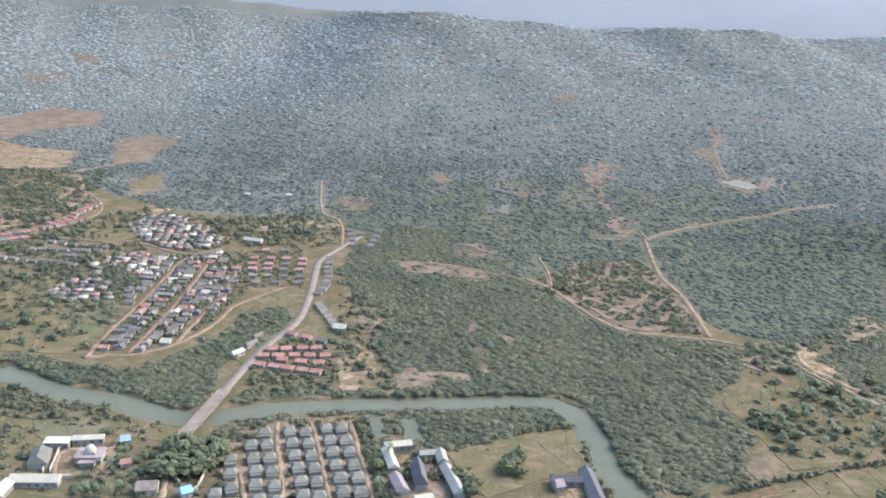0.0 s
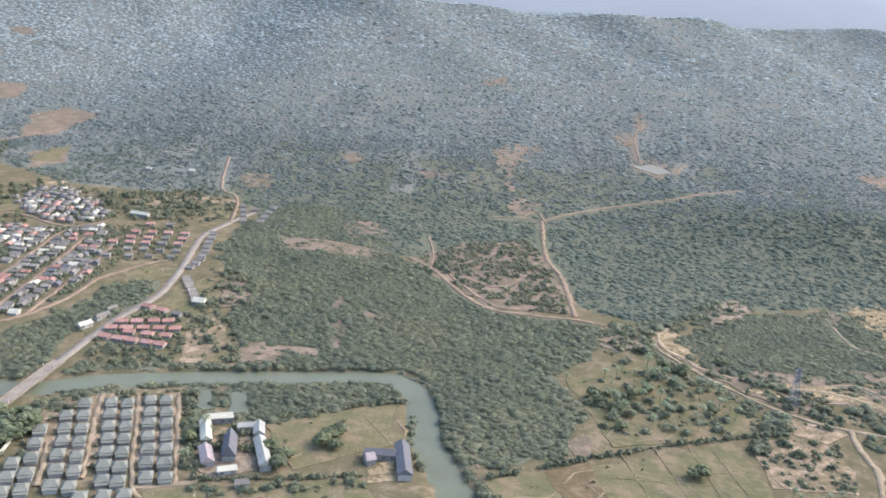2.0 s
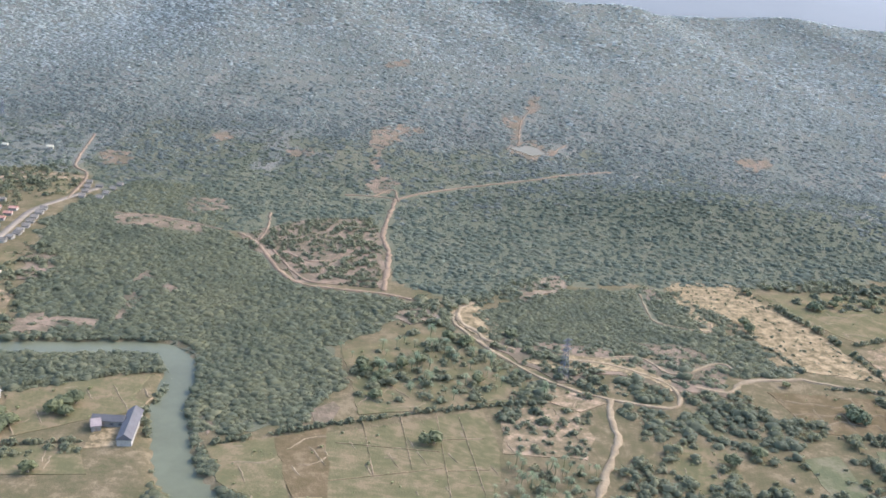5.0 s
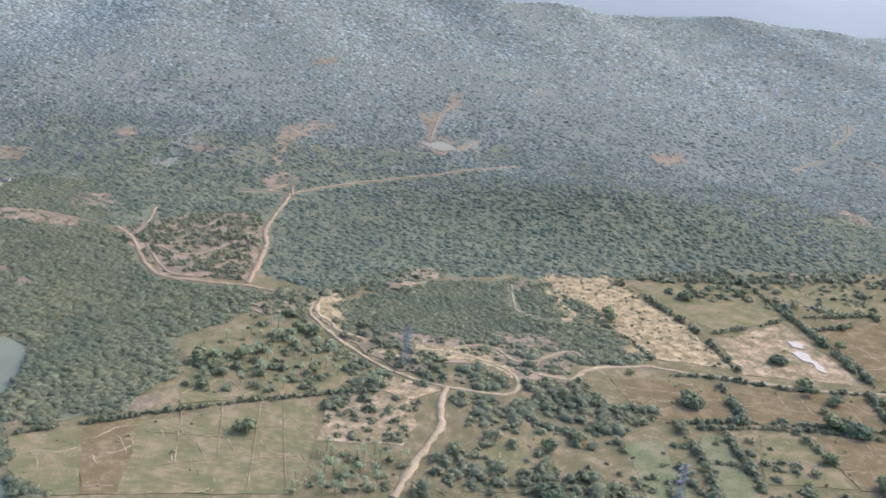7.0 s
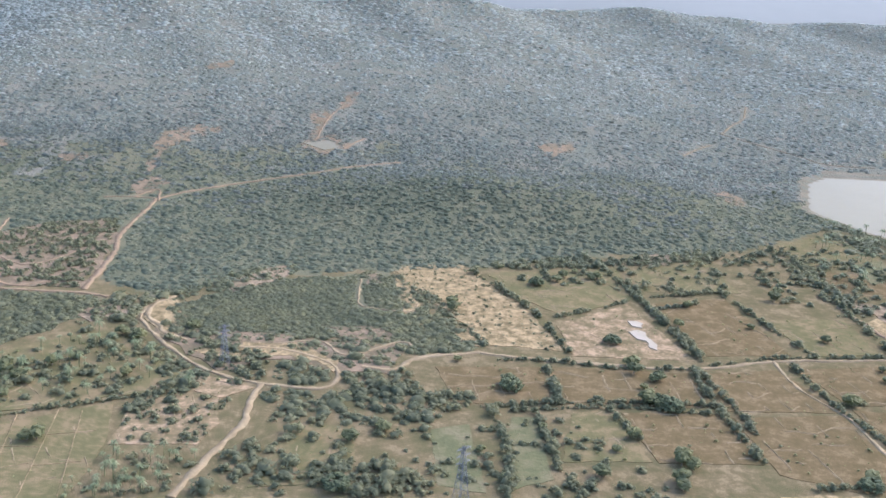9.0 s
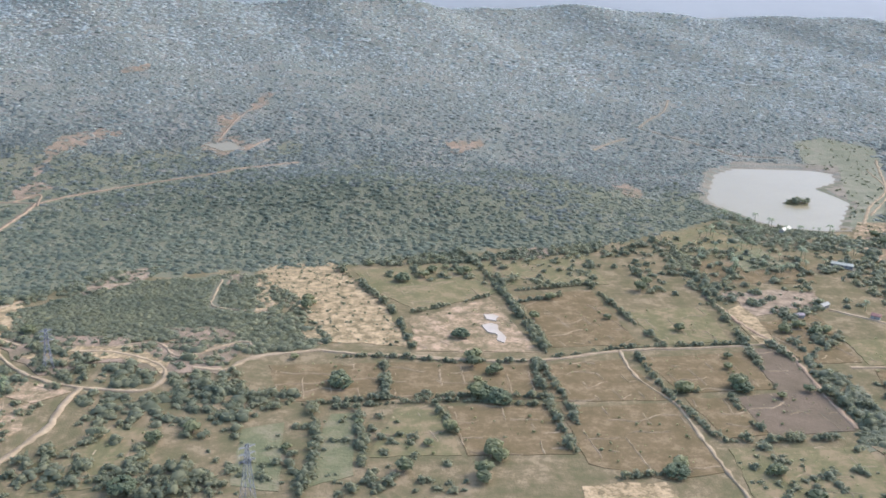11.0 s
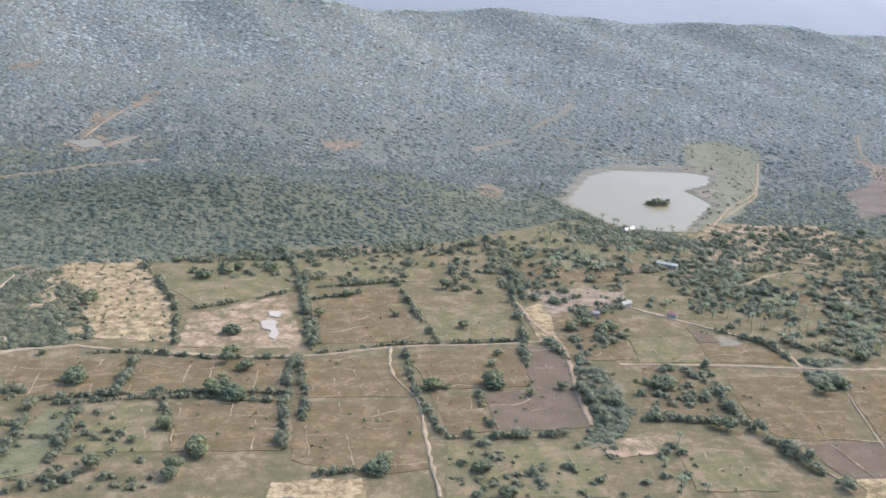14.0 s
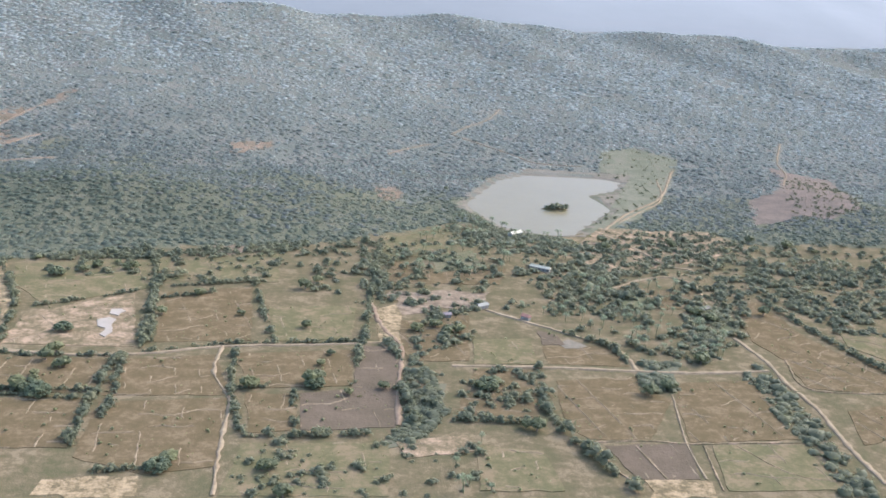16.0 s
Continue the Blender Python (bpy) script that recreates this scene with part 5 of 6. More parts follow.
river = ribbon("river", RIVER_LINE, 20, M["river"], 0, 0)
rv = np.empty(len(river.data.vertices) * 3, np.float32)
river.data.vertices.foreach_get("co", rv)
rv[2::3] = -1.3
river.data.vertices.foreach_set("co", rv)
tagged(river, "calm grey-green river winding between wooded banks", "river", kind="structure")
for name, poly in PONDS.items():
    if name == "lake":
        cx, cy = np.mean(poly, 0)
        bm = bmesh.new()
        bm.faces.new([bm.verts.new((cx + (x - cx) * 1.06, cy + (y - cy) * 1.06, -1.0)) for x, y in poly])
        p = part("water", bm, M["lake"])
        tagged(p, "pale milky brown reservoir water, still", "lake", kind="structure")
    else:
        p = drape("water", closed_curve(poly, 3, 0.8, 3), M["river" if name.startswith("fish") else "pond" if name.startswith("small") else "lake"], 0.62)
        tagged(p, "small shallow pond with still water", "pond", kind="structure")

# ---- woods ----
PHI = (1 + 5 ** 0.5) / 2
ICO_V = np.array([(-1, PHI, 0), (1, PHI, 0), (-1, -PHI, 0), (1, -PHI, 0), (0, -1, PHI), (0, 1, PHI), (0, -1, -PHI), (0, 1, -PHI), (PHI, 0, -1), (PHI, 0, 1), (-PHI, 0, -1), (-PHI, 0, 1)]) / math.hypot(1, PHI)
ICO_F = np.array([(0, 11, 5), (0, 5, 1), (0, 1, 7), (0, 7, 10), (0, 10, 11), (1, 5, 9), (5, 11, 4), (11, 10, 2), (10, 7, 6), (7, 1, 8), (3, 9, 4), (3, 4, 2), (3, 2, 6), (3, 6, 8), (3, 8, 9), (4, 9, 5), (2, 4, 11), (6, 2, 10), (8, 6, 7), (9, 8, 1)])


def crown_shape(seed, clumps, tall=0.9, sprays=0):
    """Corners and triangles of a crown of unit radius: uneven leaf clumps with loose leaf sprays round them."""
    rng = np.random.RandomState(seed)
    vs, fs = [], []
    for c in range(clumps):
        if clumps == 1:
            at, size = np.array((0, 0, tall * 0.45)), np.array((0.86, 0.86, tall * 0.62))
        else:
            a = 2 * math.pi * (c + rng.rand() * 0.6) / max(1, clumps - 1)
            out = 0.0 if c == 0 else rng.uniform(0.35, 0.6)
            up = tall * (0.8 if c == 0 else rng.uniform(0.35, 0.7))
            at, size = np.array((out * math.cos(a), out * math.sin(a), up)), rng.uniform(0.4, 0.6) * (1.35 if clumps < 3 else 1.0) * np.array((1, 1, 0.8))
        turn = np.array(Euler(rng.rand(3) * 6).to_matrix())
        v = (ICO_V @ turn.T) * (1 + rng.uniform(-0.4, 0.4, (12, 1))) * size + at
        low = v[ICO_F].mean(1)[:, 2].argsort()
        fs.append(ICO_F[low[8:]] + 12 * len(vs))
        vs.append(v)
    # leaf sprays over the dome, tilted every way, that break up the outline
    base = 12 * clumps
    for s in range(sprays):
        a, up = rng.rand() * 2 * math.pi, rng.rand() ** 0.7
        out = math.sqrt(max(0.0, 1 - (0.95 * up) ** 2)) * rng.uniform(0.6, 1.05)
        at = np.array((out * math.cos(a), out * math.sin(a), tall * (0.3 + 0.8 * up)))
        vs.append(at + rng.normal(size=(3, 3)) * (0.24, 0.24, 0.13))
        fs.append(np.array([[0, 1, 2]]) + base + 3 * s)
    return np.concatenate(vs), np.concatenate(fs)


def palm_shape(seed):
    """A palm: thin leaning trunk and arching fronds; unit height about 3."""
    rng = np.random.RandomState(seed)
    vs, fs, lean = [], [], rng.uniform(-0.25, 0.25, 2)
    for zc, r in ((0, 0.09), (2.4, 0.06)):
        for a in (0, 2.1, 4.2):
            vs.append((r * math.cos(a) + lean[0] * zc / 2.4, r * math.sin(a) + lean[1] * zc / 2.4, zc))
    for a in range(3):
        b = (a + 1) % 3
        fs += [(a, b, b + 3), (a, b + 3, a + 3)]
    for f in range(11):
        a = f * 0.571 + rng.rand() * 0.3
        d, s = np.array((math.cos(a), math.sin(a))), np.array((-math.sin(a), math.cos(a)))
        reach, rise = rng.uniform(0.85, 1.15), rng.uniform(0.1, 0.5)
        b = len(vs)
        for u, up, half in ((0.05, 0.0, 0.05), (0.5, rise, 0.17), (1.0, rise - 0.6, 0.03)):
            for sgn in (-1, 1):
                p = lean + d * reach * u + s * half * sgn
                vs.append((p[0], p[1], 2.4 + up - 0.06 * (half > 0.1)))
        fs += [(b, b + 1, b + 3), (b, b + 3, b + 2), (b + 2, b + 3, b + 5), (b + 2, b + 5, b + 4)]
    return np.array(vs), np.array(fs)


def planted(name, xs, ys, radii, shapes, mat, sink=0.2, seed=0, squat=1.0, bury=0.0, leafy=True):
    """One mesh of many plants of the given shapes, standing on the ground."""
    rng = np.random.RandomState(seed)
    xs, ys, radii = np.asarray(xs), np.asarray(ys), np.asarray(radii)
    zs, pick = height(xs, ys), rng.randint(0, len(shapes), len(xs))
    vs, fs, base = [], [], 0
    for i, (v, f) in enumerate(shapes):
        sel = np.nonzero(pick == i)[0]
        if not len(sel):
            continue
        a = rng.rand(len(sel)) * 2 * math.pi
        c, s = np.cos(a)[:, None], np.sin(a)[:, None]
        r = radii[sel][:, None]
        tall = r * squat * rng.uniform(0.8, 1.25, (len(sel), 1))
        px = (v[:, 0] * c - v[:, 1] * s) * r + xs[sel][:, None]
        py = (v[:, 0] * s + v[:, 1] * c) * r + ys[sel][:, None]
        pz = (v[:, 2] - bury) * tall + zs[sel][:, None] - sink
        vs.append(np.stack([px, py, pz], -1).reshape(-1, 3))
        fs.append((f[None] + (np.arange(len(sel)) * len(v))[:, None, None] + base).reshape(-1, 3))
        base += len(sel) * len(v)
    ob = soup(name, np.concatenate(vs), np.concatenate(fs), mat)
    if not leafy:
        ob.data.shade_smooth()
    return ob


def jittered(x0, x1, y0, y1, step, seed):
    rng = np.random.RandomState(seed)
    x, y = np.meshgrid(np.arange(x0, x1, step), np.arange(y0, y1, step))
    x, y = x.ravel() + rng.uniform(-0.5, 0.5, x.size) * step, y.ravel() + rng.uniform(-0.5, 0.5, y.size) * step
    return x, y, rng.rand(x.size)


ROAD_LINES = [(width, curve_line(line, 10)) for width, _, line in ROADS.values()]


def open_land(x, y, margin=1.0):
    """Where no plant stands: roads, water and banks."""
    bare = to_line(x, y, RIVER_LINE) < 8.5
    for width, line in ROAD_LINES:
        bare |= to_line(x, y, line) < width / 2 + margin
    for poly in PONDS.values():
        bare |= inside(x, y, poly)
    for _, _, _, ends in HOUSE_ROWS:
        bare |= to_line(x, y, ends) < 3.4
    return bare


CROWNS = [crown_shape(s, 1, 0.9, 17) for s in range(12)]
FULL_CROWNS = [crown_shape(20 + s, 3, 1.1, 34) for s in range(8)]
TWIN_CROWNS = [crown_shape(40 + s, 1, 0.8, 9) for s in range(10)]
FAR_CROWNS = [crown_shape(60 + s, 1) for s in range(8)]
PALMS = [palm_shape(s) for s in range(5)]

BARE = [poly for name, tone, poly in FIELDS if name in ("soil_a", "soil_b", "soil_c", "soil_d", "quarry", "quarry_b", "orange_field", "yard", "court", "side_clear") or name.startswith(("wood_gap", "scrub_gap", "west_tan"))]

for i, (name, dense, size, poly) in enumerate(WOODS):
    xs, ys = zip(*poly)
    if dense >= 2:
        floor = drape("undergrowth", closed_curve(poly, 6, 3.0, i), M["under"], 0.1 + 0.003 * i)
        tagged(floor, "green undergrowth below the dense trees", "undergrowth", kind="stuff")
    step = size * (0.41 if dense >= 2 else 0.62)
    x, y, chance = jittered(min(xs), max(xs), min(ys), max(ys), step, 100 + i)
    gaps = 0.65 * lattice(x, y, 22, 7 + i) + 0.35 * lattice(x, y, 60, 8)
    wanted = dense / 2.6 * ((1.0 + 0.9 * gaps) if dense >= 2 else 0.6 * (0.25 + 1.5 * gaps))
    sway = 5.0 if dense >= 1.5 else 2.0
    keep = inside(x + sway * 2 * (lattice(x, y, 11, 50) - 0.5), y + sway * 2 * (lattice(x, y, 11, 51) - 0.5), poly) & (chance < wanted) & ~open_land(x, y, 0.4 + size * 0.5)
    for _, thick, _, earlier in WOODS[:i]:
        if dense >= 2 and thick >= 2:
            keep &= ~inside(x, y, earlier)
    for bare_patch in BARE:
        keep &= ~inside(x + 5 * (lattice(x, y, 8, 54) - 0.5), y + 5 * (lattice(x, y, 8, 55) - 0.5), bare_patch) | (chance < 0.16)
    x, y, gaps = x[keep], y[keep], gaps[keep]
    if not len(x):
        continue
    size_each = size * (0.41 if dense >= 2 else 0.52 if "green" in name or "garden" in name else 0.62) * (0.55 + 1.0 * np.random.RandomState(i).rand(len(x)) ** 1.5)
    size_each[::7] *= 1.35
    palmy = "palm" in name or name in ("meadow_trees", "school_trees", "lake_front")
    if palmy:
        half = np.random.RandomState(i + 9).rand(len(x)) < (0.75 if "palms" in name or "grove" in name else 0.45)
        if half.any():
            tagged(planted("palms", x[half], y[half], size_each[half] * 0.75, PALMS, M["palm_leaf"], seed=i), "slender coconut palms standing in a loose grove", "palms", kind="stuff")
        x, y, size_each = x[~half], y[~half], size_each[~half]
    if len(x):
        wood = planted("woodland", x, y, size_each, FULL_CROWNS if dense < 1.5 else CROWNS, M["leaf"], seed=i, squat=1.15 if "village" in name or "garden" in name else 0.66 if dense >= 2 else 0.8, bury=0.15)
        tagged(wood, "dense dark green woodland with rounded crowns" if dense >= 1.5 else "scattered green trees and shrubs on dry ground", "woodland", kind="stuff")

# wooded islet in the lake
bm = bmesh.new()
bmesh.ops.create_cone(bm, cap_ends=True, segments=18, radius1=13, radius2=7, depth=2.6)
for v in bm.verts:
    v.co.x *= 1.35 + 0.2 * math.sin(v.co.y)
    v.co.y *= 0.8 + 0.12 * math.sin(v.co.x * 0.7)
bmesh.ops.translate(bm, vec=(547, 537, -1.2), verts=bm.verts[:])
islet = part("islet", bm, M["olive"])
tagged(islet, "small wooded islet in the reservoir", "islet", kind="structure")
ir = np.random.RandomState(4)
ia, ib = ir.rand(16) * 6.28, ir.rand(16) ** 0.5
shrub = planted("islet_shrubs", 547 + 12 * ib * np.cos(ia), 537 + 5 * ib * np.sin(ia), 2.2 + 1.8 * ir.rand(16), FULL_CROWNS, M["leaf"], sink=-2.4)
tagged(shrub, "dark green shrubs crowding the islet", "shrubs", kind="stuff")

# forest on the hills, in belts of falling detail
CLEAR = [poly for name, tone, poly in FIELDS if (tone in ("orange", "shore", "tan") or name.startswith("north_soil")) and not name.startswith("hill_clear") or name in ("lake_meadow", "bare_slope")]
THIN = [poly for name, tone, poly in FIELDS if name.startswith("hill_clear")]
DENSE = [poly for name, dense, size, poly in WOODS if name in ("left_mid", "river_wood", "open_scrub", "village_north")]
for n, (y0, y1, step, shapes) in enumerate(((190, 720, 4.7, TWIN_CROWNS), (720, 1200, 6.3, FAR_CROWNS), (1200, 1900, 8.8, FAR_CROWNS))):
    x, y, chance = jittered(-360 - 0.64 * (y1 + 330), 380 + 0.72 * (y1 + 330), y0, y1, step, 300 + n)
    foot = np.interp(x, *zip(*FOOT))
    gaps = 0.6 * lattice(x, y, 38, 77) + 0.4 * lattice(x, y, 130, 78)
    keep = (y > foot) & (x > -360 - 0.64 * (y + 330)) & (x < 380 + 0.72 * (y + 330))
    lower = smooth(-160, -100, x) * smooth(520, 430, y)
    keep &= chance < 0.3 + 1.35 * gaps + 0.9 * lower
    x, y = x[keep], y[keep]
    bad = open_land(x, y, 3.6) | open_land(x, y + 3.5, 2.0)
    sx, sy = x + 16 * (lattice(x, y, 14, 52) - 0.5), y + 16 * (lattice(x, y, 14, 53) - 0.5)
    spare = np.random.RandomState(90 + n).rand(len(x))
    for poly in CLEAR:
        bad |= inside(sx, sy, poly)
    for poly in THIN:
        bad |= inside(sx, sy, poly) & (spare < 0.5)
    for poly in DENSE:
        bad |= inside(x, y, poly)
    x, y = x[~bad], y[~bad]
    r = step * (0.66, 0.66, 0.68)[n] * (0.55 + 0.9 * np.random.RandomState(n).rand(len(x)) ** 1.4)
    # dark green trees below; leaf colours pale with distance above, standing in for haze
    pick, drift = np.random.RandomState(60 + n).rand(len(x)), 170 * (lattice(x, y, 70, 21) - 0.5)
    dark_near = pick < smooth(640, 380, y + drift) * smooth(-950, -700, x)
    mixed = ~dark_near & (pick < smooth(1000, 520, y + drift))
    # bare: crest trees that get the palest, most hazed leaf colour
    bare = ~dark_near & ~mixed & (pick > 1 - 0.9 * smooth(750, 1500, y + drift))
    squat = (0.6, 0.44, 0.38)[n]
    for sel, mat, words in ((dark_near, "slope_leaf", "dense dark green forest on the lower slope"), (mixed, "mid_leaf", "green forest on the slope, leaves partly paled with painted haze"), (~dark_near & ~mixed & ~bare, "hill_leaf", "grey-green forest covering the hillside, haze painted into its leaves"), (bare, "pale_leaf", "pale forest on the crest, haze painted into its leaves")):
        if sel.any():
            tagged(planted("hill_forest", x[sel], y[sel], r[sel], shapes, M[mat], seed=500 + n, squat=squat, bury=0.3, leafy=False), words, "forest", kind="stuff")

# hedges between the fields
for i, (size, line) in enumerate(HEDGES):
    pts = curve_line(line, size * 0.42)
    rng = np.random.RandomState(700 + i)
    keep = (rng.rand(len(pts)) < 0.9) & (lattice([p[0] for p in pts], [p[1] for p in pts], 9, 33) > 0.22)
    x = np.array([p[0] for p in pts])[keep] + rng.uniform(-1, 1, keep.sum()) * size * 0.32
    y = np.array([p[1] for p in pts])[keep] + rng.uniform(-1, 1, keep.sum()) * size * 0.25
    r = size * 0.52 * (0.4 + 1.2 * rng.rand(len(x)) ** 1.6)
    tagged(planted("hedge", x, y, r, FULL_CROWNS, M["leaf"], seed=i), "overgrown green hedge of shrubs and small trees", "hedge", kind="stuff")


# ---- single trees in the fields ----
def tree_meshes(seed):
    rng = random.Random(seed)
    bm = bmesh.new()
    def limb(a, b, ra, rb):
        d = (b - a).normalized()
        side = d.orthogonal().normalized()
        up = d.cross(side)
        rings = []
        for p, r in ((a, ra), (b, rb)):
            rings.append([bm.verts.new(p + (side * math.cos(t) + up * math.sin(t)) * r) for t in (0, 1.257, 2.513, 3.77, 5.027)])
        for q in range(5):
            bm.faces.new((rings[0][q], rings[0][(q + 1) % 5], rings[1][(q + 1) % 5], rings[1][q]))
    limb(Vector((0, 0, -0.1)), Vector((0, 0, 0.45)), 0.10, 0.07)
    for q in range(5):
        a = q * 1.257 + rng.random()
        limb(Vector((0, 0, 0.40)), Vector((0.5 * math.cos(a), 0.5 * math.sin(a), rng.uniform(0.7, 1.0))), 0.055, 0.02)
    trunk = bpy.data.meshes.new("trunk")
    bm.to_mesh(trunk)
    bm.free()
    trunk.materials.append(M["bark"])
    v, f = crown_shape(900 + seed, 16, 1.15)
    nr = np.random.RandomState(seed)
    leaves_v, leaves_f = [v + (0, 0, 0.25)], [f]
    for q in range(110):
        at = v[nr.randint(len(v))] * nr.uniform(0.9, 1.12) + (0, 0, 0.25)
        d = nr.normal(size=(3, 3)) * 0.09
        leaves_f.append(np.array([[0, 1, 2]]) + sum(map(len, leaves_v)))
        leaves_v.append(at + d)
    me = bpy.data.meshes.new("crown")
    me.from_pydata(np.concatenate(leaves_v).tolist(), [], np.concatenate(leaves_f).tolist())
    me.materials.append(M["tree_leaf"])
    return trunk, me


def great_crown(seed):
    """A wide dome of some hundred small leaf clumps and loose sprays, for old trees."""
    nr = np.random.RandomState(seed)
    vs, fs, base = [], [], 0
    for q in range(400):
        a, up = nr.rand() * 6.28, nr.rand() ** 0.8
        out = math.sqrt(max(0.0, 1 - (0.9 * up) ** 2)) * nr.uniform(0.75, 1.04)
        at = np.array((out * math.cos(a), out * math.sin(a), 0.3 + 0.68 * up))
        if q < 90:
            v, f = ICO_V * (1 + nr.uniform(-0.45, 0.45, (12, 1))) * nr.uniform(0.14, 0.26) * (1, 1, 0.7) + at, ICO_F
        else:
            v, f = at + nr.normal(size=(3, 3)) * (0.12, 0.12, 0.07), np.array([[0, 1, 2]])
        vs.append(v)
        fs.append(f + base)
        base += len(v)
    me = bpy.data.meshes.new("crown")
    me.from_pydata(np.concatenate(vs).tolist(), [], np.concatenate(fs).tolist())
    me.materials.append(M["dark_leaf"])
    return me


TREES = [tree_meshes(s) for s in range(5)]
GREAT = [great_crown(s) for s in range(3)]
rng = random.Random(11)
for size, spots in LONE_TREES:
    for x, y in spots:
        root = new("tree")
        trunk, crown = TREES[rng.randrange(5)]
        shared("trunk", trunk, root)
        shared("crown", GREAT[rng.randrange(3)] if size > 4.9 else crown, root)
        root.matrix_basis = Matrix.LocRotScale((x, y, float(height(x, y))), Euler((0, 0, rng.uniform(0, 6.28))), Vector((size, size, size * rng.uniform(0.8, 1.1))))
        tagged(root, "broad green tree standing alone in a field" if size > 3 else "small green tree standing in a dry field", "tree", "field trees")


# ---- houses ----
def box_into(bm, x0, x1, y0, y1, z0, z1):
    v = [bm.verts.new(p) for p in ((x0, y0, z0), (x1, y0, z0), (x1, y1, z0), (x0, y1, z0), (x0, y0, z1), (x1, y0, z1), (x1, y1, z1), (x0, y1, z1))]
    for q in ((0, 3, 2, 1), (4, 5, 6, 7), (0, 1, 5, 4), (1, 2, 6, 5), (2, 3, 7, 6), (3, 0, 4, 7)):
        bm.faces.new([v[i] for i in q])


def roof_into(bm, x0, x1, y0, y1, z0, z1, hip):
    """A ridged roof along x with thickness; hip: how far the ridge's ends are drawn in."""
    cy = (y0 + y1) / 2
    top = [bm.verts.new(p) for p in ((x0, y0, z0), (x1, y0, z0), (x1, y1, z0), (x0, y1, z0), (x0 + hip, cy, z1), (x1 - hip, cy, z1))]
    low = [bm.verts.new((v.co.x, v.co.y, v.co.z - 0.2)) for v in top]
    for q in ((0, 1, 5, 4), (1, 2, 5), (2, 3, 4, 5), (3, 0, 4)):
        bm.faces.new([top[i] for i in q])
        bm.faces.new([low[i] for i in reversed(q)])
    for a, b in ((0, 1), (1, 2), (2, 3), (3, 0)):
        bm.faces.new((top[b], top[a], low[a], low[b]))


def mesh_of(name, bm, mat):
    me = bpy.data.meshes.new(name)
    bmesh.ops.recalc_face_normals(bm, faces=bm.faces[:])
    bm.to_mesh(me)
    bm.free()
    me.materials.append(mat)
    return me


HOUSE_CACHE = {}


def house_meshes(kind, variant):
    if (kind, variant) in HOUSE_CACHE:
        return HOUSE_CACHE[kind, variant]
    rng = random.Random(hash((len(kind), variant)) % 1000)
    lx, ly, hh = {"olive": (5.9, 6.1, 2.2), "red": (6.4, 4.7, 2.1), "grey": (5.5, 3.8, 1.9)}[kind]
    lx, ly = lx * rng.uniform(0.9, 1.1), ly * rng.uniform(0.9, 1.1)
    roof = {"olive": "oliveroof"}.get(kind, kind)
    if kind == "grey" and variant >= 5:
        roof = ("red", "white", "slate")[variant - 5]
    parts = []
    bm = bmesh.new()
    box_into(bm, -lx / 2 + 0.4, lx / 2 - 0.4, -ly / 2 + 0.4, ly / 2 - 0.4, -0.3, hh)
    box_into(bm, -lx / 2 + 0.6, lx / 2 - 0.6, ly / 2 - 0.4, ly / 2 + 1.2, -0.3, hh * 0.8)
    parts.append(("wall", mesh_of("wall", bm, M["wall"])))
    bm = bmesh.new()
    roof_into(bm, -lx / 2, lx / 2, -ly / 2, ly / 2, hh, hh + (1.5 if kind == "olive" else 1.2), lx * {"olive": 0.28}.get(kind, 0.05))
    parts.append(("roof", mesh_of("roof", bm, M[roof])))
    bm = bmesh.new()
    roof_into(bm, -lx / 2 + 0.3, lx / 2 - 0.3, ly / 2 - 0.2, ly / 2 + 1.5, hh * 0.8, hh * 0.8 + 0.5, 0.1)
    parts.append(("lean_to_roof", mesh_of("lean_to_roof", bm, M[roof])))
    bm = bmesh.new()
    box_into(bm, -0.35, 0.35, -ly / 2 + 0.34, -ly / 2 + 0.42, -0.2, 1.8)
    parts.append(("door", mesh_of("door", bm, M["bark"])))
    for sx in (-1, 1):
        bm = bmesh.new()
        box_into(bm, sx * lx * 0.28 - 0.4, sx * lx * 0.28 + 0.4, -ly / 2 + 0.34, -ly / 2 + 0.42, 0.9, 1.8)
        parts.append(("window", mesh_of("window", bm, M["slate"])))
    HOUSE_CACHE[kind, variant] = parts
    return parts


HOUSE_WORDS = {"olive": "small estate house with olive-grey hipped roof", "red": "small house with faded red tiled roof", "grey": "small village house with grey metal roof"}


PACKED = {}


def packed_house(kind, variant, x, y, turn):
    """A far village house that goes into the joined houses of its village."""
    m = pose(x, y, float(height(x, y)), 0, 0, turn)
    for name, me in house_meshes(kind, variant):
        v = np.empty(len(me.vertices) * 3, np.float32)
        me.vertices.foreach_get("co", v)
        v = v.reshape(-1, 3) @ np.array(m.to_3x3()).T + np.array(m.translation)
        vs, fs = PACKED.setdefault(me.materials[0].name, ([], []))
        base = sum(map(len, vs))
        me.calc_loop_triangles()
        fs.append(np.array([t.vertices[:] for t in me.loop_triangles]) + base)
        vs.append(v)


def house(kind, variant, x, y, turn, group):
    root = new("house")
    for name, me in house_meshes(kind, variant):
        shared(name, me, root)
    root.matrix_basis = pose(x, y, float(height(x, y)), 0, 0, turn)
    word = HOUSE_WORDS[kind] if not (kind == "grey" and variant >= 5) else ("small village house with red roof", "small village house with white metal roof", "small village house with dark roof")[variant - 5]
    return tagged(root, word, "house", group)


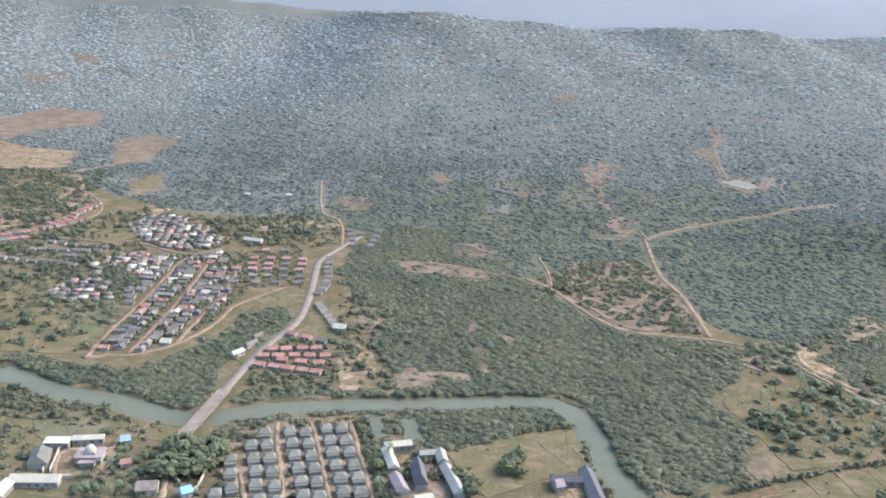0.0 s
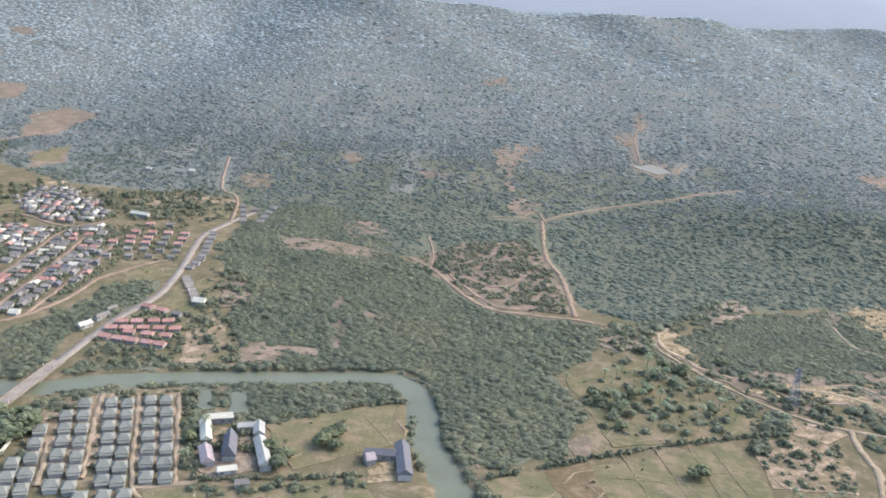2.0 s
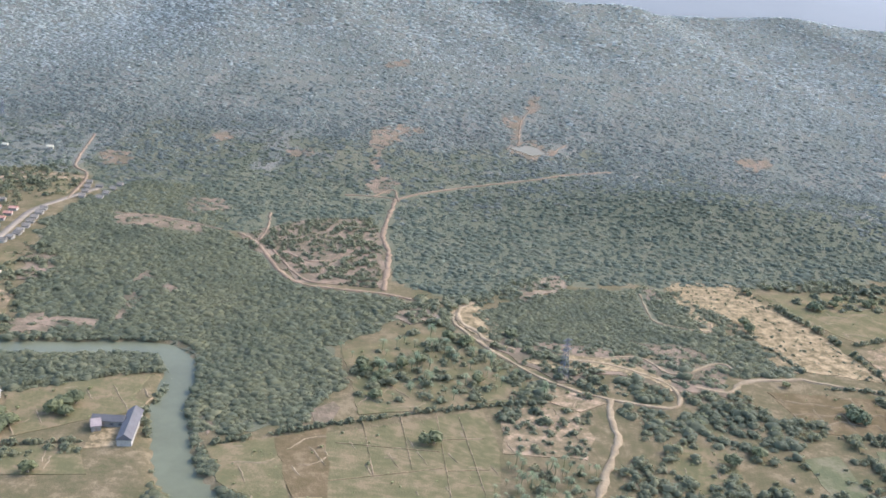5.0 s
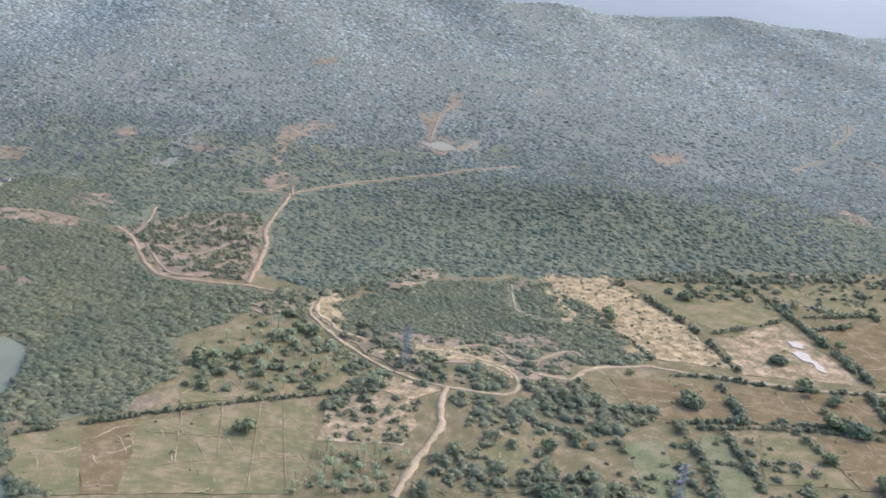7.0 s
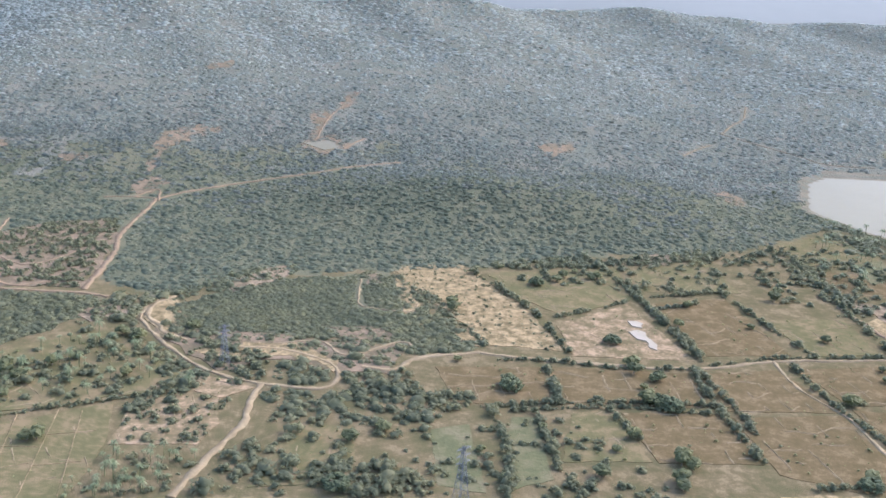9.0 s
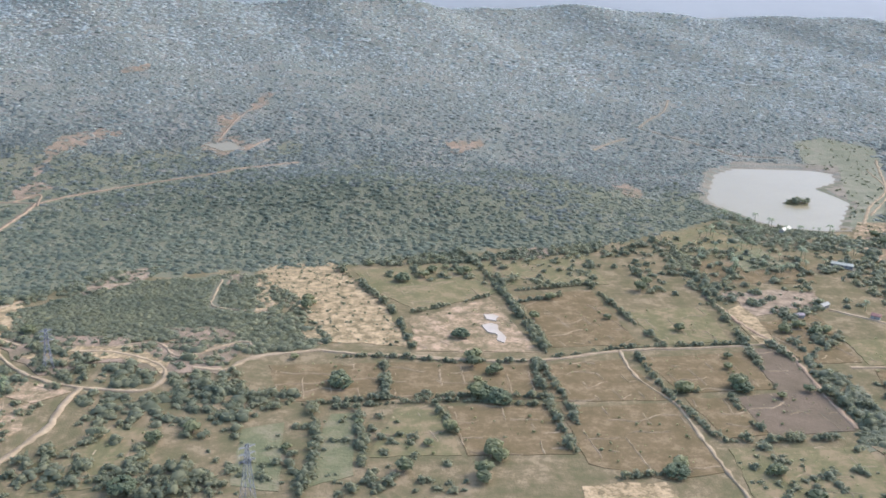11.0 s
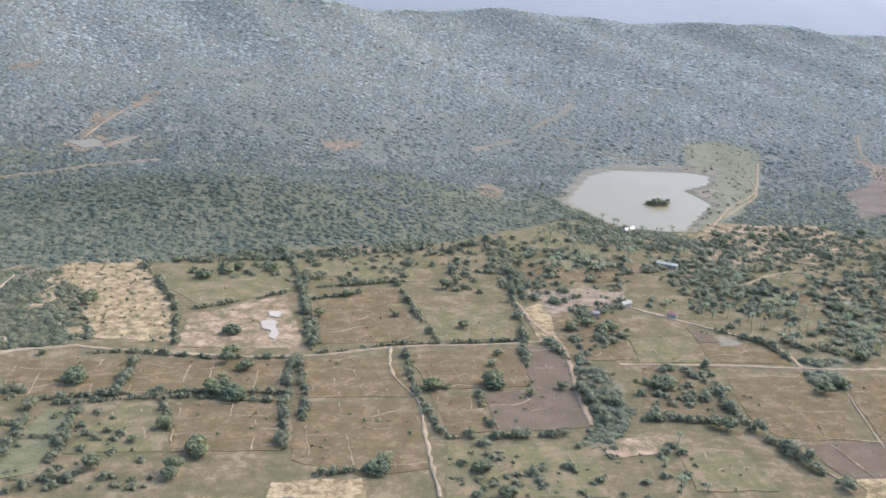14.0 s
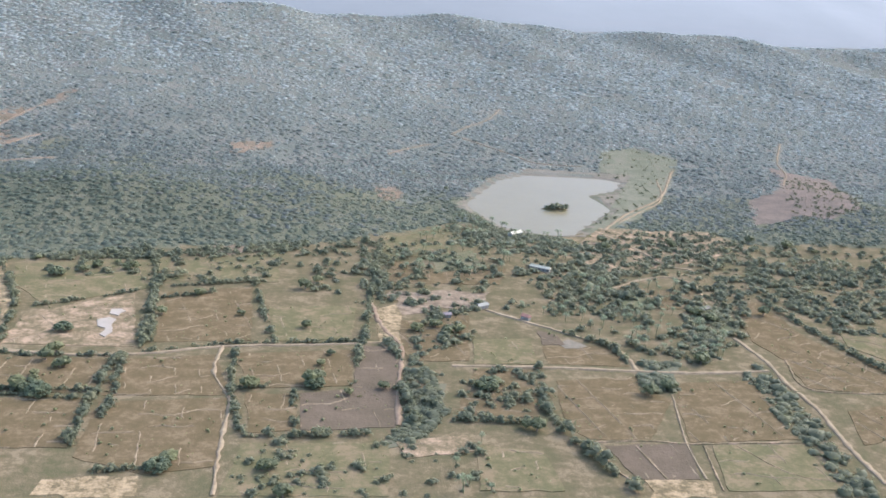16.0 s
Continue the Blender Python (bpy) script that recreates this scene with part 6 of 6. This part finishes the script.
rng = random.Random(5)
for name, n, kind, ((ax, ay), (bx, by)) in HOUSE_ROWS:
    along = math.degrees(math.atan2(by - ay, bx - ax))
    for i in range(n):
        u = i / max(1, n - 1)
        steep = abs(by - ay) > abs(bx - ax)
        turn = (along - 90 if steep else along) + rng.uniform(-3, 3)
        house("grey" if kind == "red" and rng.random() < 0.22 else kind, rng.randrange(4), ax + (bx - ax) * u + rng.uniform(-0.4, 0.4), ay + (by - ay) * u + rng.uniform(-0.4, 0.4), turn, name.replace("_", " ") + " houses")
for i, (name, kind, poly) in enumerate(HOUSE_BLOCKS):
    xs, ys = zip(*poly)
    # plots in straight lines along the lanes, which run almost due north
    rows_x, rows_y = np.meshgrid(np.arange(-100, 100, 6.8), np.arange(-130, 130, 7.6))
    nudge = np.random.RandomState(40 + i).uniform(-0.5, 0.5, (3, rows_x.size)) * np.array([[3.0], [4.4], [1.0]])
    u, v, chance = rows_x.ravel() + nudge[0], rows_y.ravel() + nudge[1], nudge[2] + 0.5
    lie = 95.8 if name == "village" else 104
    c, s = math.cos(radians(lie - 90)), math.sin(radians(lie - 90))
    x, y = np.mean(xs) + u * c - v * s, np.mean(ys) + u * s + v * c
    keep = inside(x, y, poly) & (chance < 0.9) & ~open_land(x, y, 1.4)
    for px, py, c in zip(x[keep], y[keep], chance[keep]):
        variant, turn = rng.choice((0, 1, 2, 3, 4, 0, 1, 2, 3, 4, 0, 1, 5, 5, 6, 7)), rng.choice((lie, lie - 90, lie - 90, lie + 90)) + rng.uniform(-4, 4)
        if name == "village":
            house(kind, variant, px, py, turn, name.replace("_", " ") + " houses")
        else:
            packed_house(kind, variant, px, py, turn)
village = new("far_village")
for mat_name, (vs, fs) in PACKED.items():
    tagged(soup({"painted_wall": "walls", "bark": "doors"}.get(mat_name, "roofs"), np.concatenate(vs), np.concatenate(fs), bpy.data.materials[mat_name], village), kind="stuff")
tagged(village, "crowded small houses with grey and red roofs", "houses", kind="stuff")


def long_building(name, width, tall, tone, ends):
    """A long hall with walls, a ridged roof, doors and a row of windows."""
    (ax, ay), (bx, by) = ends
    length = math.hypot(bx - ax, by - ay) + (0 if name.endswith(("hall", "shed")) else 2)
    root = new(name)
    w2, l2 = width / 2, length / 2
    bm = bmesh.new()
    box_into(bm, -l2 + 0.4, l2 - 0.4, -w2 + 0.4, w2 - 0.4, -0.4, tall)
    shared("wall", mesh_of("wall", bm, M["wall"]), root)
    bm = bmesh.new()
    steep = 0.75 if name.startswith("steep") else 0.36
    if tone == "concrete":
        box_into(bm, -l2, l2, -w2, w2, tall, tall + 0.35)
    else:
        roof_into(bm, -l2, l2, -w2, w2, tall, tall + width * steep, 0.3 if width < 8 else 1.2)
    shared("roof", mesh_of("roof", bm, M[tone]), root)
    n = max(1, int(length / 3.2))
    for i in range(n):
        u = -l2 + length * (i + 0.5) / n
        bm = bmesh.new()
        if i % 4 == 1 or n == 1:
            box_into(bm, u - 0.5, u + 0.5, -w2 + 0.33, -w2 + 0.42, -0.2, 2.0)
            shared("door", mesh_of("door", bm, M["bark"]), root)
        else:
            box_into(bm, u - 0.7, u + 0.7, -w2 + 0.33, -w2 + 0.42, 0.9, 1.9)
            shared("window", mesh_of("window", bm, M["slate"]), root)
    cx, cy = (ax + bx) / 2, (ay + by) / 2
    root.matrix_basis = pose(cx, cy, float(height(cx, cy)), 0, 0, math.degrees(math.atan2(by - ay, bx - ax)))
    return root


TONE_WORDS = {"white": "bright white metal", "grey": "grey metal", "palegrey": "pale grey metal", "slate": "dark slate-grey", "red": "faded red tiled", "concrete": "flat pale concrete", "oliveroof": "olive-grey",
    "blueroof": "bright blue metal", "greenroof": "pale green", "brownroof": "brown tiled"}
for name, width, tall, tone, ends in BUILDINGS:
    b = long_building(name, width, tall, tone, ends)
    tagged(b, ("long low building" if width < 8 and name.endswith(("hall", "shed")) else "small building") + " with " + TONE_WORDS[tone] + " roof", "building")


def boundary_wall(a, b):
    """A low plastered wall with posts and a coping."""
    (ax, ay), (bx, by) = a, b
    length = math.hypot(bx - ax, by - ay)
    root = new("boundary_wall")
    bm = bmesh.new()
    box_into(bm, 0, length, -0.12, 0.12, -0.4, 1.5)
    shared("panel", mesh_of("panel", bm, M["concrete"]), root)
    bm = bmesh.new()
    box_into(bm, -0.1, length + 0.1, -0.22, 0.22, 1.5, 1.62)
    shared("coping", mesh_of("coping", bm, M["concrete"]), root)
    for u in np.linspace(0, length, max(2, int(length / 4))):
        bm = bmesh.new()
        box_into(bm, u - 0.2, u + 0.2, -0.2, 0.2, -0.4, 1.75)
        shared("post", mesh_of("post", bm, M["wall"]), root)
    root.matrix_basis = pose(ax, ay, float(height(ax, ay)) + 0.2, 0, 0, math.degrees(math.atan2(by - ay, bx - ax)))
    return tagged(root, "low pale plastered boundary wall of a compound", "wall", "compound walls")


boundary_wall((-422.4, -9.4), (-428.0, 8.5))
boundary_wall((-425.2, -10.0), (-427.5, -0.7))
boundary_wall((-375.6, -0.8), (-369.0, -7.6))
boundary_wall((-360.7, -9.8), (-363.9, 12.5))
boundary_wall((-363.3, -15.0), (-360.7, -9.8))
boundary_wall((-434.0, -17.2), (-412.3, -11.9))
boundary_wall((-433.5, -25.7), (-434.0, -17.2))


def lattice_tower(x, y, tall):
    """A steel pylon: four tapering legs, cross braces, three pairs of arms and their insulators."""
    root = new("pylon")
    def bar(bm, a, b, r):
        a, b = Vector(a), Vector(b)
        d = (b - a).normalized()
        side = d.orthogonal().normalized() * r
        up = d.cross(side)
        q = [[bm.verts.new(p + o) for o in (side + up, side - up, -side - up, up - side)] for p in (a, b)]
        for i in range(4):
            bm.faces.new((q[0][i], q[0][(i + 1) % 4], q[1][(i + 1) % 4], q[1][i]))
    def half(z):
        return 0.085 * tall * (1 - z / tall) ** 1.3 + 0.018 * tall
    levels = [tall * u for u in (0, 0.16, 0.31, 0.45, 0.58, 0.70, 0.80, 0.90, 1.0)]
    corners = ((1, 1), (-1, 1), (-1, -1), (1, -1))
    for sx, sy in corners:
        bm = bmesh.new()
        for a, b in zip(levels, levels[1:]):
            bar(bm, (sx * half(a), sy * half(a), a - (0.5 if a == 0 else 0)), (sx * half(b), sy * half(b), b), 0.08)
        shared("leg", mesh_of("leg", bm, M["steel"]), root)
    for (ax, ay), (bx, by) in zip(corners, corners[1:] + corners[:1]):
        for a, b in zip(levels, levels[1:]):
            for (px, py), (qx, qy) in (((ax, ay), (bx, by)), ((bx, by), (ax, ay))):
                bm = bmesh.new()
                bar(bm, (px * half(a), py * half(a), a), (qx * half(b), qy * half(b), b), 0.04)
                shared("brace", mesh_of("brace", bm, M["steel"]), root)
    for u in (0.70, 0.82, 0.94):
        for s in (-1, 1):
            z, reach = tall * u, 0.14 * tall
            bm = bmesh.new()
            bar(bm, (s * half(z), 0.3, z), (s * reach, 0, z + 0.2), 0.08)
            bar(bm, (s * half(z), -0.3, z), (s * reach, 0, z + 0.2), 0.08)
            bar(bm, (s * half(z + 1), 0, z + 1.2), (s * reach, 0, z + 0.2), 0.06)
            arm = shared("arm", mesh_of("arm", bm, M["steel"]), root)
            bm = bmesh.new()
            bar(bm, (s * reach, 0, z + 0.2), (s * reach, 0, z - 0.9), 0.06)
            shared("insulator", mesh_of("insulator", bm, M["concrete"]), arm)
    root.matrix_basis = pose(x, y, float(height(x, y)), 0, 0, 35)
    return tagged(root, "tall grey steel lattice power pylon", "pylon", "power pylons")


for x, y, tall in TOWERS:
    lattice_tower(x, y, tall)


# ---- bridge over the river ----
bridge = new("bridge")
(b0x, b0y), (b1x, b1y) = (-383.0, 22.0), (-381.2, 80.0)
blen = math.hypot(b1x - b0x, b1y - b0y)
bm = bmesh.new()
box_into(bm, 0, blen, -2.8, 2.8, 0.35, 1.0)
shared("deck", mesh_of("deck", bm, M["asphalt"]), bridge)
for s in (-1, 1):
    bm = bmesh.new()
    box_into(bm, 0, blen, s * 2.7 - 0.12, s * 2.7 + 0.12, 1.0, 1.7)
    shared("parapet", mesh_of("parapet", bm, M["asphalt"]), bridge)
    for u in (16, blen - 16):
        bm = bmesh.new()
        box_into(bm, u - 0.5, u + 0.5, s * 1.9 - 0.5, s * 1.9 + 0.5, -4, 0.35)
        shared("pier", mesh_of("pier", bm, M["concrete"]), bridge)
    for u in (10, blen - 10):
        bm = bmesh.new()
        box_into(bm, u - 0.25, u + 0.25, s * 2.7 - 0.22, s * 2.7 + 0.22, 1.7, 3.0)
        shared("pillar", mesh_of("pillar", bm, M["white"]), bridge)
bridge.matrix_basis = pose(b0x, b0y, 0, 0, 0, math.degrees(math.atan2(b1y - b0y, b1x - b0x)))
tagged(bridge, "concrete road bridge with low parapets over the river", "bridge")


# ---- mosque with a dome ----
def dome_building(x, y, turn):
    root = new("mosque")
    for nm, (x0, x1, y0, y1, z0, z1), tone in (("wall", (-5, 5, -4, 4, -0.4, 3.4), "wall"), ("flat_roof", (-5.6, 5.6, -4.6, 4.6, 3.4, 3.8), "brownroof"), ("porch", (-3, 3, -7, -4, -0.3, 2.6), "wall"), ("porch_roof", (-3.4, 3.4, -7.4, -4, 2.6, 2.9), "brownroof"), ("drum", (-2.2, 2.2, -2.2, 2.2, 3.8, 4.6), "wall")):
        bm = bmesh.new()
        box_into(bm, x0, x1, y0, y1, z0, z1)
        bmesh.ops.bevel(bm, geom=bm.edges[:], offset=0.08, segments=1, affect="EDGES")
        shared(nm, mesh_of(nm, bm, M[tone]), root)
    bm = bmesh.new()
    bmesh.ops.create_uvsphere(bm, u_segments=24, v_segments=14, radius=2.1)
    bmesh.ops.transform(bm, matrix=Matrix.Translation((0, 0, 5.0)) @ Matrix.Diagonal((1, 1, 1.1, 1)), verts=bm.verts[:])
    me = mesh_of("dome", bm, M["white"])
    me.shade_smooth()
    dome = shared("dome", me, root)
    bm = bmesh.new()
    bmesh.ops.create_cone(bm, segments=8, radius1=0.12, radius2=0.02, depth=1.4)
    bmesh.ops.translate(bm, vec=(0, 0, 7.9), verts=bm.verts[:])
    shared("finial", mesh_of("finial", bm, M["steel"]), dome)
    for i in range(4):
        bm = bmesh.new()
        box_into(bm, -4.2 + 2.6 * i, -3.2 + 2.6 * i, -4.08, -3.98, 0.8, 2.4)
        shared("window", mesh_of("window", bm, M["slate"]), root)
    root.matrix_basis = pose(x, y, float(height(x, y)), 0, 0, turn)
    return tagged(root, "small mosque with white dome and brown flat roof", "mosque")


dome_building(-411.5, 3.5, 12)

# ---- low earth banks and tussocks in the fields ----
shrub_x, shrub_y = [], []
for i, (name, tone, poly) in enumerate(FIELDS):
    if tone not in ("brown", "tan", "olive", "purple"):
        continue
    xs, ys = zip(*poly)
    rng2 = np.random.RandomState(800 + i)
    verts, faces = [], []
    turn = math.atan2(poly[1][1] - poly[0][1], poly[1][0] - poly[0][0])
    c, s = math.cos(turn), math.sin(turn)
    for way in (0, 1):
        for k in np.arange(-90, 90, rng2.uniform(11, 17)):
            pts = []
            for u in np.arange(-90, 90, 2.5):
                a, b = (u, k) if way == 0 else (k, u)
                b += 2.6 * math.sin(u * 0.11 + k) + 1.2 * math.sin(u * 0.31 + 2 * k)
                pts.append((np.mean(xs) + a * c - b * s + rng2.uniform(-0.4, 0.4), np.mean(ys) + a * s + b * c + rng2.uniform(-0.4, 0.4)))
            px, py = np.array([p[0] for p in pts]), np.array([p[1] for p in pts])
            ok = inside(px, py, poly) & (lattice(px, py, 9, 60 + i + 7 * way) > (0.46 if tone == "brown" else 0.6)) & ~open_land(px, py, 0.5)
            for j in range(len(pts) - 1):
                if ok[j] and ok[j + 1]:
                    dx, dy = px[j + 1] - px[j], py[j + 1] - py[j]
                    d = math.hypot(dx, dy) or 1
                    nx, ny = -dy / d, dx / d
                    q = len(verts)
                    for e in (j, j + 1):
                        wd = rng2.uniform(0.1, 0.45)
                        verts += [(px[e] - nx * wd, py[e] - ny * wd, 0.0), (px[e], py[e], 0.28), (px[e] + nx * wd, py[e] + ny * wd, 0.0)]
                    faces += [(q, q + 1, q + 4, q + 3), (q + 1, q + 2, q + 5, q + 4)]
    if verts:
        v = np.array(verts)
        v[:, 2] += height(v[:, 0], v[:, 1]) + 0.18 + 0.0015 * i
        tagged(soup("field_bank", v, faces, M["sandroad"], sides=4), "low pale earth banks dividing a dry field", "field bank", kind="stuff")
    area = (max(xs) - min(xs)) * (max(ys) - min(ys))
    n = int(area / 75)
    px, py = rng2.uniform(min(xs), max(xs), n), rng2.uniform(min(ys), max(ys), n)
    ok = inside(px, py, poly) & (lattice(px, py, 22, 90 + i) > 0.42)
    shrub_x += list(px[ok])
    shrub_y += list(py[ok])
shrub_r = 0.35 + 0.9 * np.random.RandomState(3).rand(len(shrub_x)) ** 3
tagged(planted("shrubs", shrub_x, shrub_y, shrub_r, TWIN_CROWNS, M["tree_leaf"], sink=-0.4), "small green shrubs scattered over dry fields", "shrubs", kind="stuff")
